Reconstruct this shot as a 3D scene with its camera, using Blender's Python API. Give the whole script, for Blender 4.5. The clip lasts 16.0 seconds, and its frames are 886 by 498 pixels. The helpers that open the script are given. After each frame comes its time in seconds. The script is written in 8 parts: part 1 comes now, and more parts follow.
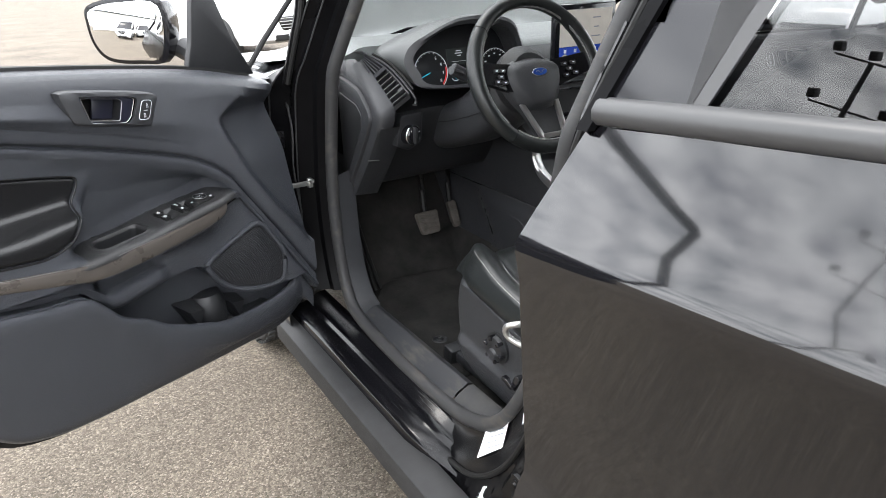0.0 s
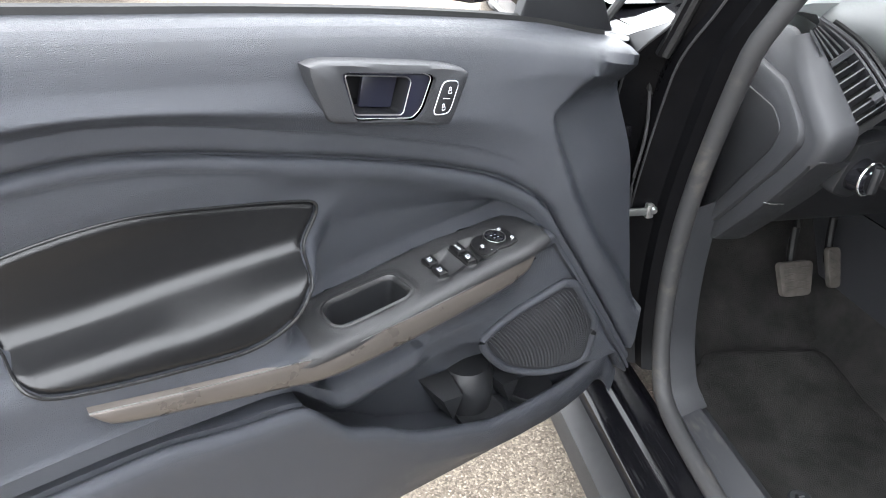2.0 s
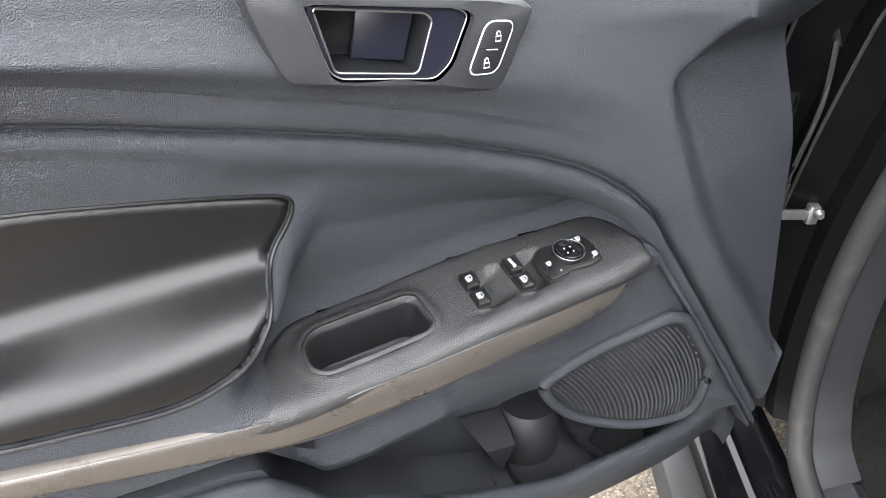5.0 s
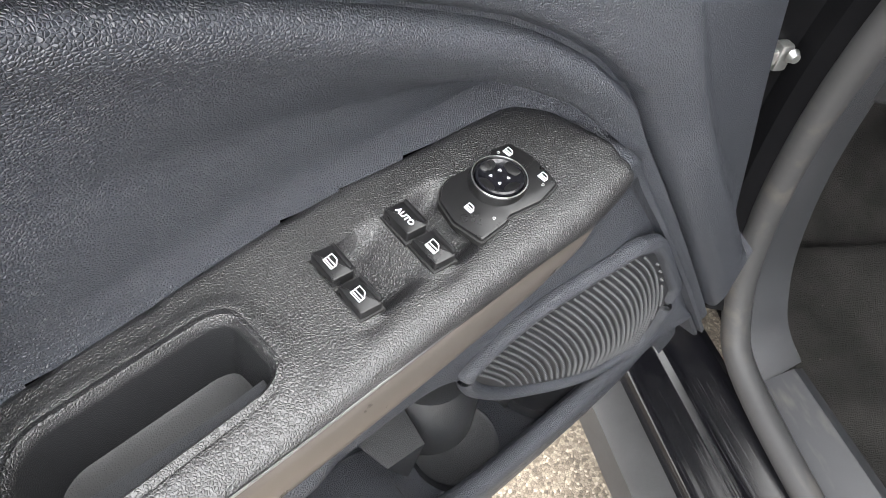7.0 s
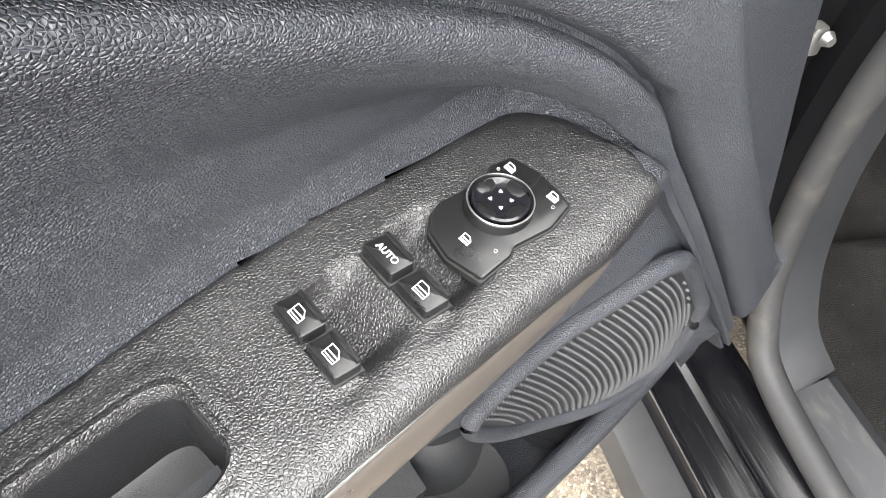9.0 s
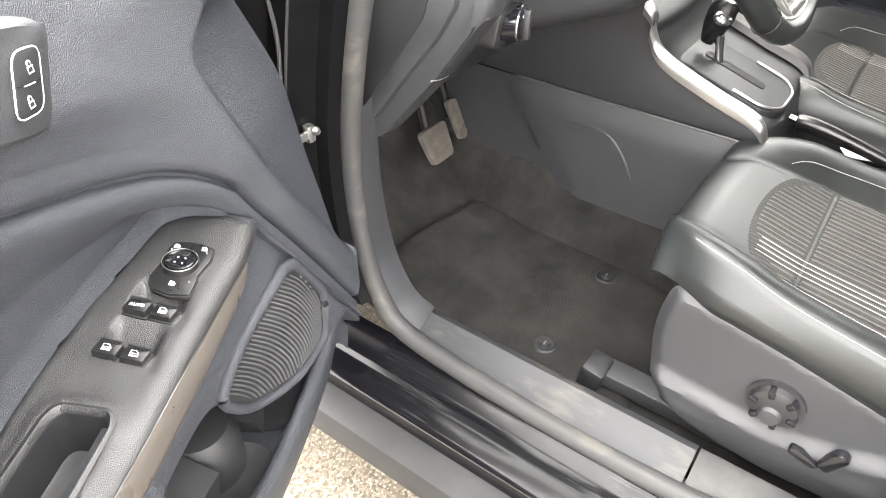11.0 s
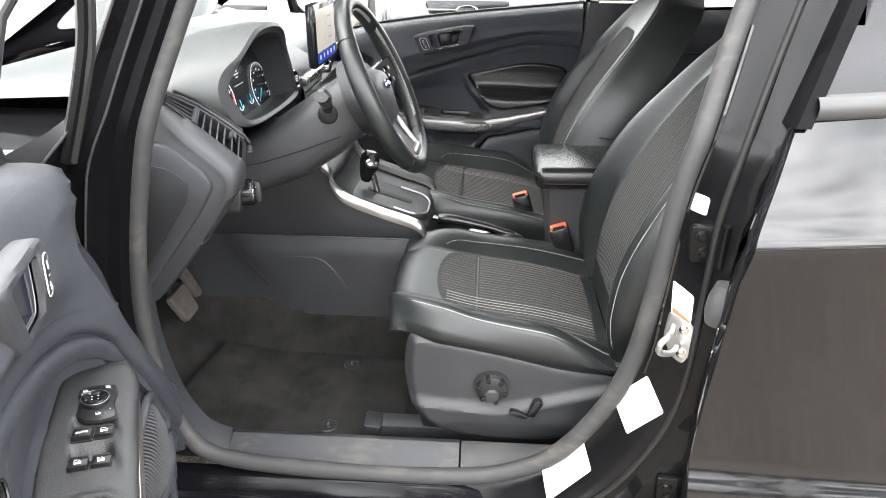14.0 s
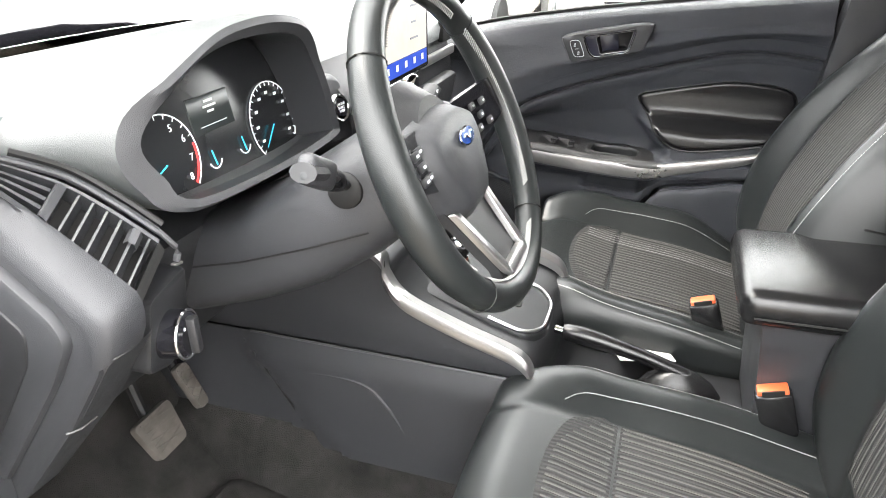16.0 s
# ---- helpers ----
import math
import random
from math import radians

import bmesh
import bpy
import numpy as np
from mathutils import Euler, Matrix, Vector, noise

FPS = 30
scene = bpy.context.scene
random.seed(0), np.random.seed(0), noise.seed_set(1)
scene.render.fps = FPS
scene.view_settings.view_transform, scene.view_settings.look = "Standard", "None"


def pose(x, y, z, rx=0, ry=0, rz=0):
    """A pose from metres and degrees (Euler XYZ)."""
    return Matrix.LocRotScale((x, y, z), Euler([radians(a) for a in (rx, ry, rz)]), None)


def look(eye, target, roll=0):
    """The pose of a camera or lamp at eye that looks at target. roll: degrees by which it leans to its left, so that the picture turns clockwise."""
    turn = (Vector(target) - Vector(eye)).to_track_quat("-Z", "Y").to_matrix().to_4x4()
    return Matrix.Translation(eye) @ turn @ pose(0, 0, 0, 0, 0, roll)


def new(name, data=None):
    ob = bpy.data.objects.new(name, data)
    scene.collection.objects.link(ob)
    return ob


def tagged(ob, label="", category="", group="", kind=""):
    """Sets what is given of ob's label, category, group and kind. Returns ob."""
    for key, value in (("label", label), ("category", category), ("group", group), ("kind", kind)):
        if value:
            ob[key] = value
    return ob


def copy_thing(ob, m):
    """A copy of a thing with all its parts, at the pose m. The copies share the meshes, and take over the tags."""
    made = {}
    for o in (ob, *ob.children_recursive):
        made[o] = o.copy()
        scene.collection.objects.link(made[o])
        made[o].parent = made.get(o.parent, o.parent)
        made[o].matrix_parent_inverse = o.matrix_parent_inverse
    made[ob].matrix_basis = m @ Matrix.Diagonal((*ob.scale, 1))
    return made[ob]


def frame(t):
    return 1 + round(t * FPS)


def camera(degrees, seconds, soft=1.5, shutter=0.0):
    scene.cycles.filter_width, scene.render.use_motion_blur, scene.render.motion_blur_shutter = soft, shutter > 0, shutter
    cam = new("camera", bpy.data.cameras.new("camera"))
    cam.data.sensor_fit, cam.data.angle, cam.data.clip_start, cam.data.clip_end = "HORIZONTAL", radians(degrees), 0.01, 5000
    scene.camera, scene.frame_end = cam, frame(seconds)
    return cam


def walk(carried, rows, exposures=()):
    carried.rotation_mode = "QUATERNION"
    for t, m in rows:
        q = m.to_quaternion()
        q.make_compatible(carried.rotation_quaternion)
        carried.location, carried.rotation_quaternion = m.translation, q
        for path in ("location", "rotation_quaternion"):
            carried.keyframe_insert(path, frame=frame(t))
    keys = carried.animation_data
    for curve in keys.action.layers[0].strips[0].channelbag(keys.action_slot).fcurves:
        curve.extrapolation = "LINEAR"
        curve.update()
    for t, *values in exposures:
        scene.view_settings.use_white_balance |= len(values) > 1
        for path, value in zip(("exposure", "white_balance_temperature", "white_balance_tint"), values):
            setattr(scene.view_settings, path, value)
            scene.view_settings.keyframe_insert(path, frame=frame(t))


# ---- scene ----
cam = camera(67.3, 16.0, 0.9)
PATH = [
    (0, (-0.736, -0.697, 1.317), (0.234, 0.866, 0.531), -1.5),
    (0.5, (-0.691, -0.49, 1.321), (0.102, 1.137, 0.471), -0.7),
    (1, (-0.706, -0.242, 1.322), (-0.019, 1.402, 0.414), -0.7),
    (1.5, (-0.72, -0.067, 1.316), (-0.13, 1.578, 0.345), 0.5),
    (2, (-0.674, 0.041, 1.297), (-0.328, 1.729, 0.282), 1.6),
    (2.5, (-0.605, 0.114, 1.287), (-0.6, 1.803, 0.216), 0.5),
    (3, (-0.572, 0.171, 1.274), (-0.768, 1.819, 0.159), -0.3),
    (3.5, (-0.555, 0.21, 1.266), (-0.846, 1.832, 0.134), -0.9),
    (4, (-0.548, 0.226, 1.264), (-0.864, 1.839, 0.125), -1.1),
    (4.5, (-0.544, 0.242, 1.248), (-0.819, 1.862, 0.108), -1.0),
    (5, (-0.553, 0.294, 1.227), (-0.591, 1.908, 0.047), -0.8),
    (5.2, (-0.565, 0.328, 1.222), (-0.484, 1.913, 0.005), -0.6),
    (7.3, (-0.546, 0.586, 1.076), (-0.159, 1.747, -0.377), 4.6),
    (7.5, (-0.539, 0.598, 1.069), (-0.167, 1.748, -0.397), 3.9),
    (8, (-0.529, 0.619, 1.056), (-0.190, 1.751, -0.431), 2.9),
    (8.2, (-0.528, 0.622, 1.054), (-0.190, 1.759, -0.430), 2.7),
    (10.3, (-0.586, 0.503, 1.156), (0.153, 1.626, -0.187), 0.7),
    (10.5, (-0.616, 0.463, 1.184), (0.266, 1.516, -0.129), 1.5),
    (11, (-0.682, 0.353, 1.233), (0.530, 1.210, 0.046), 1.0),
    (11.5, (-0.803, 0.252, 1.276), (0.662, 0.972, 0.121), -2.4),
    (12, (-0.901, 0.233, 1.316), (0.729, 0.708, 0.259), -3.1),
    (12.5, (-0.983, 0.27, 1.347), (0.768, 0.534, 0.417), -2.2),
    (13, (-1.045, 0.324, 1.361), (0.746, 0.468, 0.483), -0.7),
    (13.5, (-1.072, 0.348, 1.361), (0.729, 0.457, 0.497), 0.2),
    (14, (-1.067, 0.349, 1.358), (0.738, 0.463, 0.503), 0.3),
    (14.5, (-1.019, 0.341, 1.354), (0.787, 0.464, 0.502), 0.7),
    (15, (-0.824, 0.29, 1.339), (0.968, 0.517, 0.479), 0.8),
    (15.5, (-0.595, 0.249, 1.323), (1.159, 0.649, 0.449), 0.4),
    (16, (-0.357, 0.355, 1.284), (1.349, 0.927, 0.409), -0.6),
]
EXPOSURES = [(0, 0.17, 6400, 10), (0.5, 0.5, 6300, 10), (1.0, 0.95, 6250, 10), (2.0, 0.97, 6280, 10), (3.5, 1.02, 6450, 10), (5.0, 1.15, 6520, 10), (7.5, 1.42, 6680, 10), (8.2, 1.5, 6700, 10), (10.3, 2.25, 7000, 10), (10.7, 2.2, 7000, 10), (11.5, 1.95, 6900, 10), (12.0, 1.75, 6750, 10), (12.5, 1.5, 6650, 10), (13.0, 1.22, 6620, 10), (14.5, 1.28, 6600, 10), (15.5, 1.65, 6600, 10), (16.0, 1.88, 6750, 10)]
walk(cam, [(t, look(eye, target, roll)) for t, eye, target, roll in PATH], EXPOSURES)

# ---- light ----
SUN_EL, SUN_AZ = radians(62), radians(-18)
world = bpy.data.worlds.new("world")
scene.world = world
world.use_nodes = True
wn, wl = world.node_tree.nodes, world.node_tree.links
wn.clear()
w_out = wn.new("ShaderNodeOutputWorld")
w_bg = wn.new("ShaderNodeBackground")
w_sky = wn.new("ShaderNodeTexSky")
w_sky.sky_type = "NISHITA"
w_sky.sun_disc = False
w_sky.sun_elevation = SUN_EL
w_sky.sun_rotation = SUN_AZ
w_tc = wn.new("ShaderNodeTexCoord")
w_map = wn.new("ShaderNodeMapping")
w_map.inputs["Scale"].default_value = (1.6, 1.6, 4.5)
w_noise = wn.new("ShaderNodeTexNoise")
w_noise.inputs["Scale"].default_value = 6.5
w_noise.inputs["Detail"].default_value = 9.0
w_noise.inputs["Roughness"].default_value = 0.6
w_ramp = wn.new("ShaderNodeValToRGB")
w_ramp.color_ramp.elements[0].position = 0.34
w_ramp.color_ramp.elements[0].color = (0.26, 0.26, 0.26, 1)
w_ramp.color_ramp.elements[1].position = 0.60
w_mix = wn.new("ShaderNodeMix")
w_mix.data_type = "RGBA"
w_mix.inputs["B"].default_value = (44.5, 45.0, 45.6, 1)
wl.new(w_tc.outputs["Generated"], w_map.inputs["Vector"])
wl.new(w_map.outputs["Vector"], w_noise.inputs["Vector"])
wl.new(w_noise.outputs["Fac"], w_ramp.inputs["Fac"])
wl.new(w_ramp.outputs["Color"], w_mix.inputs["Factor"])
wl.new(w_sky.outputs["Color"], w_mix.inputs["A"])
wl.new(w_mix.outputs["Result"], w_bg.inputs["Color"])
wl.new(w_bg.outputs["Background"], w_out.inputs["Surface"])
w_bg.inputs["Strength"].default_value = 0.14
sun = new("sun", bpy.data.lights.new("sun", "SUN"))
sun.data.energy = 1.0
sun.data.angle = radians(16)
sun.data.color = (1.0, 0.95, 0.88)
sun.matrix_world = look((-1.5, 4.5, 9), (0, 0, 0))


# ---- materials ----
def material(name, color, rough=0.5, metal=0.0, grain=0.0, grain_scale=400.0, stain=0.0, stain_scale=6.0,
             coat=0.0, spec=0.5, kind="noise", rough_var=0.0, color2=None, emit=0.0, bump_dist=0.001):
    """A procedural surface: colour with stains at one scale, grain relief at another."""
    m = bpy.data.materials.new(name)
    m.use_nodes = True
    n, l = m.node_tree.nodes, m.node_tree.links
    b = n["Principled BSDF"]
    b.inputs["Base Color"].default_value = (*color, 1)
    b.inputs["Roughness"].default_value = rough
    b.inputs["Metallic"].default_value = metal
    b.inputs["Coat Weight"].default_value = coat
    b.inputs["Coat Roughness"].default_value = 0.03
    b.inputs["Specular IOR Level"].default_value = spec
    if emit:
        b.inputs["Emission Color"].default_value = (*color, 1)
        b.inputs["Emission Strength"].default_value = emit
    tc = n.new("ShaderNodeTexCoord")
    if stain or rough_var or color2:
        t = n.new("ShaderNodeTexNoise")
        t.inputs["Scale"].default_value = stain_scale
        t.inputs["Detail"].default_value = 6
        t.inputs["Roughness"].default_value = 0.65
        l.new(tc.outputs["Object"], t.inputs["Vector"])
        r = n.new("ShaderNodeMapRange")
        r.inputs["From Min"].default_value, r.inputs["From Max"].default_value = 0.3, 0.7
        l.new(t.outputs["Fac"], r.inputs["Value"])
        mx = n.new("ShaderNodeMix")
        mx.data_type = "RGBA"
        c2 = color2 or tuple(min(1, c * (1 + stain)) for c in color)
        c1 = color if color2 else tuple(c * (1 - stain) for c in color)
        mx.inputs["A"].default_value = (*c1, 1)
        mx.inputs["B"].default_value = (*c2, 1)
        l.new(r.outputs["Result"], mx.inputs["Factor"])
        l.new(mx.outputs["Result"], b.inputs["Base Color"])
        if rough_var:
            rr = n.new("ShaderNodeMapRange")
            rr.inputs["To Min"].default_value = max(0.02, rough - rough_var)
            rr.inputs["To Max"].default_value = rough + rough_var
            l.new(r.outputs["Result"], rr.inputs["Value"])
            l.new(rr.outputs["Result"], b.inputs["Roughness"])
    if grain:
        bp = n.new("ShaderNodeBump")
        bp.inputs["Strength"].default_value = grain
        bp.inputs["Distance"].default_value = bump_dist
        if kind == "leather":
            g = n.new("ShaderNodeTexVoronoi")
            g.feature = "DISTANCE_TO_EDGE"
            g.inputs["Scale"].default_value = grain_scale
            l.new(tc.outputs["Object"], g.inputs["Vector"])
            dome = n.new("ShaderNodeMapRange")
            dome.interpolation_type = "SMOOTHSTEP"
            dome.inputs["From Max"].default_value = 0.30
            l.new(g.outputs["Distance"], dome.inputs["Value"])
            l.new(dome.outputs["Result"], bp.inputs["Height"])
        else:
            g = n.new("ShaderNodeTexNoise")
            g.inputs["Scale"].default_value = grain_scale
            g.inputs["Detail"].default_value = 4
            l.new(tc.outputs["Object"], g.inputs["Vector"])
            l.new(g.outputs["Fac"], bp.inputs["Height"])
        l.new(bp.outputs["Normal"], b.inputs["Normal"])
    return m


M_PLASTIC = material("grained grey plastic", (0.028, 0.029, 0.032), 0.42, grain=0.4, grain_scale=800, kind="leather", stain=0.12, stain_scale=9, rough_var=0.06, bump_dist=0.0004)
M_SOFT = material("soft door plastic", (0.0285, 0.0312, 0.0385), 0.34, grain=0.8, grain_scale=640, kind="leather", stain=0.12, stain_scale=7, rough_var=0.06, bump_dist=0.0007)
M_DARK = material("dark plastic", (0.014, 0.0145, 0.016), 0.45, grain=0.3, grain_scale=700, kind="leather", stain=0.15, bump_dist=0.0004)
M_VINYL = material("black vinyl", (0.0075, 0.0075, 0.008), 0.25, spec=0.5, grain=0.15, grain_scale=800, kind="leather", stain=0.1, rough_var=0.02, bump_dist=0.0003)
M_LEATHER = material("black seat leather", (0.0120, 0.0138, 0.0140), 0.33, grain=0.25, grain_scale=700, kind="leather", stain=0.12, stain_scale=9, rough_var=0.03, bump_dist=0.0003)
M_STITCH = material("pale stitching", (0.34, 0.34, 0.33), 0.8)
M_PAINT = material("black car paint", (0.005, 0.005, 0.006), 0.085, coat=0.4, stain=0.2, rough_var=0.02, stain_scale=3)
M_JAMB = material("black jamb paint", (0.004, 0.004, 0.0045), 0.2, coat=0.0, spec=0.2, stain=0.3, rough_var=0.06, stain_scale=12)
M_PILLAR = material("black pillar paint", (0.004, 0.004, 0.0045), 0.30, spec=0.05, stain=0.3, rough_var=0.05, stain_scale=12)
M_SATIN = material("satin grey trim", (0.05, 0.05, 0.051), 0.38, spec=0.4, stain=0.08, stain_scale=9, rough_var=0.05)
M_RUBBER = material("rubber seal", (0.036, 0.036, 0.037), 0.6, grain=0.3, grain_scale=240, stain=0.3, stain_scale=14, rough_var=0.1)
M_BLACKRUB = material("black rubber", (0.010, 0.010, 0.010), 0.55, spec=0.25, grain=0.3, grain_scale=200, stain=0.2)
M_CLAD = material("sill cladding", (0.026, 0.026, 0.027), 0.62, spec=0.3, grain=0.35, grain_scale=500, stain=0.25, stain_scale=8)
M_SCUFF = material("scuff plate", (0.028, 0.029, 0.032), 0.62, spec=0.3, grain=0.3, grain_scale=400, color2=(0.06, 0.058, 0.053), stain_scale=10)
M_CARPET = material("carpet", (0.011, 0.0108, 0.0105), 0.95, grain=1.0, grain_scale=520, color2=(0.038, 0.0362, 0.034), stain_scale=11, spec=0.2, bump_dist=0.004)
M_SILVER = material("satin silver trim", (0.36, 0.355, 0.35), 0.3, metal=0.9, stain=0.06, rough_var=0.05)
M_TAUPE = material("satin taupe trim", (0.135, 0.119, 0.106), 0.30, metal=0.55, stain=0.08, rough_var=0.08, stain_scale=18)
M_CHROME = material("chrome", (0.75, 0.75, 0.76), 0.1, metal=1.0)
M_STEEL = material("zinc steel", (0.5, 0.5, 0.49), 0.35, metal=0.9, stain=0.25, stain_scale=40)
M_GLOSS = material("gloss black", (0.008, 0.008, 0.010), 0.12, stain=0.1)
M_MARK = material("white marking", (0.8, 0.82, 0.85), 0.5)
M_LABEL = material("white label", (0.78, 0.78, 0.77), 0.5, stain=0.03)
M_PRINT = material("label print", (0.25, 0.27, 0.3), 0.6)
M_RED = material("red plastic", (0.75, 0.12, 0.04), 0.4)
M_BLUE = material("emblem blue", (0.02, 0.06, 0.25), 0.15, coat=0.6)
M_PEDAL = material("pedal rubber", (0.070, 0.062, 0.054), 0.8, grain=0.5, grain_scale=150, stain=0.3, stain_scale=30)
# Dark dash plastic made pale: the windscreen glare is put into its colour.
M_DASH_GLARE = material("dash top plastic with painted glare", (0.16, 0.17, 0.17), 0.4, grain=0.4, grain_scale=800, kind="leather", stain=0.1, bump_dist=0.0004)
# The hood's plastic in a lighter tone, with the sky's glare painted in.
M_COWL_GLARE = material("cowl plastic with painted glare", (0.070, 0.074, 0.074), 0.4, grain=0.4, grain_scale=800, kind="leather", stain=0.1, bump_dist=0.0004)
M_WHITECAR = material("white car paint", (0.75, 0.76, 0.77), 0.15, coat=1.0, stain=0.03)
M_TYRE = material("tyre rubber", (0.02, 0.02, 0.02), 0.7, grain=0.3, grain_scale=120, stain=0.3)
M_HEADLINE = material("headliner cloth", (0.74, 0.71, 0.65), 0.9, grain=0.3, grain_scale=600)


def glass_material(name, tint=(1, 1, 1), rough=0.0):
    m = bpy.data.materials.new(name)
    m.use_nodes = True
    n, l = m.node_tree.nodes, m.node_tree.links
    n.clear()
    out = n.new("ShaderNodeOutputMaterial")
    mix = n.new("ShaderNodeMixShader")
    tr = n.new("ShaderNodeBsdfTransparent")
    tr.inputs["Color"].default_value = (*tint, 1)
    gl = n.new("ShaderNodeBsdfGlossy")
    gl.inputs["Roughness"].default_value = rough
    fr = n.new("ShaderNodeFresnel")
    fr.inputs["IOR"].default_value = 1.6
    l.new(fr.outputs["Fac"], mix.inputs["Fac"])
    l.new(tr.outputs["BSDF"], mix.inputs[1])
    l.new(gl.outputs["BSDF"], mix.inputs[2])
    l.new(mix.outputs["Shader"], out.inputs["Surface"])
    return m


M_GLASS = glass_material("clear glass", (0.94, 0.96, 0.95))
M_TINT = glass_material("privacy glass", (0.22, 0.22, 0.22))
M_MIRROR = material("mirror", (0.9, 0.9, 0.9), 0.01, metal=1.0)


def asphalt_material():
    """Stones of several tones in a dark binder, with broad stains."""
    m = material("asphalt", (0.12, 0.11, 0.095), 0.88, spec=0.3)
    n, l = m.node_tree.nodes, m.node_tree.links
    b = n["Principled BSDF"]
    tc = n.new("ShaderNodeTexCoord")
    vo = n.new("ShaderNodeTexVoronoi")
    vo.inputs["Scale"].default_value = 190
    ve = n.new("ShaderNodeTexVoronoi")
    ve.feature = "DISTANCE_TO_EDGE"
    ve.inputs["Scale"].default_value = 190
    big = n.new("ShaderNodeTexNoise")
    big.inputs["Scale"].default_value = 1.3
    big.inputs["Detail"].default_value = 7
    fine = n.new("ShaderNodeTexNoise")
    fine.inputs["Scale"].default_value = 420
    sep = n.new("ShaderNodeSeparateColor")
    ramp = n.new("ShaderNodeValToRGB")
    els = ramp.color_ramp.elements
    els[0].color = (0.088, 0.073, 0.058, 1)
    els[1].color = (0.32, 0.275, 0.222, 1)
    e = els.new(0.45)
    e.color = (0.163, 0.136, 0.106, 1)
    e = els.new(0.8)
    e.color = (0.21, 0.177, 0.137, 1)
    edge = n.new("ShaderNodeMapRange")
    edge.inputs["From Min"].default_value, edge.inputs["From Max"].default_value = 0.0, 0.16
    edge.inputs["To Min"].default_value = 0.62
    st = n.new("ShaderNodeMapRange")
    st.inputs["From Min"].default_value, st.inputs["From Max"].default_value = 0.3, 0.7
    st.inputs["To Min"].default_value, st.inputs["To Max"].default_value = 0.8, 1.2
    m1 = n.new("ShaderNodeMath")
    m1.operation = "MULTIPLY"
    sc = n.new("ShaderNodeVectorMath")
    sc.operation = "SCALE"
    add = n.new("ShaderNodeMath")
    add.operation = "ADD"
    bp = n.new("ShaderNodeBump")
    bp.inputs["Strength"].default_value = 0.7
    bp.inputs["Distance"].default_value = 0.003
    for t in (vo, ve, big, fine):
        l.new(tc.outputs["Object"], t.inputs["Vector"])
    l.new(vo.outputs["Color"], sep.inputs["Color"])
    l.new(sep.outputs["Red"], ramp.inputs["Fac"])
    l.new(ve.outputs["Distance"], edge.inputs["Value"])
    l.new(big.outputs["Fac"], st.inputs["Value"])
    l.new(edge.outputs["Result"], m1.inputs[0])
    l.new(st.outputs["Result"], m1.inputs[1])
    l.new(ramp.outputs["Color"], sc.inputs[0])
    l.new(m1.outputs["Value"], sc.inputs["Scale"])
    l.new(sc.outputs["Vector"], b.inputs["Base Color"])
    l.new(edge.outputs["Result"], add.inputs[0])
    l.new(fine.outputs["Fac"], add.inputs[1])
    l.new(add.outputs["Value"], bp.inputs["Height"])
    l.new(bp.outputs["Normal"], b.inputs["Normal"])
    return m


M_ASPHALT = asphalt_material()


def worn(name, base, mark, rough, scale, lo, hi, spec=0.5, coarse=7.0, coat=0.0):
    """A surface with fine scratches or dust drawn out along one way, gathered in patches."""
    m = material(name, base, rough, spec=spec, coat=coat)
    n, l = m.node_tree.nodes, m.node_tree.links
    b = n["Principled BSDF"]
    tc = n.new("ShaderNodeTexCoord")
    mp = n.new("ShaderNodeMapping")
    mp.inputs["Scale"].default_value = scale
    mp.inputs["Rotation"].default_value = (0.05, 0.0, 0.12)
    a = n.new("ShaderNodeTexNoise")
    a.inputs["Scale"].default_value = 1.0
    a.inputs["Detail"].default_value = 5
    p = n.new("ShaderNodeTexNoise")
    p.inputs["Scale"].default_value = coarse
    p.inputs["Detail"].default_value = 6
    mul = n.new("ShaderNodeMath")
    mul.operation = "MULTIPLY"
    rg = n.new("ShaderNodeMapRange")
    rg.inputs["From Min"].default_value, rg.inputs["From Max"].default_value = lo, hi
    mx = n.new("ShaderNodeMix")
    mx.data_type = "RGBA"
    mx.inputs["A"].default_value = (*base, 1)
    mx.inputs["B"].default_value = (*mark, 1)
    rr = n.new("ShaderNodeMapRange")
    rr.inputs["To Min"].default_value, rr.inputs["To Max"].default_value = rough, min(0.9, rough + 0.2)
    l.new(tc.outputs["Object"], mp.inputs["Vector"])
    l.new(mp.outputs["Vector"], a.inputs["Vector"])
    l.new(tc.outputs["Object"], p.inputs["Vector"])
    l.new(a.outputs["Fac"], mul.inputs[0])
    l.new(p.outputs["Fac"], mul.inputs[1])
    l.new(mul.outputs["Value"], rg.inputs["Value"])
    l.new(rg.outputs["Result"], mx.inputs["Factor"])
    l.new(mx.outputs["Result"], b.inputs["Base Color"])
    l.new(rg.outputs["Result"], rr.inputs["Value"])
    l.new(rr.outputs["Result"], b.inputs["Roughness"])
    return m


M_SILL = worn("scratched sill paint", (0.004, 0.004, 0.005), (0.05, 0.05, 0.05), 0.16, (520, 12, 400), 0.34, 0.60, spec=0.28)
M_DUSTY = worn("dusty seal rubber", (0.034, 0.034, 0.035), (0.085, 0.077, 0.068), 0.55, (60, 16, 60), 0.26, 0.50, spec=0.35, coarse=9.0)
M_DUSTPLATE = worn("dusty scuff plastic", (0.026, 0.027, 0.030), (0.075, 0.070, 0.062), 0.5, (90, 22, 90), 0.28, 0.52, spec=0.35, coarse=8.0)


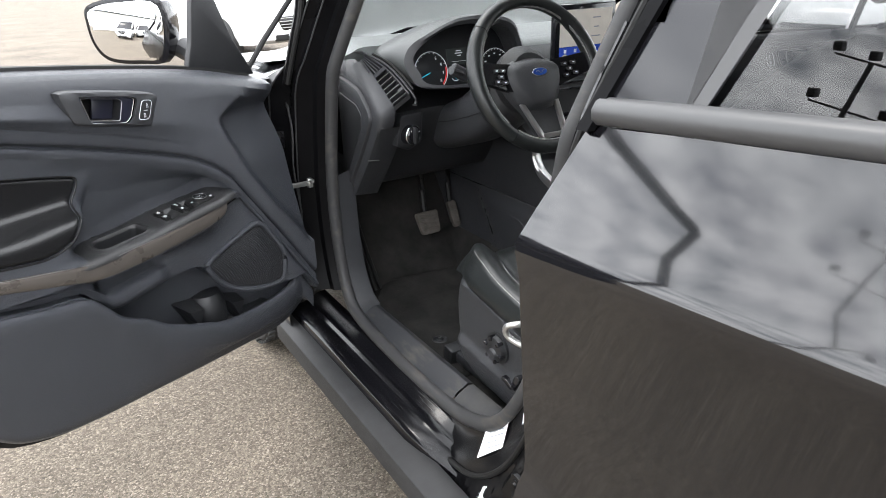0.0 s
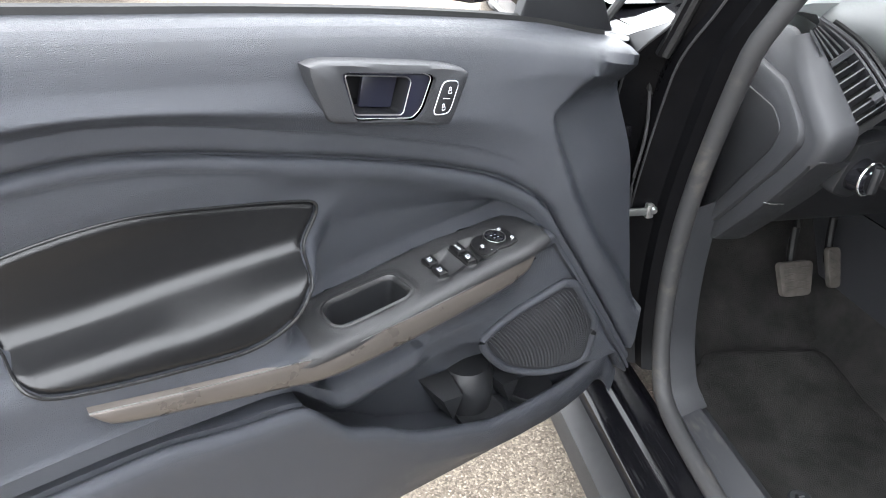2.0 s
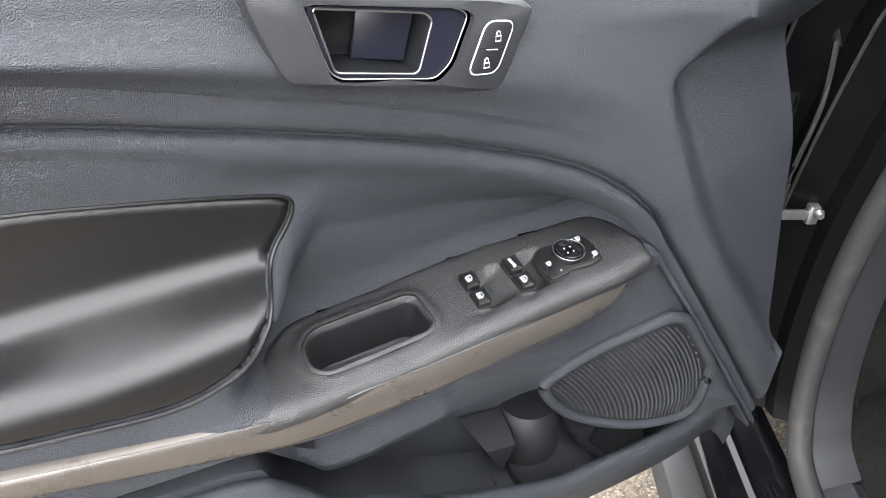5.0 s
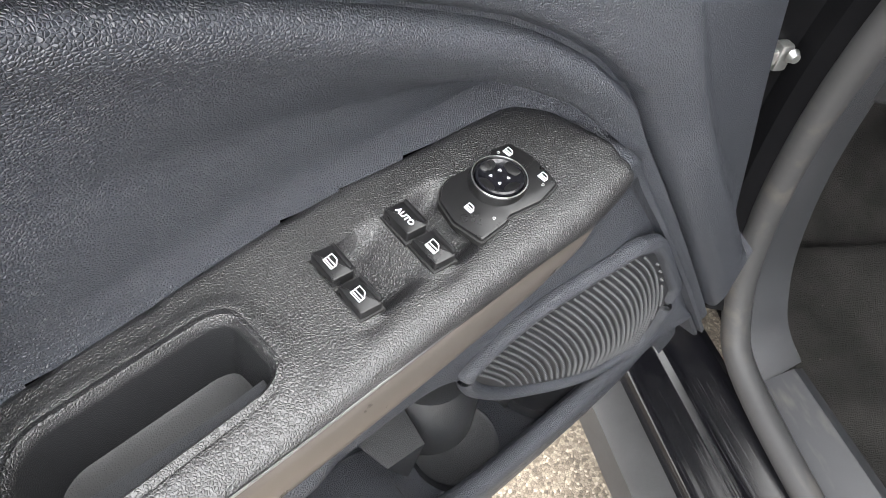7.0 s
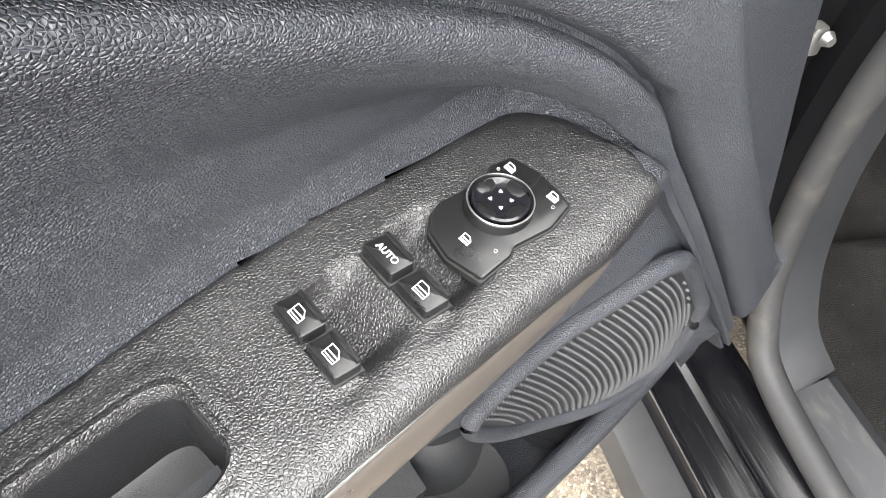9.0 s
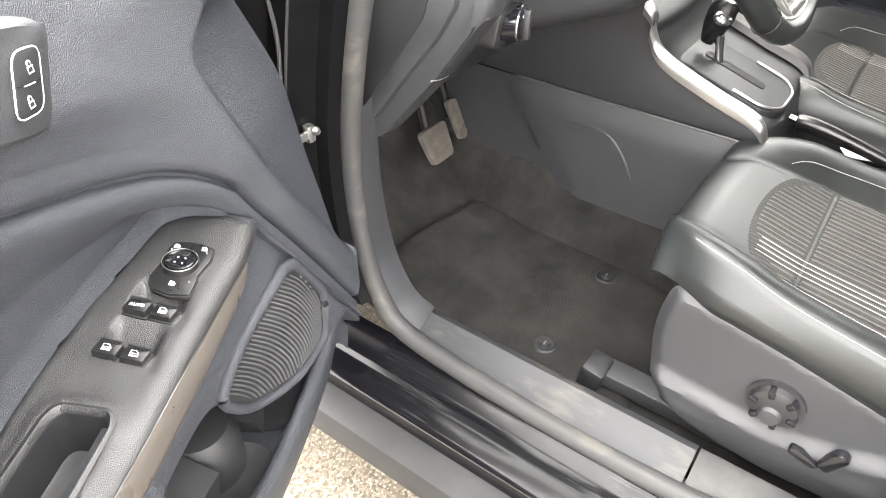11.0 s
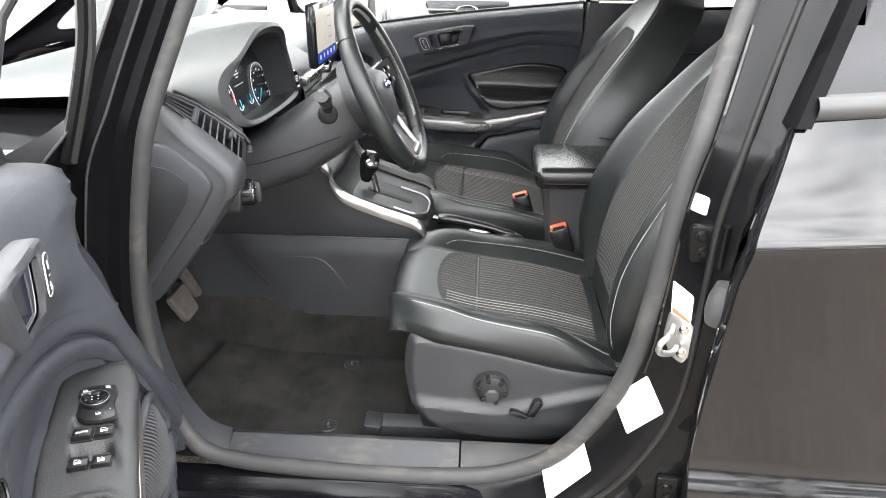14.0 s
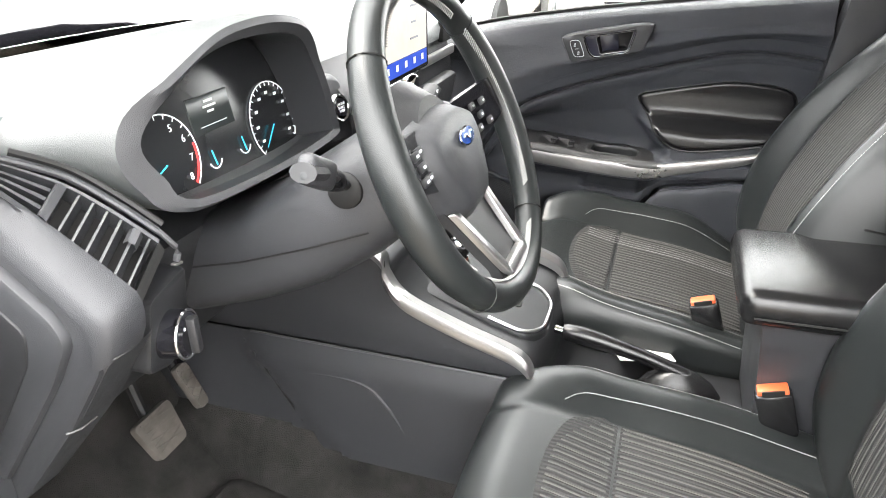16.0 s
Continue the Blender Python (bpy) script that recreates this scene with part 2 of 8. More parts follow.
# ---- mesh tools ----
def interp(table, x):
    """Smooth value from a short table of (x, value)."""
    xs = [a for a, _ in table]
    ys = [b for _, b in table]
    if x <= xs[0]:
        return ys[0]
    if x >= xs[-1]:
        return ys[-1]
    i = max(k for k in range(len(xs) - 1) if xs[k] <= x)
    h = xs[i + 1] - xs[i]
    t = (x - xs[i]) / h

    def slope(k):
        if k == 0:
            return (ys[1] - ys[0]) / (xs[1] - xs[0])
        if k == len(xs) - 1:
            return (ys[-1] - ys[-2]) / (xs[-1] - xs[-2])
        return (ys[k + 1] - ys[k - 1]) / (xs[k + 1] - xs[k - 1])
    a, b = slope(i) * h, slope(i + 1) * h
    return (2 * t**3 - 3 * t**2 + 1) * ys[i] + (t**3 - 2 * t**2 + t) * a + (-2 * t**3 + 3 * t**2) * ys[i + 1] + (t**3 - t**2) * b


def curve(pts, n=6, closed=False):
    """Catmull-Rom through pts, n steps a span."""
    P = [Vector(p) for p in pts]
    out = []
    N = len(P)
    for i in range(N if closed else N - 1):
        if closed:
            p0, p1, p2, p3 = P[i - 1], P[i], P[(i + 1) % N], P[(i + 2) % N]
        else:
            p0, p1, p2, p3 = P[max(i - 1, 0)], P[i], P[i + 1], P[min(i + 2, N - 1)]
        for k in range(n):
            t = k / n
            out.append(0.5 * (2 * p1 + (p2 - p0) * t + (2 * p0 - 5 * p1 + 4 * p2 - p3) * t * t + (3 * p1 - p0 - 3 * p2 + p3) * t**3))
    if not closed:
        out.append(P[-1].copy())
    return out


def rounded(pts, r, n=4):
    """A polygon of 2D points with its corners rounded by r."""
    P = [Vector(p) for p in pts]
    out = []
    for i in range(len(P)):
        a, b, c = P[i - 1], P[i], P[(i + 1) % len(P)]
        ra = min(r, (a - b).length * 0.48, (c - b).length * 0.48)
        p, q = b + (a - b).normalized() * ra, b + (c - b).normalized() * ra
        for k in range(n + 1):
            t = k / n
            out.append((1 - t)**2 * p + 2 * t * (1 - t) * b + t * t * q)
    return out


def join(*geos):
    V, F = [], []
    for v, f in geos:
        o = len(V)
        V += list(v)
        F += [[i + o for i in q] for q in f]
    return V, F


def moved(geo, m):
    return [m @ Vector(v) for v in geo[0]], geo[1]


def flipped(geo):
    return geo[0], [list(reversed(f)) for f in geo[1]]


def loft(rows, close_u=False, close_v=False, cap=False):
    """Quads between rows of equal length. close_u: each row is a ring."""
    n, k = len(rows), len(rows[0])
    V = [Vector(p) for r in rows for p in r]
    F = []
    for i in range(n if close_v else n - 1):
        for j in range(k if close_u else k - 1):
            a, b = i * k + j, i * k + (j + 1) % k
            c, d = ((i + 1) % n) * k + (j + 1) % k, ((i + 1) % n) * k + j
            F.append([a, b, c, d])
    if cap:
        if cap != "end":
            F.append(list(range(k))[::-1])
        F.append([(n - 1) * k + j for j in range(k)])
    return V, F


def tube(path, radius, sides=10, closed=False, flat=1.0, up=(0, 0, 1)):
    """A round or flattened bar along a path. radius: a number, or one per point."""
    P = [Vector(p) for p in path]
    rows = []
    for i, p in enumerate(P):
        if closed:
            t = P[(i + 1) % len(P)] - P[i - 1]
        else:
            t = P[min(i + 1, len(P) - 1)] - P[max(i - 1, 0)]
        t.normalize()
        a = t.cross(Vector(up))
        if a.length < 1e-4:
            a = t.cross(Vector((1, 0, 0)))
        a.normalize()
        b = a.cross(t)
        r = radius[i] if isinstance(radius, (list, tuple)) else radius
        rows.append([p + a * (r * math.cos(2 * math.pi * k / sides)) + b * (r * flat * math.sin(2 * math.pi * k / sides)) for k in range(sides)])
    return loft(rows, close_u=True, close_v=closed, cap=not closed)


def box(c, size, bevel=0.004, seg=2, m=None):
    """A box with rounded edges round the centre c."""
    bm = bmesh.new()
    bmesh.ops.create_cube(bm, size=1.0)
    for v in bm.verts:
        v.co = Vector((v.co.x * size[0], v.co.y * size[1], v.co.z * size[2]))
    if bevel:
        bmesh.ops.bevel(bm, geom=bm.edges[:], offset=min(bevel, min(size) * 0.49), segments=seg, affect="EDGES", profile=0.5)
    bm.verts.index_update()
    V = [v.co.copy() for v in bm.verts]
    F = [[v.index for v in f.verts] for f in bm.faces]
    bm.free()
    if m is not None:
        V = [m @ v for v in V]
    return [v + Vector(c) for v in V], F


def lathe(profile, n=24, m=None):
    """Turns (radius, height) about z."""
    rows = [[(r * math.cos(2 * math.pi * k / n), r * math.sin(2 * math.pi * k / n), h) for k in range(n)] for r, h in profile]
    g = loft(rows, close_u=True, cap=True)
    return moved(g, m) if m is not None else g


def slab(outline, place, thick=0.006, edge=0.003, top=None):
    """A plate with a rounded rim from a 2D outline. place(u, v, h) gives the point at height h over its seat."""
    P = [Vector((p[0], p[1])) for p in outline]
    area = sum(P[i - 1].x * P[i].y - P[i].x * P[i - 1].y for i in range(len(P)))
    if area < 0:
        P.reverse()
    n = len(P)
    inset = []
    for i in range(n):
        t = (P[(i + 1) % n] - P[i - 1])
        if t.length < 1e-9:
            t = Vector((1, 0))
        t.normalize()
        inset.append(P[i] + Vector((-t.y, t.x)) * edge)
    rows = [[place(p.x, p.y, 0) for p in P], [place(p.x, p.y, max(thick - edge, 0)) for p in P],
            [place((p.x * 0.7 + q.x * 0.3), (p.y * 0.7 + q.y * 0.3), thick - 0.3 * edge) for p, q in zip(P, inset)],
            [place(q.x, q.y, thick) for q in inset]]
    V, F = loft(rows, close_u=True)
    F.append([3 * n + j for j in range(n)])
    F.append(list(range(n))[::-1])
    return V, F


def inside(poly, x, y):
    c = False
    j = len(poly) - 1
    for i in range(len(poly)):
        xi, yi, xj, yj = poly[i][0], poly[i][1], poly[j][0], poly[j][1]
        if (yi > y) != (yj > y) and x < (xj - xi) * (y - yi) / (yj - yi) + xi:
            c = not c
        j = i
    return c


def cover(outline, fn, step=0.008, skirt=None):
    """A skin over a 2D outline: fn(u, v, dist) gives the point, dist being the way to the rim. skirt(u, v): the rim's foot."""
    from mathutils import geometry
    P = [Vector((p[0], p[1])) for p in outline]
    A = np.array([(p.x, p.y) for p in P])
    B = np.roll(A, -1, axis=0)
    x0, y0 = A.min(0)
    x1, y1 = A.max(0)
    gx, gy = np.meshgrid(np.arange(x0, x1, step), np.arange(y0, y1, step))
    gx[1::2] += step / 2
    Q = np.stack([gx.ravel(), gy.ravel()], 1)

    def dist(pts):
        ab = B - A
        ap = pts[:, None, :] - A[None]
        t = np.clip((ap * ab[None]).sum(2) / np.maximum((ab * ab).sum(1), 1e-12)[None], 0, 1)
        return np.sqrt(((ap - t[..., None] * ab[None])**2).sum(2).min(1))
    D = dist(Q)
    keep = [i for i in range(len(Q)) if D[i] > step * 0.45 and inside(A, Q[i][0], Q[i][1])]
    pts = P + [Vector((float(Q[i][0]), float(Q[i][1]))) for i in keep]
    n = len(P)
    vo, _, fo, _, _, _ = geometry.delaunay_2d_cdt(pts, [(i, (i + 1) % n) for i in range(n)], [], 1, 1e-7)
    arr = np.array([(v.x, v.y) for v in vo])
    dd = dist(arr)
    V = [Vector(fn(float(a[0]), float(a[1]), float(d))) for a, d in zip(arr, dd)]
    F = [list(f) for f in fo]
    if skirt:
        o = len(V)
        V += [Vector(skirt(p.x, p.y)) for p in P]
        loop = [min(range(len(arr)), key=lambda k: (arr[k][0] - p.x)**2 + (arr[k][1] - p.y)**2) for p in P]
        for i in range(n):
            j = (i + 1) % n
            if loop[i] != loop[j]:
                F.append([loop[i], o + i, o + j, loop[j]])
    return V, F


def thing(name, base, label, category, group="", kind="", m=None):
    """An empty that carries a thing's parts; they are given in world places unless m is set."""
    e = new(name)
    e.empty_display_size = 0.05
    e.matrix_world = m if m is not None else Matrix.Translation(base)
    e["own"] = 1 if m is not None else 0
    return tagged(e, label, category, group, kind)


def root(ob):
    while ob.parent:
        ob = ob.parent
    return ob


def mesh_of(name, geo, mat, smooth=True, sharp=38):
    me = bpy.data.meshes.new(name)
    me.from_pydata([tuple(v) for v in geo[0]], [], geo[1])
    me.validate()
    bm = bmesh.new()
    bm.from_mesh(me)
    bmesh.ops.remove_doubles(bm, verts=bm.verts, dist=1e-6)
    bmesh.ops.recalc_face_normals(bm, faces=bm.faces)
    bm.to_mesh(me)
    bm.free()
    me.materials.append(mat)
    if smooth:
        me.polygons.foreach_set("use_smooth", [True] * len(me.polygons))
        me.set_sharp_from_angle(angle=radians(sharp))
    return me


def part(name, geo, mat, parent, label="", smooth=True, sharp=38):
    """One mesh object under a thing or a part of it."""
    ob = new(name, mesh_of(name, geo, mat, smooth, sharp))
    ob.parent = parent
    top = root(parent)
    if parent is top and not top.get("own"):
        ob.matrix_parent_inverse = Matrix.Translation(-top.matrix_world.translation)
    return tagged(ob, label)


def solo(name, geo, mat, label, category, kind="", smooth=True, sharp=38, group=""):
    return tagged(new(name, mesh_of(name, geo, mat, smooth, sharp)), label, category, group, kind)


def words(name, text, size, m, mat, parent, label=""):
    """Letters in the built-in font, in the parent's own space."""
    cu = bpy.data.curves.new(name, "FONT")
    cu.body = text
    cu.size = size
    cu.extrude = 0.0003
    cu.align_x, cu.align_y = "CENTER", "CENTER"
    cu.materials.append(mat)
    ob = new(name, cu)
    ob.parent = parent
    top = root(parent)
    if parent is top and not top.get("own"):
        ob.matrix_parent_inverse = Matrix.Translation(-top.matrix_world.translation)
    ob.matrix_basis = m
    return tagged(ob, label)


def sm(a, b, x):
    t = min(1, max(0, (x - a) / (b - a)))
    return t * t * (3 - 2 * t)


# ---- ground ----
def ground_geo():
    xs = [-600, -60, -12, -4, 0, 4, 12, 60, 600]
    return loft([[(x, y, 0) for x in xs] for y in xs])


solo("ground", ground_geo(), M_ASPHALT, "worn pale grey-brown asphalt of a car lot", "ground", "structure", smooth=False)

# ---- the car's shell ----
MID = 0.63
body = thing("car_body", (MID, 0.2, 0.2), "glossy black compact SUV body with its driver door open", "car")


def lean(z):
    """How far the body side leans in above the belt."""
    return 0.30 * max(0, z - 1.08)


def glass_line(z):
    return -0.128 + 0.34 * (z - 1.14)


SEAL = [(0.66, 1.50), (0.76, 1.38), (0.835, 1.22), (0.900, 1.045), (0.945, 0.86), (0.962, 0.72), (0.955, 0.58), (0.920, 0.46), (0.85, 0.402), (0.62, 0.380), (0.39, 0.382),
        (0.28, 0.402), (0.19, 0.455), (0.116, 0.56), (0.076, 0.665), (0.055, 0.80), (0.038, 1.0), (0.009, 1.13), (-0.03, 1.275), (-0.09, 1.45), (-0.10, 1.50)]
seal_yz = curve([(0, y, z) for y, z in SEAL], 8)


def seal_x(z):
    return -0.062 + lean(z)


part("door_seal", tube([(seal_x(p.z), p.y, p.z) for p in seal_yz], 0.017, 12, up=(1, 0, 0)), M_DUSTY, body, "dusty grey rubber door seal")

# pillar skins: from the seal out to the door gaps
seal_poly = np.array([(p.y, p.z) for p in seal_yz])


def from_seal(y, z):
    """How far a place on the body side lies from the door seal."""
    return float(np.sqrt(((seal_poly - (y, z))**2).sum(1).min()))


def pillar_x(y, z):
    d = from_seal(y, z)
    return -0.066 - 0.062 * sm(0.0, 0.095, d) - 0.020 * sm(0.10, 0.115, d) + lean(z)


def rd_front(z):
    return interp([(0.30, -0.018), (0.49, -0.018), (0.83, -0.024), (0.96, -0.032), (1.04, -0.058), (1.13, -0.088), (1.50, -0.221)], z)


PIL = [(p.y, p.z) for p in seal_yz if p.y < 0.42 and p.z < 1.46] + [(rd_front(z) - 0.01, z) for z in (1.46, 1.35, 1.25, 1.13, 1.04, 0.96, 0.83, 0.66, 0.49, 0.36, 0.29)] + [(0.12, 0.285), (0.30, 0.285), (0.41, 0.285)]
part("b_pillar", cover(PIL, lambda u, v, d: (pillar_x(u, v), u, v), 0.014), M_JAMB, body, "glossy black pillar with white stickers")
def a_pillar():
    rows = []
    for p in seal_yz:
        if p.y > 0.6 and p.z > 0.46:
            z = p.z
            a = Vector((seal_x(z) - 0.004, p.y, z))
            up = sm(1.02, 1.12, z)
            row = [a] + [a + Vector((x0 + (x1 - x0) * up, y0 + (y1 - y0) * up, 0)) for x0, y0, x1, y1 in ((-0.03, 0.012, -0.03, 0.012), (-0.035, 0.03, -0.034, 0.028), (-0.075, 0.045, -0.064, 0.036), (-0.08, 0.075, -0.068, 0.052), (-0.125, 0.10, -0.090, 0.066), (-0.13, 0.20, -0.070, 0.085))]
            rows.append(row)
    return loft(rows)


part("a_pillar", a_pillar(), M_PILLAR, body)
# Thin grey tubes stand in for the highlights along the pillar's flange edges.
for k in (3, 5):
    part("flange_highlight", tube([Vector(p) + Vector((-0.002, -0.001, 0)) for p in a_pillar()[0][k::7]], 0.0022, 6), M_CLAD, body)


def sill():
    prof = [(-0.055, 0.375), (-0.085, 0.372), (-0.10, 0.362), (-0.118, 0.362), (-0.124, 0.3535), (-0.130, 0.352), (-0.160, 0.350), (-0.167, 0.347), (-0.171, 0.340), (-0.173, 0.30)]
    ys = [0.10, 0.16, 0.22, 0.28, 0.34, 0.40, 0.5, 0.8, 1.0, 1.12]
    return loft([[(x + 0.05 * sm(0.40, 0.16, y), y, z - 0.055 * sm(0.40, 0.16, y)) for x, z in prof] for y in ys])


part("sill", sill(), M_SILL, body, "black painted door sill with scratches")


def cladding():
    prof = [(-0.150, 0.318), (-0.162, 0.322), (-0.205, 0.314), (-0.216, 0.302), (-0.216, 0.24), (-0.20, 0.21), (-0.12, 0.20)]
    ys = [-1.2, -0.4, 0.2, 0.7, 1.15]
    return loft([[(x, y, z) for x, z in prof] for y in ys])


part("sill_cladding", cladding(), M_CLAD, body, "grey textured plastic sill cladding")


def scuff():
    prof = [(0.022, 0.36), (0.014, 0.405), (0.004, 0.418), (-0.010, 0.422), (-0.040, 0.408), (-0.056, 0.392)]
    return loft([[(x, y, z) for x, z in prof] for y in (0.38, 0.5, 0.7, 0.85)])


part("scuff_plate", scuff(), M_DUSTPLATE, body, "dusty grey plastic scuff plate")
part("scuff_plate_rear", flipped(loft([[(x, y, z) for x, z in [(0.022, 0.36), (0.014, 0.403), (0.004, 0.416), (-0.010, 0.419), (-0.040, 0.405), (-0.056, 0.390)]] for y in (0.02, 0.2, 0.376)])), M_SCUFF, body)


def kick_panel():
    rows = []
    for p in seal_yz:
        if p.y > 0.84 and p.z < 0.80:
            a = Vector((seal_x(p.z) + 0.01, p.y, p.z))
            rows.append([a, a + Vector((0.02, 0.012 * 0, 0.006)), Vector((0.012, p.y + 0.01, p.z + 0.012)), Vector((0.03, max(p.y, 0.86) + 0.10, p.z + 0.02)), Vector((0.04, 1.30, p.z + 0.03))])
    return loft(rows)


part("kick_panel", kick_panel(), M_PLASTIC, body)
part("floor_pan", loft([[(x, y, max(z, h)) for x, h in ((0.0, 0), (0.25, 0), (0.385, 0), (0.41, 0.37), (0.443, 0.47), (0.47, 0.50), (0.79, 0.50), (0.817, 0.47), (0.85, 0.37), (0.875, 0), (1.26, 0))] for y, z in ((-1.2, 0.34), (0.1, 0.34), (0.98, 0.34), (1.06, 0.365), (1.16, 0.46), (1.28, 0.64), (1.33, 0.95))]), M_CARPET, body, "black carpeted floor")
part("roof", join(loft([[(x, y, z) for x, z in ((0.05, 1.46), (0.15, 1.52), (0.4, 1.555), (MID, 1.56), (0.86, 1.555), (1.11, 1.52), (1.21, 1.46))] for y in (-1.7, -0.8, 0.0, 0.55)])), M_HEADLINE, body, "pale cloth-lined roof")
part("roof_skin", join(loft([[(x, y, z) for x, z in ((-0.0, 1.40), (0.04, 1.50), (0.15, 1.56), (0.4, 1.60), (MID, 1.605), (0.86, 1.60), (1.11, 1.56), (1.22, 1.50), (1.26, 1.40))] for y in (-1.75, -0.8, 0.0, 0.58)])), M_PAINT, body)
part("windscreen", loft([[(x, y + 0.06 - 0.16 * ((x - MID) / 0.6)**2, z) for x in (0.03, 0.2, 0.45, MID, 0.81, 1.06, 1.23)] for y, z in ((1.40, 1.10), (1.0, 1.35), (0.62, 1.56))]), M_GLASS, body).visible_shadow = False

# outer panels that close the body
BS = [(0.28, -0.200), (0.42, -0.192), (0.52, -0.172), (0.66, -0.174), (0.80, -0.186), (0.92, -0.196), (0.957, -0.199), (0.985, -0.188), (1.05, -0.166), (1.12, -0.140)]


def side_x(z, y):
    """The body side: a sill flare, a hollow, a crease and a shoulder, drawn in at the ends."""
    x = interp(BS, z) + 0.16 * sm(1.75, 2.45, y)**2 + 0.10 * sm(-1.25, -1.75, y)
    return x


def panel(y0, y1, top, yc=None, sgn=-1, n=28):
    rows = []
    for k in range(n + 1):
        y = y0 + (y1 - y0) * k / n
        lo = 0.28
        if yc is not None and abs(y - yc) < 0.375:
            lo = 0.33 + math.sqrt(0.375**2 - (y - yc)**2)
        hi = top(y)
        row = []
        for j in range(15):
            z = lo + (hi - lo) * j / 14
            row.append((side_x(z, y), y, z))
        row.append((row[-1][0] + 0.03, y, hi + 0.004))
        rows.append([(x if sgn < 0 else 2 * MID - x, y, z) for x, y, z in row])
    return loft(rows)


def wing_top(y):
    return interp([(1.06, 1.055), (1.4, 1.045), (1.9, 1.0), (2.2, 0.93), (2.42, 0.80)], y)


def arch(yc, sgn):
    P = [(side_x(0.33 + 0.36 * math.sin(a), yc + 0.36 * math.cos(a)) - 0.014, yc + 0.36 * math.cos(a), 0.33 + 0.36 * math.sin(a)) for a in [math.pi * k / 24 for k in range(25)]]
    P = [(x if sgn < 0 else 2 * MID - x, y, z) for x, y, z in P]
    return tube(P, 0.026, 8, flat=0.7)


for sgn in (-1, 1):
    part("front_wing", panel(1.06, 2.42, wing_top, 1.64, sgn), M_PAINT, body)
    part("rear_quarter", panel(-1.75, -1.056, lambda y: 1.20, -0.93, sgn), M_PAINT, body)
    for yc in (1.64, -0.93):
        part("wheel_arch", arch(yc, sgn), M_CLAD, body, "grey plastic wheel arch")
        part("wheel_well", loft([[((-0.185 if sgn < 0 else 2 * MID + 0.185) + (0.30 if sgn < 0 else -0.30) * f, yc + 0.37 * math.cos(a), 0.33 + 0.37 * math.sin(a)) for a in [math.pi * k / 16 for k in range(17)]] for f in (0.05, 1)] + [[((-0.185 if sgn < 0 else 2 * MID + 0.185) + (0.30 if sgn < 0 else -0.30), yc, 0.33)] * 17]), M_BLACKRUB, body)
part("bonnet", loft([[(x, y - 0.10 * ((x - MID) / 0.75)**2, z - 0.05 * abs((x - MID) / 0.75)**3 + 0.012 * sm(0.50, 0.42, abs(x - MID))) for x in [-0.125 + 1.51 * k / 24 for k in range(25)]] for y, z in ((1.47, 1.085), (1.6, 1.08), (1.9, 1.045), (2.15, 1.0), (2.32, 0.94), (2.44, 0.85))]), M_PAINT, body)
part("cowl", loft([[(x, y, 1.058 + 0.02 * sm(-0.12, 0.05, x)) for x in (-0.135, -0.10, -0.05, 0.0, 0.05)] for y in (1.03, 1.15, 1.3, 1.5)]), M_PAINT, body)
part("scuttle", loft([[(x, y, 1.073) for x in (-0.13, 0.2, MID, 1.06, 1.39)] for y in (1.24, 1.35, 1.50)]), M_PAINT, body)
part("nose", loft([[(x, y - 0.24 * abs((x - MID) / 0.80)**3, z) for x in [-0.10 + 1.46 * k / 20 for k in range(21)]] for y, z in ((2.43, 0.86), (2.50, 0.74), (2.53, 0.60), (2.56, 0.45), (2.54, 0.33), (2.46, 0.26))]), M_PAINT, body)
part("tailgate", loft([[(x, y + 0.14 * abs((x - MID) / 0.80)**3, z) for x in [-0.12 + 1.50 * k / 16 for k in range(17)]] for y, z in ((-1.70, 0.28), (-1.80, 0.34), (-1.82, 0.52), (-1.77, 0.62), (-1.79, 0.95), (-1.76, 1.18))]), M_PAINT, body)
part("rear_glass", loft([[(x, y + 0.10 * abs((x - MID) / 0.70)**3, z) for x in [MID - w + 2 * w * k / 12 for k in range(13)]] for y, z, w in ((-1.755, 1.19, 0.66), (-1.72, 1.35, 0.62), (-1.68, 1.50, 0.57))]), M_TINT, body)
for sgn in (-1, 1):
    part("rear_side_glass", loft([[((glass_line(z) if sgn < 0 else 2 * MID - glass_line(z)), y, z) for y in ((-1.02, -1.3, -1.62) if sgn < 0 else (-0.10, -0.8, -1.62))] for z in (1.20, 1.35, 1.49)]), M_TINT, body)
    part("roof_edge", tube(curve([((0.055 if sgn < 0 else 2 * MID - 0.055), y, z) for y, z in ((0.66, 1.50), (0.3, 1.525), (-0.3, 1.53), (-1.0, 1.52), (-1.72, 1.47))], 5), 0.045, 10, flat=0.7), M_PAINT, body)
    part("roof_bar", tube(curve([((0.14 if sgn < 0 else 2 * MID - 0.14), y, z) for y, z in ((0.40, 1.555), (0.34, 1.60), (-0.5, 1.62), (-1.5, 1.59), (-1.56, 1.55))], 5), 0.015, 8), M_DARK, body)
    part("headlight", slab([(p.x, p.y) for p in rounded([(MID + sgn * 0.34, 0.80), (MID + sgn * 0.64, 0.86), (MID + sgn * 0.66, 0.77), (MID + sgn * 0.36, 0.73)], 0.03)], lambda u, v, h: Vector((u, 2.47 - 0.24 * abs((u - MID) / 0.80)**3 - 0.5 * (v - 0.78) + h, v)), 0.04, 0.01), M_CHROME, body, "clear headlight")
part("passenger_side_skin", panel(-1.056, 1.06, lambda y: 1.045 + 0.07 * sm(0.02, -0.08, y) + 0.05 * max(0, -y), None, 1), M_PAINT, body)
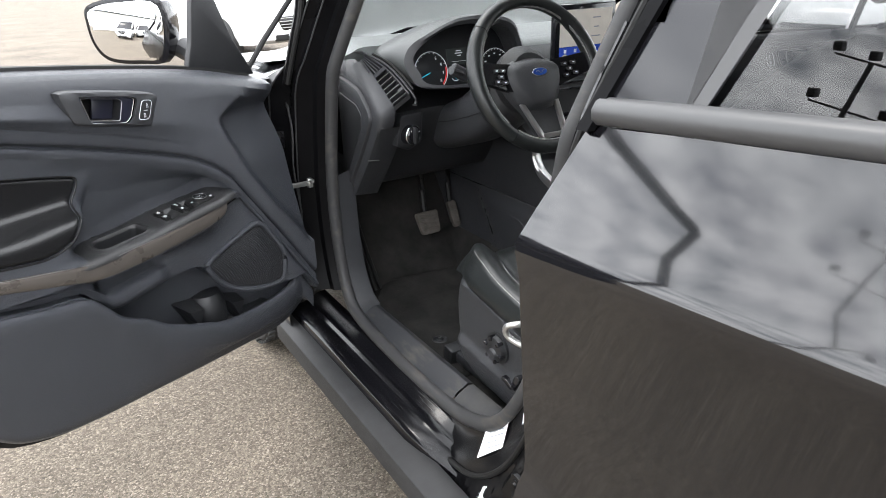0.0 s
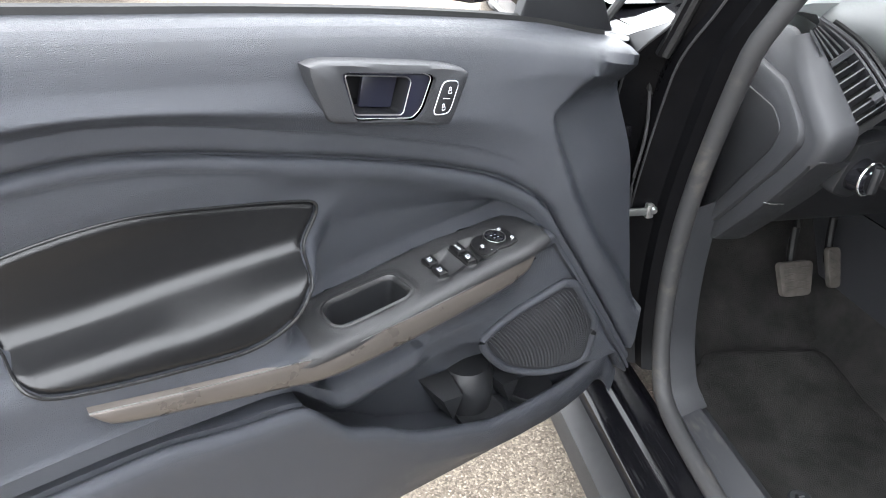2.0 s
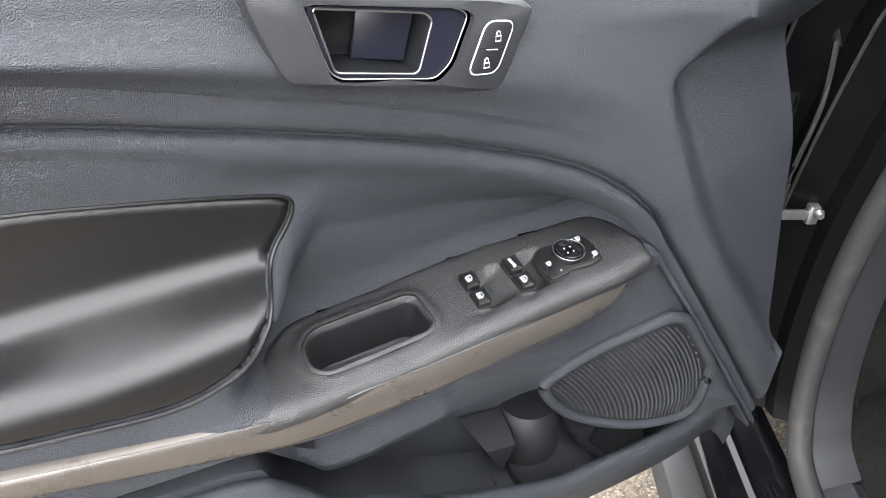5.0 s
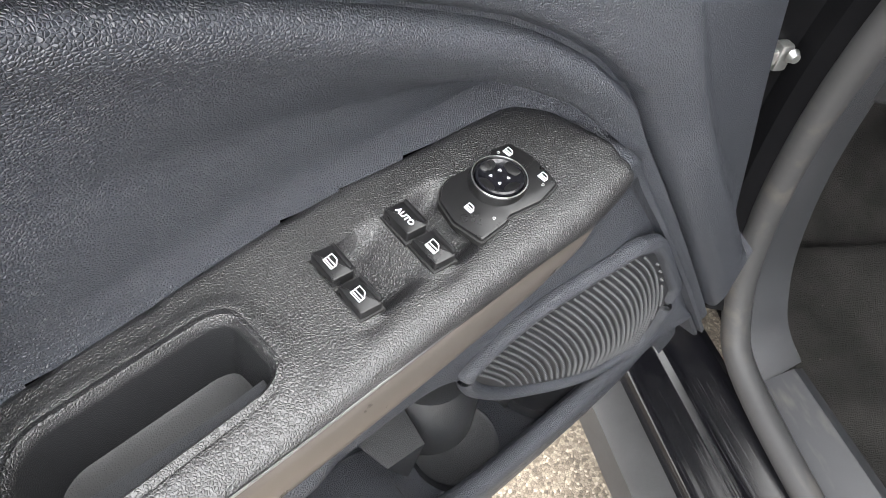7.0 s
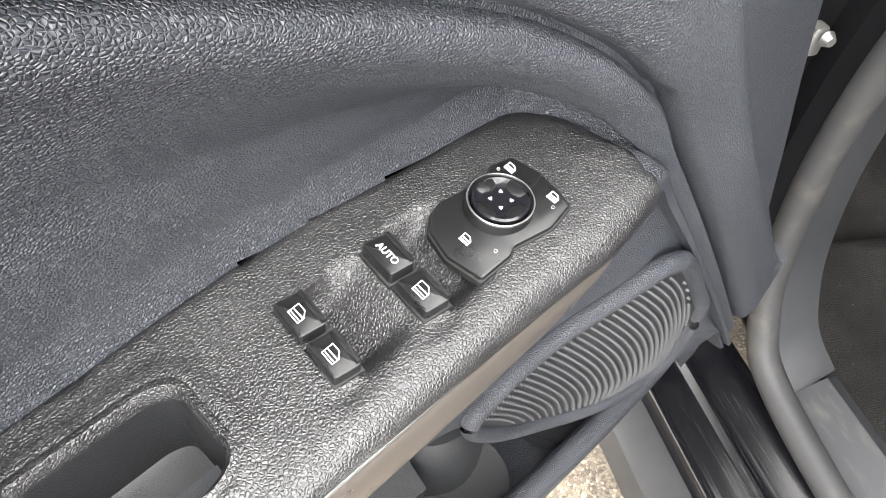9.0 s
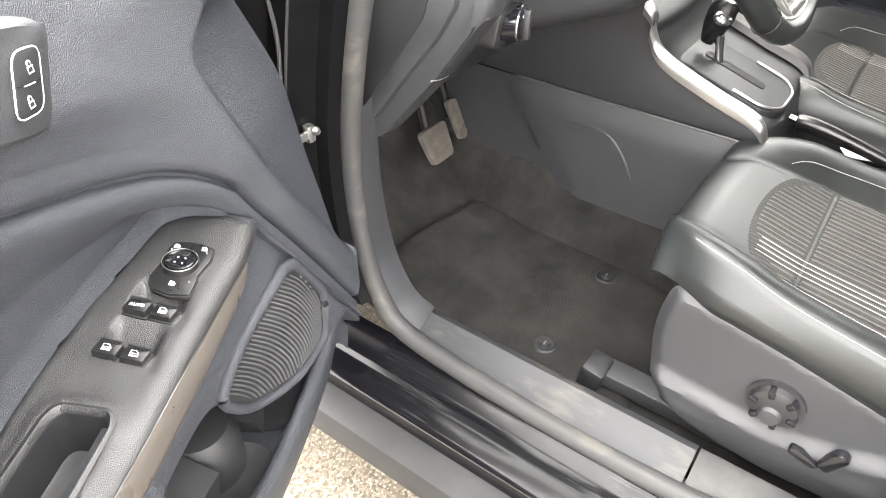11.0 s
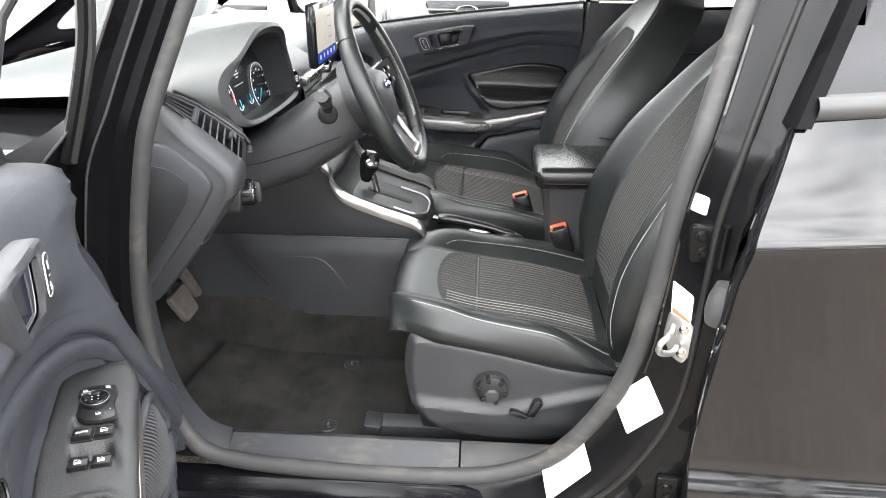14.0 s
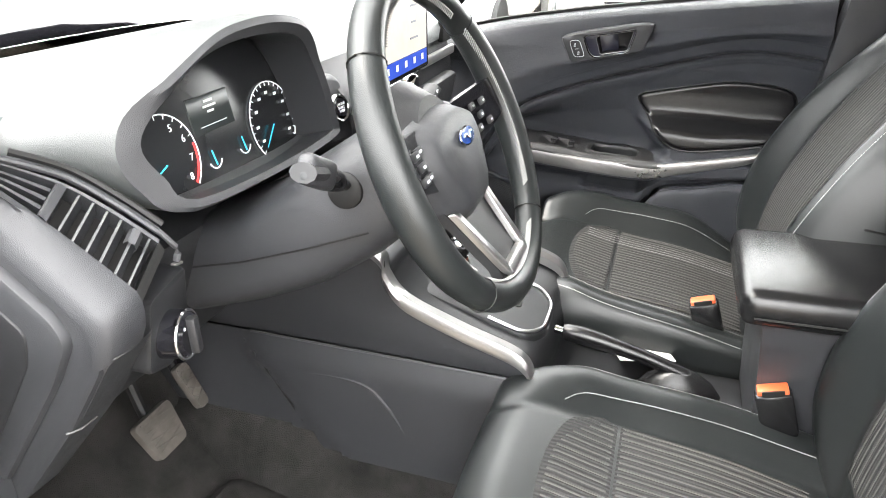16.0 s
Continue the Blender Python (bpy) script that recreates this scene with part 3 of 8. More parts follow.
part("grille", slab([(p.x, p.y) for p in rounded([(MID - 0.32, 0.80), (MID + 0.32, 0.80), (MID + 0.26, 0.58), (MID - 0.26, 0.58)], 0.04)], lambda u, v, h: Vector((u, 2.49 - 0.12 * (v - 0.7) * 3 + h, v)), 0.05, 0.012), M_GLOSS, body, "black grille")


def wheel(x, yc, sgn):
    m = pose(x, yc, 0.33, 0, 90 * sgn, 0)
    prof = [(0.205, -0.085), (0.225, -0.095), (0.285, -0.104), (0.312, -0.098), (0.322, -0.085)]
    for g in (-0.058, -0.020, 0.020, 0.058):
        prof += [(0.3295, g - 0.010), (0.3295, g - 0.004), (0.320, g - 0.0035), (0.320, g + 0.0035), (0.3295, g + 0.004), (0.3295, g + 0.010)]
    prof += [(0.322, 0.085), (0.312, 0.098), (0.285, 0.104), (0.225, 0.095), (0.205, 0.085)]
    w = part("wheel", lathe(prof, 64, m), M_TYRE, body, "black tyre with tread ribs", sharp=30)
    blocks = []
    for k in range(56):
        for b, wd in ((-0.086, 0.026), (-0.039, 0.024), (0.0, 0.026), (0.039, 0.024), (0.086, 0.026)):
            blocks.append(box((0, 0, 0), (0.008, 0.019, wd), 0, m=m @ pose(0, 0, 0, 0, 0, (k + (0.5 if b in (-0.039, 0.039) else 0)) * 360 / 56) @ Matrix.Translation((0.328, 0, b))))
    tagged(part("tread_block", join(*blocks), M_TYRE, w, smooth=False), kind="stuff")
    part("rim", lathe([(0.205, -0.08), (0.20, 0.02), (0.212, 0.085), (0.205, 0.09), (0.19, 0.05), (0.05, 0.05), (0.0, 0.055)], 40, m), M_DARK, w, "dark alloy rim")
    for k in range(5):
        part("rim_spoke", box((0, 0, 0), (0.16, 0.05, 0.022), 0.006, m=m @ pose(0, 0, 0, 0, 0, k * 72) @ Matrix.Translation((0.115, 0, 0.066))), M_SILVER, w)


for x, sgn in ((-0.085, -1), (2 * MID + 0.085, 1)):
    for yc in (1.64, -0.93):
        wheel(x, yc, sgn)

# ---- rear door ----
rear_door = thing("rear_door", (-0.19, -0.5, 0.3), "closed glossy black rear door reflecting the cloudy sky", "car door")


def rd_skin():
    rows = []
    for k in range(25):
        t = k / 24
        row = []
        for j, (z, x) in enumerate([(0.30, -0.205), (0.40, -0.203), (0.47, -0.196), (0.515, -0.180), (0.535, -0.168), (0.56, -0.166), (0.65, -0.172), (0.78, -0.183), (0.90, -0.193),
                                    (0.945, -0.205), (0.957, -0.206), (0.966, -0.2035), (0.975, -0.198), (1.00, -0.1865), (1.05, -0.163), (1.10, -0.1385), (1.118, -0.130)]):
            y = rd_front(z) + (-1.05 - rd_front(z)) * t
            zz = z + (0.085 * (-y) if z > 0.8 else 0.085 * (-y) * sm(0.55, 0.8, z))
            row.append((x - 0.012 * math.sin(t * math.pi), y, zz))
        if k == 0:
            rows.append([(x + 0.03, y + 0.002, z) for x, y, z in row])
            rows.append([(x + 0.006, y + 0.003, z) for x, y, z in row])
        rows.append(row)
    return loft(rows)


part("door_skin", rd_skin(), M_PAINT, rear_door)


def belt(y):
    return 1.125 + 0.075 * (-y)


def glass_x(z):
    return -0.128 + 0.34 * (z - 1.14)


part("belt_moulding", loft([[(-0.136, y, belt(y) - 0.004), (-0.145, y, belt(y) + 0.004), (-0.146, y, belt(y) + 0.016), (-0.139, y, belt(y) + 0.026), (-0.128, y, belt(y) + 0.030)] for y in (-0.10, -0.3, -0.6, -1.0)]), M_SATIN, rear_door, "satin grey belt moulding", sharp=85)


def pane(y0, y1, slant0, slant1, x_off=0.0):
    rows = []
    for z in (1.148, 1.25, 1.38, 1.50):
        rows.append([(glass_x(z) + x_off, y0 - slant0 * (z - 1.13), z), (glass_x(z) + x_off, (y0 + y1) / 2, z), (glass_x(z) + x_off, y1 - slant1 * (z - 1.13), z)])
    return loft(rows)


part("pillar_cover", pane(-0.098, -0.215, 0.36, 0.36, -0.004), M_GLOSS, rear_door, "gloss black pillar cover")
part("window_bar", pane(-0.215, -0.235, 0.36, 0.36, -0.010), M_SATIN, rear_door)
part("window_pane", pane(-0.232, -0.98, 0.36, 0.1), M_TINT, rear_door, "dark tinted glass reflecting the sky")
part("frame_front", loft([[(glass_x(z) + dx, -0.085 - 0.36 * (z - 1.13) + dy, z) for dx, dy in ((0.03, 0.012), (0, 0.012), (-0.012, 0.006), (-0.012, -0.014), (0, -0.016))] for z in (1.12, 1.2, 1.35, 1.5)]), M_PILLAR, rear_door)
# ---- seats: x across (outboard negative), y ahead, z up, in the seat's own space ----
HALF = [(0.06, 0.252), (0.2, 0.250), (0.3, 0.244), (0.40, 0.232), (0.47, 0.212), (0.52, 0.180)]
COVER_TOP = [(0.06, 0.580), (0.178, 0.590), (0.286, 0.614), (0.36, 0.629), (0.436, 0.640), (0.52, 0.636)]
CEN = [(0.06, 0.578), (0.2, 0.612), (0.346, 0.634), (0.42, 0.652), (0.48, 0.664), (0.52, 0.655)]


def cush_z(x, y):
    a = abs(x) / interp(HALF, y)
    rise = 0.050 * sm(0.05, 0.22, y) if x < 0 else 0.026
    bol = sm(0.56, 0.90, a) * rise * (1 - (0.25 if x < 0 else 0.7) * sm(0.40, 0.50, y))
    return interp(CEN, y) + bol - 0.008 * sm(0.95, 1.0, a) - 0.004 * math.exp(-((a - 0.60) / 0.03)**2)


def cushion():
    rows = []
    for k in range(37):
        y = 0.06 + 0.46 * k / 36
        h = interp(HALF, y)
        row = []
        for j in range(45):
            x = h * (-1 + 2 * j / 44)
            row.append((x, y + 0.012 * (1 - (x / 0.25)**2), cush_z(x, y)))
        L, R = row[0], row[-1]
        wide = 0.255 - 0.03 * sm(0.42, 0.52, y)
        b = interp(COVER_TOP, y)
        side_l = [(-wide + 0.035, y, b - 0.03 + 0.03 * sm(0.42, 0.49, y)), (-wide + 0.004, y, b - 0.010 + 0.008 * sm(0.42, 0.49, y)), (-wide - 0.004, y, b + 0.008), (L[0] * 0.35 - wide * 0.65 - 0.005, y + 0.002, b * 0.45 + L[2] * 0.55 - 0.004), (L[0] - 0.003, L[1], L[2] - 0.005)]
        side_r = [(-wide + 0.035, y, 0.530 + 0.042 * sm(0.38, 0.48, y)), (-wide + 0.004, y, 0.545 + 0.038 * sm(0.38, 0.48, y)), (-wide - 0.002, y, 0.58 + 0.018 * sm(0.38, 0.48, y) - 0.02 * (1 - sm(0.06, 0.3, y))), (-R[0] * 0.5 - wide * 0.5 - 0.004, y + 0.004, R[2] - 0.022), (-R[0] - 0.004, R[1], R[2] - 0.006)]
        rows.append(side_l + row + [(-x, yy, z) for x, yy, z in reversed(side_r)])
    last = rows[-1]
    for t, dy, dz in ((0.99, 0.008, -0.006), (0.975, 0.012, -0.025), (0.965, 0.008, -0.06), (0.93, -0.01, -0.09), (0.8, -0.05, -0.10)):
        rows.append([(x * t, y + dy * (1 - (x / 0.26)**2 * 0.5), max(0.634, z + dz)) for x, y, z in last])
    return loft(rows)


BACK_Y = [(0.58, 0.050), (0.70, 0.042), (0.8, 0.022), (0.92, -0.030), (1.05, -0.105), (1.22, -0.205)]
BACK_W = [(0.58, 0.235), (0.68, 0.256), (0.8, 0.258), (0.95, 0.245), (1.08, 0.205), (1.15, 0.17), (1.19, 0.13), (1.21, 0.07)]


def back_y(x, z):
    w = interp(BACK_W, z)
    a = abs(x) / w
    bol = sm(0.55, 0.86, a) * interp([(0.58, 0.01), (0.7, 0.040), (0.95, 0.045), (1.1, 0.02), (1.21, 0.0)], z)
    return interp(BACK_Y, z) + 0.02 + bol - 0.03 * sm(0.90, 1.0, a) - 0.005 * math.exp(-((a - 0.58) / 0.03)**2)


def backrest_geo():
    rows = []
    for k in range(41):
        z = 0.58 + 0.63 * k / 40
        w = interp(BACK_W, z)
        yb = interp(BACK_Y, z)
        ring = [(w * (-1 + 2 * j / 36), back_y(w * (-1 + 2 * j / 36), z), z) for j in range(37)]
        back = [(w * a, yb - 0.095 - 0.02 * math.cos(a * 1.5), z - 0.01) for a in (1.0, 0.97, 0.8, 0.4, 0, -0.4, -0.8, -0.97, -1.0)]
        rows.append(ring + back)
    top = [(x * 0.75, y - 0.012, z + 0.008) for x, y, z in rows[-1]]
    return loft(rows + [top], close_u=True, cap=True)


def rib_material():
    m = material("ribbed seat fabric", (0.030, 0.031, 0.031), 0.85)
    n, l = m.node_tree.nodes, m.node_tree.links
    b = n["Principled BSDF"]
    tc = n.new("ShaderNodeTexCoord")
    wv = n.new("ShaderNodeTexWave")
    wv.bands_direction = "X"
    wv.inputs["Scale"].default_value = 42
    wv.inputs["Distortion"].default_value = 0.0
    wv.inputs["Detail"].default_value = 0
    wv.inputs["Detail Scale"].default_value = 20
    ns = n.new("ShaderNodeTexNoise")
    ns.inputs["Scale"].default_value = 300
    rg = n.new("ShaderNodeMix")
    rg.data_type = "RGBA"
    rg.inputs["A"].default_value = (0.013, 0.013, 0.013, 1)
    rg.inputs["B"].default_value = (0.024, 0.0235, 0.023, 1)
    wear = n.new("ShaderNodeMath")
    wear.operation = "MULTIPLY_ADD"
    wear.inputs[1].default_value, wear.inputs[2].default_value = 0.3, 0.65
    bp = n.new("ShaderNodeBump")
    bp.inputs["Strength"].default_value = 0.6
    bp.inputs["Distance"].default_value = 0.002
    l.new(tc.outputs["Object"], wv.inputs["Vector"])
    l.new(tc.outputs["Object"], ns.inputs["Vector"])
    l.new(wv.outputs["Fac"], rg.inputs["Factor"])
    l.new(wv.outputs["Fac"], bp.inputs["Height"])
    l.new(ns.outputs["Fac"], wear.inputs[0])
    l.new(wear.outputs["Value"], b.inputs["Roughness"])
    l.new(rg.outputs["Result"], b.inputs["Base Color"])
    l.new(bp.outputs["Normal"], b.inputs["Normal"])
    return m


M_RIB = rib_material()
M_CORD = material("raised seat cord", (0.052, 0.051, 0.048), 0.8, stain=0.15, stain_scale=40)
M_RIBBON = material("pale woven stripe", (0.20, 0.20, 0.195), 0.8)


def stitch(name, pts, parent, r=0.0008):
    """A run of short raised stitches along a line, one mesh."""
    P = [Vector(p) for p in pts]
    g = []
    acc = 0.0
    for i in range(len(P) - 1):
        d = (P[i + 1] - P[i]).length
        n = max(1, int(d / 0.0042))
        for k in range(n):
            a, b = P[i].lerp(P[i + 1], k / n), P[i].lerp(P[i + 1], (k + 0.7) / n)
            g.append(tube([a, b], r, 4))
    return tagged(part(name, join(*g), M_STITCH, parent), kind="stuff")


def seat(name, x, y, label, flip=1):
    st = thing(name, None, label, "car seat", group="front seats", m=pose(x, y, 0) @ Matrix.Diagonal((flip, 1, 1, 1)))
    cu = part("cushion", cushion(), M_LEATHER, st, "black leather cushion with side bolsters", sharp=60)
    for y0, y1 in ((0.346, 0.43), (0.085, 0.340)):
        if y1 > 0.4:
            o = curve([(-0.150, 0.3445, 0), (-0.149, 0.375, 0), (-0.128, 0.408, 0), (-0.07, 0.428, 0), (0.0, 0.434, 0), (0.07, 0.428, 0), (0.128, 0.408, 0), (0.149, 0.375, 0), (0.150, 0.3445, 0)], 5)
        else:
            o = [Vector(p) for p in ((-0.150, 0.340), (-0.150, 0.25), (-0.150, 0.15), (-0.150, 0.085), (0, 0.080), (0.150, 0.085), (0.150, 0.15), (0.150, 0.25), (0.150, 0.340), (0.0, 0.341))]
        part("fabric_insert", cover([(p[0], p[1]) for p in o], lambda u, v, d: (u, v + 0.012, cush_z(u, v) + 0.0005 + 0.0035 * sm(0, 0.012, d)), 0.012, lambda u, v: (u, v + 0.012, cush_z(u, v) - 0.006)), M_RIB, cu, "ribbed dark grey fabric")
    for k in range(4):
        xx = -0.075 - 0.0115 * k
        part("pale_stripe", tube([(xx, yy + 0.012, cush_z(xx, yy) + 0.0042) for yy in [0.09 + 0.318 * j / 24 for j in range(25)]], 0.0011, 6, flat=0.5), M_RIBBON, cu)
    cords = []
    for k in range(25):
        xx = -0.144 + 0.012 * k
        y1 = 0.425 - 0.075 * (abs(xx) / 0.145)**3
        for ya, yb in ((0.088, 0.337), (0.349, y1)):
            cords.append(tube([(xx, yy + 0.012, cush_z(xx, yy) + 0.0036) for yy in [ya + (yb - ya) * j / 12 for j in range(13)]], 0.0021, 6, flat=0.6))
    tagged(part("fabric_cord", join(*cords), M_CORD, cu), kind="stuff")
    for sgn in (-1, 1):
        stitch("stitching", [(sgn * (interp(HALF, yy) - 0.004), yy + 0.002, cush_z(sgn * (interp(HALF, yy) - 0.004), yy) + 0.001) for yy in [0.07 + 0.44 * j / 30 for j in range(31)]], cu)
        stitch("stitching", [(sgn * interp([(0.07, 0.20), (0.3, 0.19), (0.38, 0.178), (0.41, 0.168), (0.43, 0.15)], yy), yy + 0.006, cush_z(sgn * interp([(0.07, 0.20), (0.3, 0.19), (0.38, 0.178), (0.41, 0.168), (0.43, 0.15)], yy), yy) + 0.001) for yy in [0.07 + 0.36 * j / 26 for j in range(27)]], cu)
    bk = part("backrest", backrest_geo(), M_LEATHER, st, "black leather backrest", sharp=60)
    o = curve([(-0.135, 0.64, 0), (-0.14, 0.8, 0), (-0.128, 1.0, 0), (-0.085, 1.10, 0), (0, 1.115, 0), (0.085, 1.10, 0), (0.128, 1.0, 0), (0.14, 0.8, 0), (0.135, 0.64, 0)], 4)
    part("back_insert", cover([(p.x, p.y) for p in o], lambda u, v, d: (u, back_y(u, v) + 0.0005 + 0.003 * sm(0, 0.012, d), v), 0.015, lambda u, v: (u, back_y(u, v) - 0.006, v)), M_RIB, bk, "ribbed grey fabric")
    cords = []
    for k in range(21):
        xx = -0.12 + 0.012 * k
        z1 = 1.10 - 0.11 * (abs(xx) / 0.125)**2
        cords.append(tube([(xx, back_y(xx, z) + 0.0032, z) for z in [0.655 + (z1 - 0.655) * j / 20 for j in range(21)]], 0.0021, 6, flat=0.6))
    tagged(part("fabric_cord", join(*cords), M_CORD, bk), kind="stuff")
    for sgn in (-1, 1):
        stitch("stitching", [(sgn * 0.93 * interp(BACK_W, z), back_y(sgn * 0.93 * interp(BACK_W, z), z) + 0.0012, z) for z in [0.62 + 0.56 * j / 34 for j in range(35)]], bk)
    for sgn in (-1, 1):
        part("side_seam", tube([(sgn * (interp(BACK_W, z) + 0.001), interp(BACK_Y, z) - 0.02, z) for z in (0.86, 0.861)] + [(sgn * (interp(BACK_W, 0.87) + 0.001), interp(BACK_Y, 0.87) - 0.09, 0.85)], 0.002, 5), M_BLACKRUB, bk)
    hr = part("headrest", moved(lathe([(0.0, -0.075), (0.06, -0.075), (0.095, -0.055), (0.105, 0.0), (0.095, 0.06), (0.05, 0.085), (0.0, 0.088)], 28), pose(0, -0.225, 1.335, -12) @ Matrix.Diagonal((1.15, 0.55, 1, 1))), M_LEATHER, st, "black leather headrest")
    for xx in (-0.06, 0.06):
        part("headrest_post", tube([(xx, -0.185, 1.17), (xx, -0.215, 1.30)], 0.006, 8), M_CHROME, hr)
        part("post_collar", lathe([(0.012, 0), (0.016, 0.004), (0.014, 0.012), (0.008, 0.013)], 14, pose(xx, -0.190, 1.212)), M_DARK, hr)
    # outboard plastic cover
    out = curve([(0.488, 0.630, 0), (0.465, 0.646, 0), (0.40, 0.640, 0), (0.286, 0.618, 0), (0.178, 0.593, 0), (0.10, 0.580, 0), (0.05, 0.590, 0), (0.0, 0.60, 0), (-0.03, 0.57, 0), (-0.02, 0.50, 0), (0.05, 0.43, 0), (0.15, 0.400, 0), (0.24, 0.388, 0), (0.33, 0.388, 0), (0.43, 0.414, 0), (0.482, 0.484, 0), (0.496, 0.56, 0)], 4, True)

    def side(u, v, d):
        line = 0.474 + 0.09 * max(0, u - 0.30) + 0.30 * (0.5 * (0.30 - u) + 0.5 * math.sqrt((0.30 - u)**2 + 0.0006))
        low = sm(line + 0.016, line - 0.010, v)
        crest = math.exp(-((v - line) / 0.010)**2)
        return (-0.236 - 0.016 * sm(0, 0.018, d) - 0.012 * low - 0.005 * crest + 0.012 * sm(0.46, 0.40, v), u, v)
    sc = part("side_cover", cover([(p.x, p.y) for p in out], side, 0.007, lambda u, v: (-0.21, u, v)), M_PLASTIC, st, "dark grey plastic seat side cover")
    KM = pose(-0.258, 0.318, 0.535, 0, -90, 0) @ Matrix.Diagonal((1.2, 1.2, 1.1, 1))
    kn = part("lumbar_dial", lathe([(0.0, 0.010), (0.020, 0.010), (0.024, 0.008), (0.026, 0.0), (0.031, 0.0), (0.031, -0.006)], 32, KM), M_DARK, sc, "round black seat control dial")
    for k in range(6):
        a = k * math.pi / 3 + 0.3
        part("dial_grip", box((0, 0, 0), (0.010, 0.007, 0.016), 0.002, m=KM @ Matrix.Translation((0.022 * math.cos(a), 0.022 * math.sin(a), 0.006)) @ pose(0, 0, 0, 0, 0, math.degrees(a))), M_GLOSS, kn)
    part("dial_cap", lathe([(0.0, 0.016), (0.010, 0.015), (0.0125, 0.010)], 20, KM @ Matrix.Translation((-0.010, 0.0, 0))), M_PLASTIC, kn)
    part("slide_switch", slab([(p.x, p.y) for p in rounded([(0.282, 0.480), (0.248, 0.470), (0.240, 0.478), (0.262, 0.488), (0.280, 0.490)], 0.004)], lambda u, v, h: Vector((-0.262 - h, u, v)), 0.012, 0.003), M_GLOSS, sc)
    part("recline_switch", slab([(p.x, p.y) for p in rounded([(0.246, 0.482), (0.232, 0.476), (0.214, 0.512), (0.224, 0.520), (0.234, 0.514)], 0.005)], lambda u, v, h: Vector((-0.262 - h, u, v)), 0.014, 0.003), M_GLOSS, sc)
    part("seat_base", box((0, 0.27, 0.45), (0.42, 0.40, 0.16), 0.02), M_DARK, st)
    for xx in (-0.19, 0.19):
        part("seat_rail", box((xx, 0.33, 0.372), (0.045, 0.46, 0.03), 0.004), M_PLASTIC, st)
        part("rail_foot", box((xx - 0.01, 0.575, 0.372), (0.055, 0.04, 0.045), 0.006, m=pose(0, 0, 0, 8)), M_DARK, st)
    return st


seat("driver_seat", 0.285, 0.0, "black leather driver seat with grey ribbed fabric insert")
seat("passenger_seat", 2 * MID - 0.285, 0.06, "black leather passenger seat with grey ribbed fabric insert", -1)


def buckle(x, y, z, tilt):
    b = thing("seat_belt_buckle", None, "black seat belt buckle with a red release button", "seat belt buckle", group="seat belt buckles", m=pose(x, y, z, tilt, 0, 0))
    part("stalk", box((0, 0, -0.12), (0.02, 0.012, 0.12), 0.004), M_DARK, b)
    part("buckle_body", box((0, 0, -0.03), (0.032, 0.05, 0.075), 0.007), M_VINYL, b)
    part("release_button", box((0, 0.0, 0.008), (0.022, 0.042, 0.012), 0.003), M_RED, b, "red release button")
    part("tongue_slot", box((-0.0125, 0.0, 0.0085), (0.003, 0.03, 0.012), 0.0005), M_BLACKRUB, b)


buckle(0.521, 0.150, 0.672, -18)
buckle(0.775, 0.238, 0.662, -18)
# ---- dashboard ----
dash = thing("dashboard", (MID, 1.0, 0.7), "dark grey plastic dashboard with a pale glare on its top", "dashboard")


def dash_top():
    rows = []
    for k in range(61):
        x = 0.004 + (1.256 - 0.004) * k / 60
        e = 0.02 * (sm(0.06, 0.0, x) + sm(1.20, 1.26, x))
        bay = sm(0.52, 0.48, x)
        rows.append([(x, y + max(0, 0.96 + 0.2 * (0.95 - y) * 0 - y) * bay, z - e - 0.03 * bay * sm(0.95, 0.90, y)) for y, z in ((1.44, 1.085), (1.34, 1.105), (1.22, 1.122), (1.05, 1.130), (0.95, 1.122), (0.90, 1.112), (0.872, 1.098), (0.858, 1.075), (0.862, 1.05))])
    return loft(rows)


part("dash_top", dash_top(), M_DASH_GLARE, dash, "pale grey glare on grained dash top", sharp=60)


def dash_lower():
    prof = [(0.885, 1.075), (0.868, 1.02), (0.862, 0.97), (0.870, 0.93), (0.885, 0.89), (0.92, 0.82), (0.955, 0.765), (0.985, 0.735), (1.03, 0.73), (1.10, 0.76)]
    P = curve([(0, a, b) for a, b in prof], 4)
    return loft([[(x, p.y + (0.09 * sm(0.955, 0.99, p.z) if 0.1 < x < 0.5 else 0), p.z) for p in P] for x in (0.03, 0.095, 0.105, 0.2, 0.45, 0.495, 0.505, MID, 0.9, 1.1, 1.23)], cap=False)


part("knee_panel", dash_lower(), M_DARK, dash, sharp=60)
# end cap beside the door opening: rim, raised ledge and recessed plate
CAP = [(0.905, 1.100), (0.862, 1.045), (0.803, 0.985), (0.790, 0.965), (0.797, 0.930), (0.861, 0.840), (0.965, 0.716), (1.02, 0.72), (1.02, 1.09)]
cap_o = [(p.x, p.y) for p in rounded(CAP, 0.02, 4)]
part("end_cap", slab(cap_o, lambda u, v, h: Vector((0.015 - h, u, v)), 0.010, 0.006), M_PLASTIC, dash)
LEDGE = [(0.955, 1.045), (0.88, 1.028), (0.826, 0.982), (0.818, 0.958), (0.848, 0.908), (0.968, 0.752), (1.0, 0.76), (1.0, 1.05)]
part("ledge", slab([(p.x, p.y) for p in rounded(LEDGE, 0.014, 4)], lambda u, v, h: Vector((0.006 - h, u, v)), 0.012, 0.007), M_PLASTIC, dash)
PLATE = [(0.955, 1.002), (0.885, 0.990), (0.858, 0.965), (0.868, 0.930), (0.972, 0.785), (0.992, 0.79), (0.992, 1.01)]
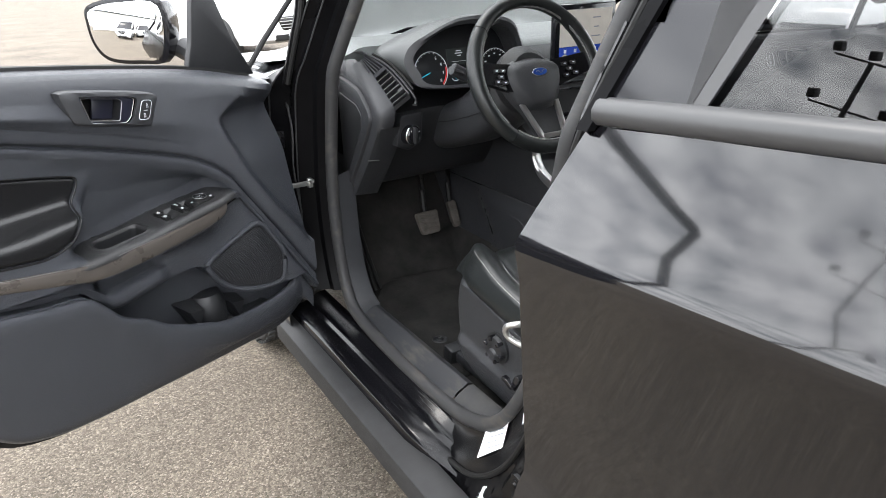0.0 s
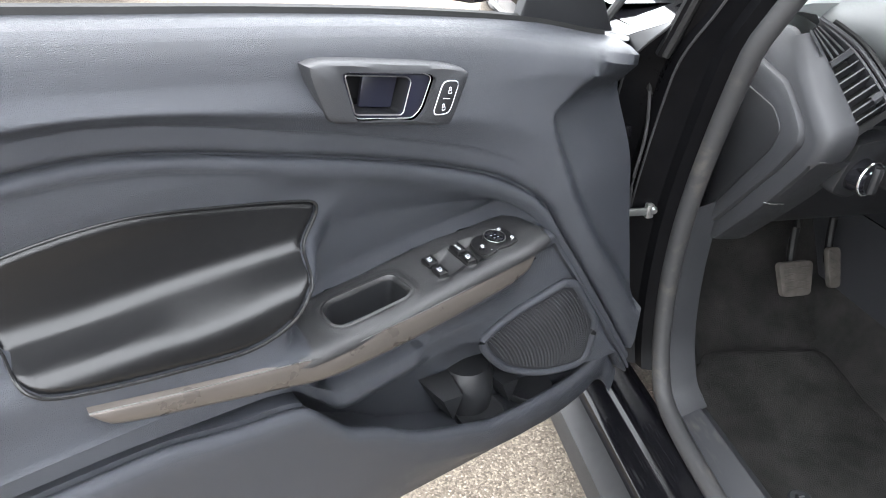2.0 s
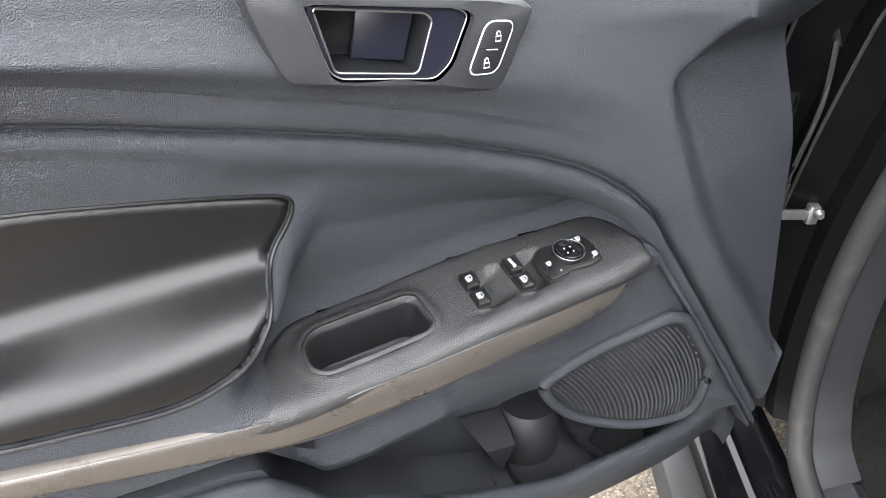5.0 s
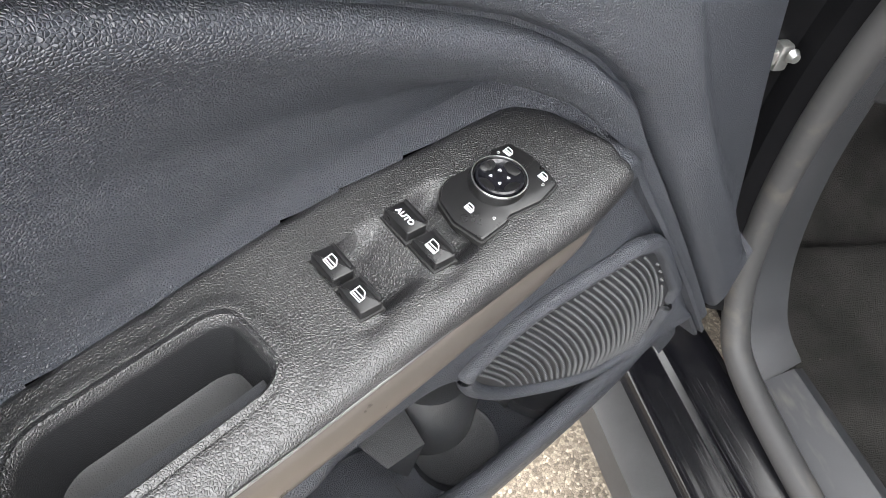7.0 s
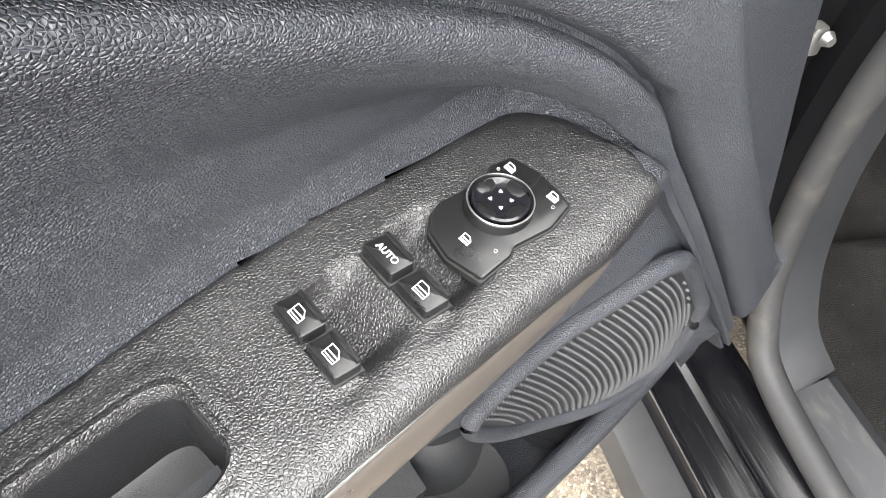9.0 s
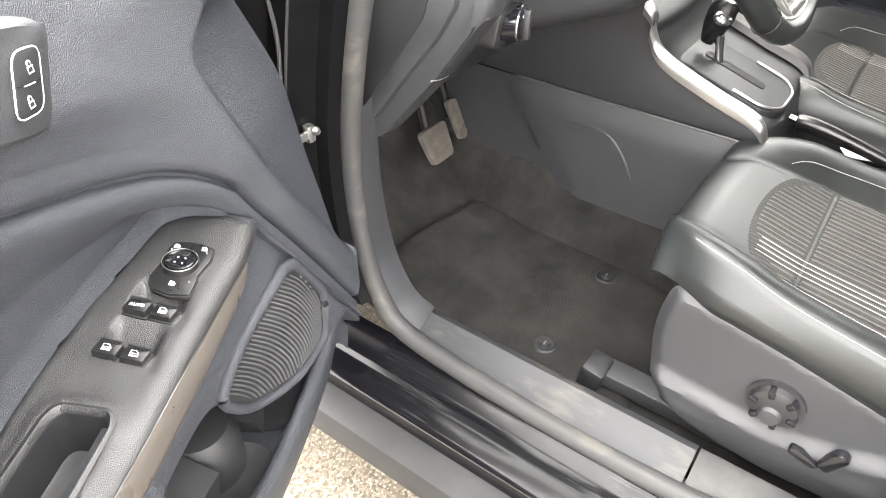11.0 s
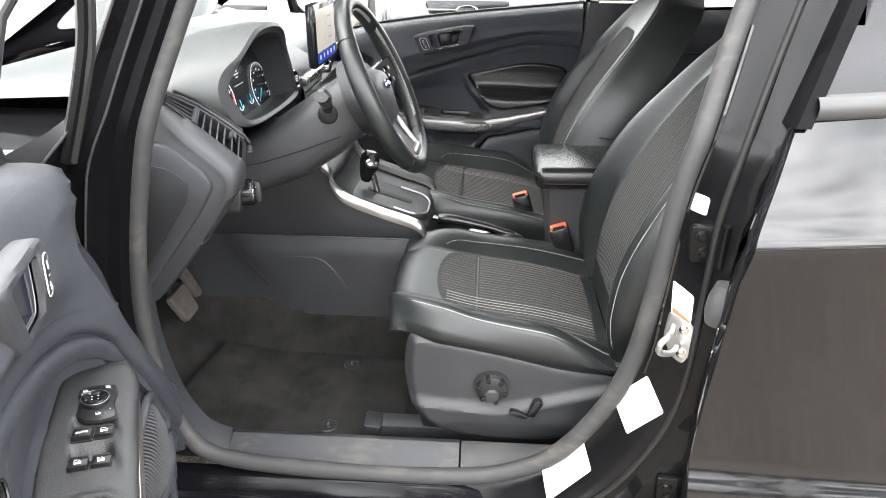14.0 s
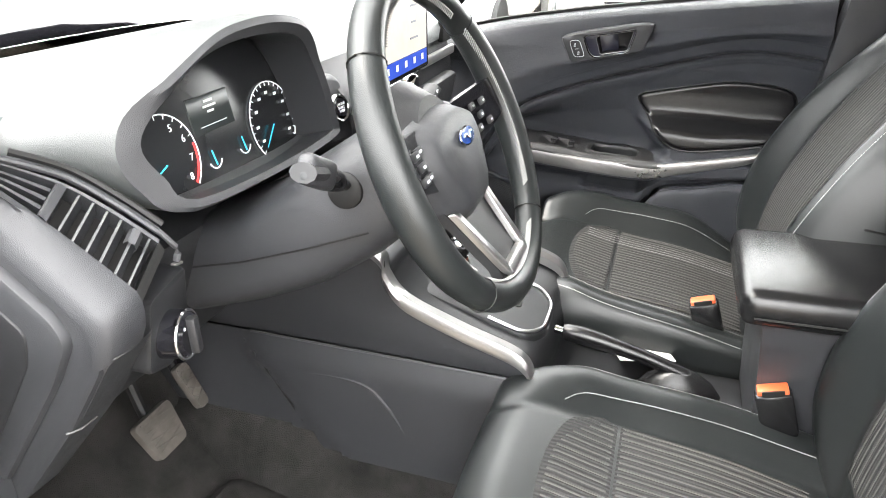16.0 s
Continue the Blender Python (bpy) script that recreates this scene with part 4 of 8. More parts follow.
part("fuse_cover", slab([(p.x, p.y) for p in rounded(PLATE, 0.01, 4)], lambda u, v, h: Vector((-0.0055 - h, u, v)), 0.003, 0.002), M_DARK, dash)
# side cheek of the dash: three stacked pieces toward the driver
cheek = [(0.784, 0.988), (0.781, 0.965), (0.786, 0.943), (0.803, 0.918), (0.858, 0.843), (0.965, 0.718)]
ck = curve([(0, a, b) for a, b in cheek], 5)
for lo, hi in ((10, 20), (20, 25)):
    seg = ck[lo:hi + 1]
    g = 0.001
    part("cheek", loft([[(0.006 + g, p.y + 0.010, p.z) for p in seg], [(0.012, p.y + 0.002, p.z) for p in seg], [(0.022, p.y, p.z) for p in seg], [(0.055, p.y + 0.003, p.z - 0.004) for p in seg], [(0.085, p.y + 0.016, p.z - 0.01) for p in seg], [(0.10, p.y + 0.05, p.z - 0.01) for p in seg]]), M_PLASTIC, dash)
for i in (10, 20):
    p = ck[i]
    part("cheek_joint", tube([(0.004, p.y + 0.006, p.z), (0.014, p.y - 0.002, p.z), (0.036, p.y - 0.001, p.z - 0.002)], 0.0013, 6), M_SATIN, dash)
# light switch panel
LS = [(0.072, 0.965), (0.150, 0.965), (0.150, 0.880), (0.105, 0.865), (0.060, 0.885)]
part("light_panel", slab([(p.x, p.y) for p in rounded(LS, 0.01, 4)], lambda u, v, h: Vector((u, 0.842 - h - 0.15 * (v - 0.91) + 0.25 * (u - 0.1), v)), 0.036, 0.006), M_DARK, dash)
LM = pose(0.100, 0.798, 0.912, 90, 0, 14) @ Matrix.Diagonal((1.22, 1.22, 1.1, 1))
ld = part("light_knob", lathe([(0.0, 0.016), (0.016, 0.016), (0.020, 0.012), (0.021, 0.0), (0.021, -0.02)], 28, LM), M_GLOSS, dash, "round headlight switch")
part("knob_ring", moved(tube([(0.0205 * math.cos(a), 0.0205 * math.sin(a), 0.012) for a in [2 * math.pi * k / 36 for k in range(36)]], 0.0016, 6, closed=True), LM), M_CHROME, ld)
part("knob_grip", box((0, 0, 0), (0.010, 0.034, 0.012), 0.003, m=LM @ Matrix.Translation((0, 0, 0.018))), M_DARK, ld)
for a in (0.5, 1.1, 1.7, 2.3):
    part("knob_mark", box((0, 0, 0), (0.0022, 0.0022, 0.0006), 0, m=LM @ Matrix.Translation((0.0145 * math.cos(a), 0.0145 * math.sin(a), 0.0165))), M_MARK, ld)
# side air vent
VL = curve([(0.018, 0.886, 1.100), (0.026, 0.866, 1.079), (0.034, 0.845, 1.056), (0.041, 0.812, 1.025), (0.046, 0.778, 0.994)], 8)
VR = curve([(0.028, 0.888, 1.110), (0.048, 0.871, 1.094), (0.069, 0.852, 1.074), (0.084, 0.822, 1.046), (0.096, 0.791, 1.016)], 8)
VN = (VR[16] - VL[16]).cross(VL[20] - VL[12]).normalized()
VN = VN if VN.y < 0 else -VN


def vq(u, v, h=0.0):
    """A place on the vent: u down its length, v across, h out of it."""
    f = min(max(u, 0), 1) * 31.999
    i = int(f)
    a, b = VL[i].lerp(VL[i + 1], f - i), VR[i].lerp(VR[i + 1], f - i)
    e = (VL[-1] - VL[-3]) * 16 * (u - 1) if u > 1 else ((VL[2] - VL[0]) * 16 * u if u < 0 else Vector())
    return a.lerp(b, v) + e + VN * h


US = [k / 24 for k in range(25)]
vent = part("air_vent", loft([[vq(u, v, h) for u in US] for v, h in ((1.0, -0.022), (1.0, 0.002), (1.06, 0.003), (1.16, -0.004))]), M_PLASTIC, dash, "slatted side air vent")
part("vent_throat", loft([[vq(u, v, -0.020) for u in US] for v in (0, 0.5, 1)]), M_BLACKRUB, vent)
part("vent_end", loft([[vq(1.0, v, h) for v in (-0.05, 0.5, 1.05)] for h in (-0.02, 0.0)] + [[vq(1.07, v, -0.004) for v in (-0.05, 0.5, 1.05)]]), M_BLACKRUB, vent)
SL = [(vq(u, 0), vq(u, 0, -0.022) - vq(u, 0)) for u in US] + [(Vector(p), Vector((0, 0.02, 0))) for p in ((0.046, 0.7745, 0.984), (0.046, 0.7745, 0.972), (0.045, 0.777, 0.958), (0.044, 0.783, 0.944))]
part("vent_surround", loft([[p + n for p, n in SL], [p - n * 0.05 for p, n in SL], [p - n * 0.09 - Vector((0.006, 0, 0)) for p, n in SL], [Vector((0.022, p.y + 0.001, p.z - 0.003)) for p, n in SL], [Vector((0.011, p.y + 0.004, p.z - 0.005)) for p, n in SL], [Vector((0.004, p.y + 0.010, p.z - 0.009)) for p, n in SL], [Vector((0.001, p.y + 0.022, p.z - 0.014)) for p, n in SL]]), M_PLASTIC, dash, sharp=70)
for k in range(3):
    v = 0.22 + 0.27 * k
    part("vent_slat", loft([[vq(u, v + a, h) for u in [0.03 + 0.39 * j / 8 for j in range(9)]] for a, h in ((0.0, -0.002), (0.10, -0.002), (0.16, -0.014), (0.06, -0.014))], close_v=True), M_PLASTIC, vent)
part("vent_divider", loft([[vq(u, v, h) for v in (0.0, 0.5, 1.0)] for u, h in ((0.42, -0.018), (0.425, 0.001), (0.44, 0.004), (0.49, 0.002), (0.50, -0.018))]), M_PLASTIC, vent)
for k in range(6):
    u = 0.555 + 0.075 * k
    part("vent_slat", loft([[vq(u + a, v, h) for v in (0.0, 0.5, 1.0)] for a, h in ((0.0, 0.0), (0.012, 0.001), (0.045, -0.016), (0.033, -0.017))], close_v=True), M_PLASTIC, vent)
part("vent_slider", loft([[vq(0.845 + a, v, h) for v in (0.62, 0.70, 0.86, 0.94)] for a, h in ((-0.01, -0.002), (0.0, 0.006), (0.035, 0.007), (0.055, 0.002), (0.05, -0.006))]), M_PLASTIC, vent)
rim_path = [vq(u, 1.22 + 0.10 * (1 - u), 0.001) for u in [-0.04 + 1.02 * k / 20 for k in range(21)]] + [Vector((0.114, 0.787, 1.006)), Vector((0.115, 0.787, 0.998)), Vector((0.111, 0.787, 0.991))]
part("vent_rim", tube(rim_path, 0.0040, 8, flat=0.8), M_PLASTIC, vent, "satin grey vent rim")
goal = [Vector((0.03 + 0.105 * k / 20, 0.968 - 0.065 * (k / 20)**2, 1.108 - 0.075 * (k / 20)**2)) for k in range(21)]
# The shoulder takes the same painted glare as the dash top.
part("dash_shoulder", loft([[p - VN * 0.006 for p in rim_path[:21]], [p.lerp(q, 0.12) + Vector((0, 0, 0.003)) for p, q in zip(rim_path, goal)], [p.lerp(q, 0.5) + Vector((0, 0, 0.004)) for p, q in zip(rim_path, goal)], goal]), M_DASH_GLARE, dash)
part("rim_tip", box((0.110, 0.786, 0.9895), (0.012, 0.006, 0.003), 0.001, m=pose(0, 0, 0, 0, 10, 0)), M_SILVER, vent)
# A black tube along the rim stands in for the shade in the gap.
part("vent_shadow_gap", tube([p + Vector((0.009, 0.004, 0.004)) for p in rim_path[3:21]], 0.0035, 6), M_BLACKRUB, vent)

# ---- instrument cluster ----
cluster = thing("instrument_cluster", (0.32, 0.85, 1.05), "instrument cluster with round dials under a curved hood", "instrument cluster")
OUT = [(0.162, 1.022), (0.122, 1.055), (0.112, 1.10), (0.145, 1.145), (0.232, 1.183), (0.30, 1.193), (0.377, 1.190), (0.437, 1.170), (0.470, 1.115), (0.486, 1.04), (0.476, 1.013), (0.34, 1.011)]
INN = [(0.170, 1.033), (0.143, 1.064), (0.132, 1.100), (0.160, 1.136), (0.215, 1.165), (0.285, 1.175), (0.372, 1.170), (0.424, 1.152), (0.454, 1.106), (0.470, 1.036), (0.455, 1.023), (0.32, 1.021)]
oo, ii = curve([(a, b, 0) for a, b in OUT], 5, True), curve([(a, b, 0) for a, b in INN], 5, True)


def hood_y(z, x):
    return 0.790 + 0.10 * (z - 1.02) - 0.012 * sm(1.12, 1.19, z) + 0.03 * sm(0.17, 0.10, x)


def low_z(z):
    return 1.08 + (z - 1.08) * (0.95 if z > 1.08 else 1.35)


hood_rows = [[(0.32 + (p.x - 0.32) * 1.05 - 0.03 * (p.x < 0.2), 1.02 + 0.0 * p.y, min(p.y, 1.10)) for p in oo], [(0.32 + (p.x - 0.32) * (1 + 0.12 * sm(1.03, 1.12, p.y)), 0.94, 1.02 + (p.y - 1.02) * 0.90) for p in oo], [(0.32 + (p.x - 0.32) * (1 + 0.06 * sm(1.03, 1.12, p.y)), hood_y(p.y, p.x) + 0.05, 1.02 + (p.y - 1.02) * 1.0) for p in oo], [(p.x, hood_y(p.y, p.x) + 0.006, p.y) for p in oo], [(p.x * 0.6 + q.x * 0.4, hood_y(p.y, p.x), p.y * 0.6 + q.y * 0.4) for p, q in zip(oo, ii)], [(q.x, hood_y(q.y, q.x) + 0.005, q.y) for q in ii], [(0.32 + (q.x - 0.32) * 0.98, 0.872, low_z(q.y)) for q in ii]]
# Outer rows of the hood, coloured lighter to stand in for glare.
part("cowl", loft(hood_rows[:4], close_u=True), M_COWL_GLARE, cluster, "grained cowl over the dials", sharp=50)
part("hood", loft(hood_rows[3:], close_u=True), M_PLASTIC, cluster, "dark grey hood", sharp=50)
FY = 0.868


def face(u, v, h=0.0):
    return Vector((u, FY - h + 0.18 * (v - 1.09), v))


M_FACE = material("dial face", (0.018, 0.019, 0.021), 0.22, stain=0.1)
fc = part("dial_face", slab([(0.32 + (q.x - 0.32) * 0.99, low_z(q.y)) for q in ii], lambda u, v, h: face(u, v, h - 0.004), 0.004, 0.001), M_FACE, cluster, "dark dial face")
M_CYAN = material("lit cyan needle", (0.03, 0.55, 0.75), 0.4, emit=0.35)
M_LITWHITE = material("lit white marks", (0.75, 0.8, 0.82), 0.5, emit=0.12)
M_LITRED = material("lit red marks", (0.8, 0.05, 0.05), 0.5, emit=0.2)
M_SCREEN = material("grey display", (0.03, 0.035, 0.035), 0.15, emit=0.12, stain=0.1)


def dial(cx, cz, r, a0, a1, n, needle, mat_hi=None, from_k=99):
    part("dial_arc", tube([face(cx + r * math.cos(radians(a0 + (a1 - a0) * k / 30)), cz + r * math.sin(radians(a0 + (a1 - a0) * k / 30)), 0.002) for k in range(31)], 0.0009, 5), M_LITWHITE, fc)
    for k in range(n + 1):
        a = radians(a0 + (a1 - a0) * k / n)
        part("dial_tick", tube([face(cx + r * 0.9 * math.cos(a), cz + r * 0.9 * math.sin(a), 0.002), face(cx + r * 0.98 * math.cos(a), cz + r * 0.98 * math.sin(a), 0.002)], 0.0007, 4), mat_hi if k >= from_k else M_LITWHITE, fc)
    b = radians(needle)
    part("needle", tube([face(cx + r * 0.1 * math.cos(b), cz + r * 0.1 * math.sin(b), 0.004), face(cx + r * 0.8 * math.cos(b), cz + r * 0.8 * math.sin(b), 0.004)], [0.0010, 0.0005], 6), M_CYAN, fc, "lit cyan needle")


dial(0.208, 1.054, 0.051, 225, -45, 16, 200, M_LITRED, 13)
dial(0.420, 1.046, 0.052, 235, -35, 22, 222)
part("red_arc", tube([face(0.208 + 0.047 * math.cos(radians(a)), 1.054 + 0.047 * math.sin(radians(a)), 0.002) for a in range(-44, 12, 5)], 0.0012, 5), M_LITRED, fc)
for txt, a in (("5", 62), ("6", 28), ("7", -8), ("8", -42)):
    p = face(0.208 + 0.037 * math.cos(radians(a)), 1.054 + 0.037 * math.sin(radians(a)), 0.003)
    m = Matrix.Translation(p) @ pose(0, 0, 0, 80, 0, 0)
    words("dial_number", txt, 0.012, m, M_LITWHITE, fc)
for k in range(9):
    a = radians(210 - 240 * k / 8)
    part("dial_figure", box(face(0.420 + 0.038 * math.cos(a), 1.046 + 0.038 * math.sin(a), 0.002), (0.006, 0.001, 0.0035), 0), M_LITWHITE, fc)
dsp = part("info_display", slab([(0.262, 1.066), (0.340, 1.066), (0.340, 1.108), (0.262, 1.108)], lambda u, v, h: face(u, v, h), 0.002, 0.0005), M_SCREEN, cluster, "grey information display")
for k, (w, z) in enumerate(((0.016, 1.101), (0.024, 1.095), (0.012, 1.089), (0.05, 1.074))):
    part("display_bar", box(face(0.30, z, 0.003), (w, 0.0008, 0.0025 if k < 3 else 0.0008), 0), M_LITWHITE, dsp)
for cx in (0.283, 0.345):
    part("gauge_arc", tube([face(cx + 0.012 * math.cos(a), 1.036 + 0.012 * math.sin(a), 0.002) for a in [radians(200 + 140 * k / 10) for k in range(11)]], 0.001, 5), M_LITWHITE, fc)
    part("needle", tube([face(cx, 1.028, 0.003), face(cx - 0.003, 1.046, 0.003)], 0.0009, 5), M_CYAN, fc)
words("gear_letters", "P R N D S", 0.0085, Matrix.Translation(face(0.318, 1.008, 0.003)) @ pose(0, 0, 0, 80, 0, 0), M_LITRED, fc)

# start button
SM = pose(0.512, 0.806, 1.045, 78, 0, -8)
stb = thing("start_button", None, "round engine start button with a silver ring", "start button", m=SM)
part("button_cap", lathe([(0.0, 0.006), (0.013, 0.006), (0.0155, 0.003), (0.016, -0.03)], 28), M_GLOSS, stb)
part("button_ring", lathe([(0.016, -0.03), (0.0165, 0.005), (0.019, 0.006), (0.021, 0.002), (0.022, -0.03)], 32), M_CHROME, stb)
for k, t in enumerate(("ENGINE", "START", "STOP")):
    words("button_text", t, 0.0055, Matrix.Translation((0, 0.005 - 0.005 * k, 0.0063)), M_MARK, stb)
part("start_pod", slab([(p.x, p.y) for p in rounded([(0.480, 1.10), (0.555, 1.085), (0.56, 0.985), (0.478, 1.0)], 0.02, 4)], lambda u, v, h: Vector((u, 0.872 - h + 0.2 * (v - 1.04), v)), 0.060, 0.01), M_PLASTIC, dash)

# ---- steering wheel ----
WT = pose(0.326, 0.560, 1.070, 66, 0, 0)
sw = thing("steering_wheel", None, "black leather steering wheel with silver spoke trim", "steering wheel", m=WT)


def rim_p(k, n=72):
    a = 2 * math.pi * k / n
    return Vector((0.180 * math.cos(a), 0.178 * math.sin(a) * (0.985 if math.sin(a) < 0 else 1), 0.0))


part("rim", tube([rim_p(k) for k in range(72)], [0.0165 + 0.0025 * max(0, math.cos(4 * math.pi * k / 72)) for k in range(72)], 14, closed=True, flat=1.05), M_LEATHER, sw)
for k in (8, 28, 46, 62):
    p, q = rim_p(k), rim_p(k + 0.1)
    t = (q - p).normalized()
    a = Vector((0, 0, 1))
    b = t.cross(a)
    part("rim_seam", tube([p + (a * math.cos(u) + b * math.sin(u)) * 0.0178 for u in [2 * math.pi * j / 16 for j in range(16)]], 0.0009, 5, closed=True), M_BLACKRUB, sw)
sti = []
for k0, k1 in ((64, 80), (46, 60), (28, 44), (10, 26)):
    for j in range((k1 - k0) * 4):
        p = rim_p((k0 + j / 4) % 72)
        n = p.normalized()
        q = rim_p((k0 + j / 4 + 0.5) % 72)
        sti.append(tube([p * (1 - 0.0165 / 0.18) + Vector((0, 0, 0.004)), q * (1 - 0.0165 / 0.18) + Vector((0, 0, 0.011))], 0.0009, 4))
tagged(part("rim_stitching", join(*sti), M_STITCH, sw, "pale stitching on the rim"), kind="stuff")
HUB = [(-0.082, 0.040), (-0.050, 0.058), (0.0, 0.064), (0.050, 0.058), (0.082, 0.040), (0.084, 0.0), (0.060, -0.045), (0.03, -0.068), (-0.03, -0.068), (-0.060, -0.045), (-0.084, 0.0)]
hub = part("airbag_cover", cover([(p.x, p.y) for p in curve([(a, b, 0) for a, b in HUB], 4, True)], lambda u, v, d: (u, v - 0.014, -0.024 + 0.020 * sm(0, 0.02, d) + 0.010 * sm(0.0, 0.06, d)), 0.007, lambda u, v: (u, v - 0.014, -0.05)), M_PLASTIC, sw, "grey grained airbag cover", sharp=60)
for sgn in (-1, 1):
    sp = part("side_spoke", loft([[(sgn * x, y + w, z), (sgn * x, y + w, z + 0.014), (sgn * x, y - w, z + 0.014), (sgn * x, y - w, z)] for x, y, w, z in ((0.05, 0.000, 0.036, -0.036), (0.10, 0.008, 0.030, -0.026), (0.14, 0.014, 0.026, -0.014), (0.172, 0.018, 0.022, -0.008))], close_u=True, cap=True), M_GLOSS, sw)
    for a, b in ((0.095, 0.030), (0.118, 0.030), (0.106, 0.016), (0.095, 0.002), (0.120, 0.004)):
        part("spoke_button", box((sgn * a, b - 0.010, -0.024 + (a - 0.09) * 0.28 + 0.013), (0.017, 0.009, 0.005), 0.002), M_DARK, sp)
        part("button_mark", box((sgn * a, b - 0.010, -0.024 + (a - 0.09) * 0.28 + 0.0158), (0.006, 0.0025, 0.0006), 0), M_MARK, sp)
lowsp = part("lower_spoke", loft([[(-w, y, z), (-w, y, z + 0.012), (w, y, z + 0.012), (w, y, z)] for y, w, z in ((-0.055, 0.062, -0.040), (-0.10, 0.050, -0.028), (-0.14, 0.044, -0.014), (-0.170, 0.05, -0.010))], close_u=True, cap=True), M_DARK, sw)
for sgn in (-1, 1):
    part("silver_spoke_trim", slab([(p.x, p.y) for p in rounded([(sgn * 0.060, -0.060), (sgn * 0.046, -0.064), (sgn * 0.030, -0.140), (sgn * 0.036, -0.154), (sgn * 0.044, -0.146)], 0.004)], lambda u, v, h: Vector((u, v, -0.027 - 0.30 * (v + 0.055) + h)), 0.008, 0.002), M_SILVER, lowsp)
part("silver_spoke_trim", slab([(-0.034, -0.142), (0.034, -0.142), (0.036, -0.154), (-0.036, -0.154)], lambda u, v, h: Vector((u, v, -0.027 - 0.30 * (v + 0.055) + h)), 0.008, 0.002), M_SILVER, lowsp)
emb = part("emblem", lathe([(0.0, 0.0035), (0.0205, 0.003), (0.021, 0.0)], 36, pose(0, 0.004, 0.0055) @ Matrix.Diagonal((1, 0.42, 1, 1))), M_BLUE, hub, "blue oval emblem")
part("emblem_ring", moved(tube([(0.0215 * math.cos(a), 0.0093 * math.sin(a), 0.002) for a in [2 * math.pi * k / 36 for k in range(36)]], 0.0011, 6, closed=True), pose(0, 0.004, 0.0055)), M_CHROME, emb)
part("emblem_swash", moved(tube([(0.013 * (k / 8 - 0.5) * 2, 0.003 * math.sin(k * 1.1), 0.004) for k in range(9)], 0.001, 5), pose(0, 0.004, 0.0055)), M_CHROME, emb)

column = thing("steering_column", (0.326, 0.7, 0.95), "grey plastic steering column shroud with control stalks", "steering column")


def shroud():
    rows = []
    for y, z, w, h in ((0.595, 1.045, 0.055, 0.05), (0.605, 1.04, 0.072, 0.066), (0.65, 1.014, 0.082, 0.080), (0.72, 0.968, 0.087, 0.080), (0.80, 0.925, 0.091, 0.070), (0.90, 0.89, 0.096, 0.066)):
        row = []
        for k in range(28):
            a = 2 * math.pi * k / 28
            c, s = math.cos(a), math.sin(a)
            e = 0.62
            row.append((0.326 + w * math.copysign(abs(c)**e, c), y, z + h * math.copysign(abs(s)**e, s)))
        rows.append(row)
    return loft(rows, close_u=True, cap=True)


part("shroud", shroud(), M_PLASTIC, column, sharp=50)
part("shroud_joint", tube([(0.239, 0.64, 0.985), (0.236, 0.72, 0.955), (0.230, 0.80, 0.93), (0.225, 0.87, 0.915)], 0.0012, 5), M_BLACKRUB, column)
part("wheel_collar", lathe([(0.05, -0.075), (0.082, -0.07), (0.085, -0.045), (0.06, -0.02)], 32, WT), M_DARK, column)
stk = part("indicator_stalk", tube(curve([(0.245, 0.665, 1.035), (0.215, 0.66, 1.05), (0.17, 0.652, 1.075), (0.135, 0.650, 1.088)], 4), [0.008] * 5 + [0.011] * 4 + [0.014] * 4, 10, flat=0.7), M_DARK, column, "black indicator stalk")
part("stalk_tip", moved(box((0, 0, 0), (0.052, 0.020, 0.030), 0.008, 3), pose(0.160, 0.650, 1.080, 0, 28, 0)), M_PLASTIC, stk)
part("stalk_collar", lathe([(0.0, 0.012), (0.010, 0.010), (0.0125, 0.0), (0.011, -0.012)], 18, pose(0.200, 0.657, 1.058, 0, -62, 0)), M_GLOSS, stk)
part("stalk_socket", lathe([(0.0, 0.006), (0.014, 0.006), (0.020, 0.002), (0.021, -0.01)], 20, pose(0.243, 0.666, 1.030, 0, -80, 0)), M_BLACKRUB, column)
stk2 = part("wiper_stalk", tube(curve([(0.405, 0.665, 1.04), (0.45, 0.66, 1.06), (0.50, 0.655, 1.085)], 4), [0.009] * 4 + [0.013] * 5, 10, flat=0.7), M_DARK, column, "black wiper stalk")
for k in range(4):
    part("stalk_mark", box((0.455 + 0.012 * k, 0.645, 1.066 + 0.006 * k), (0.006, 0.002, 0.004), 0), M_MARK, stk2)

# ---- touchscreen and centre stack ----
screen = thing("touchscreen", (0.66, 0.75, 1.13), "tablet-style touchscreen showing a pale page with a blue bar", "touchscreen")
part("screen_body", box((0.662, 0.768, 1.135), (0.228, 0.022, 0.148), 0.006), M_GLOSS, screen)
M_PAGE = material("lit pale page", (0.62, 0.58, 0.52), 0.2, emit=0.16, stain=0.08, stain_scale=25)
M_BAR = material("lit blue bar", (0.03, 0.07, 0.40), 0.2, emit=0.25)
part("lit_page", box((0.662, 0.7562, 1.145), (0.196, 0.001, 0.098), 0), M_PAGE, screen, "pale page", smooth=False)
bar = part("lit_bar", box((0.662, 0.7562, 1.083), (0.196, 0.001, 0.024), 0), M_BAR, screen, "blue bar of symbols", smooth=False)
for k in range(5):
    part("bar_symbol", box((0.585 + 0.038 * k, 0.7553, 1.084), (0.009, 0.0008, 0.010), 0), M_MARK, bar, smooth=False)
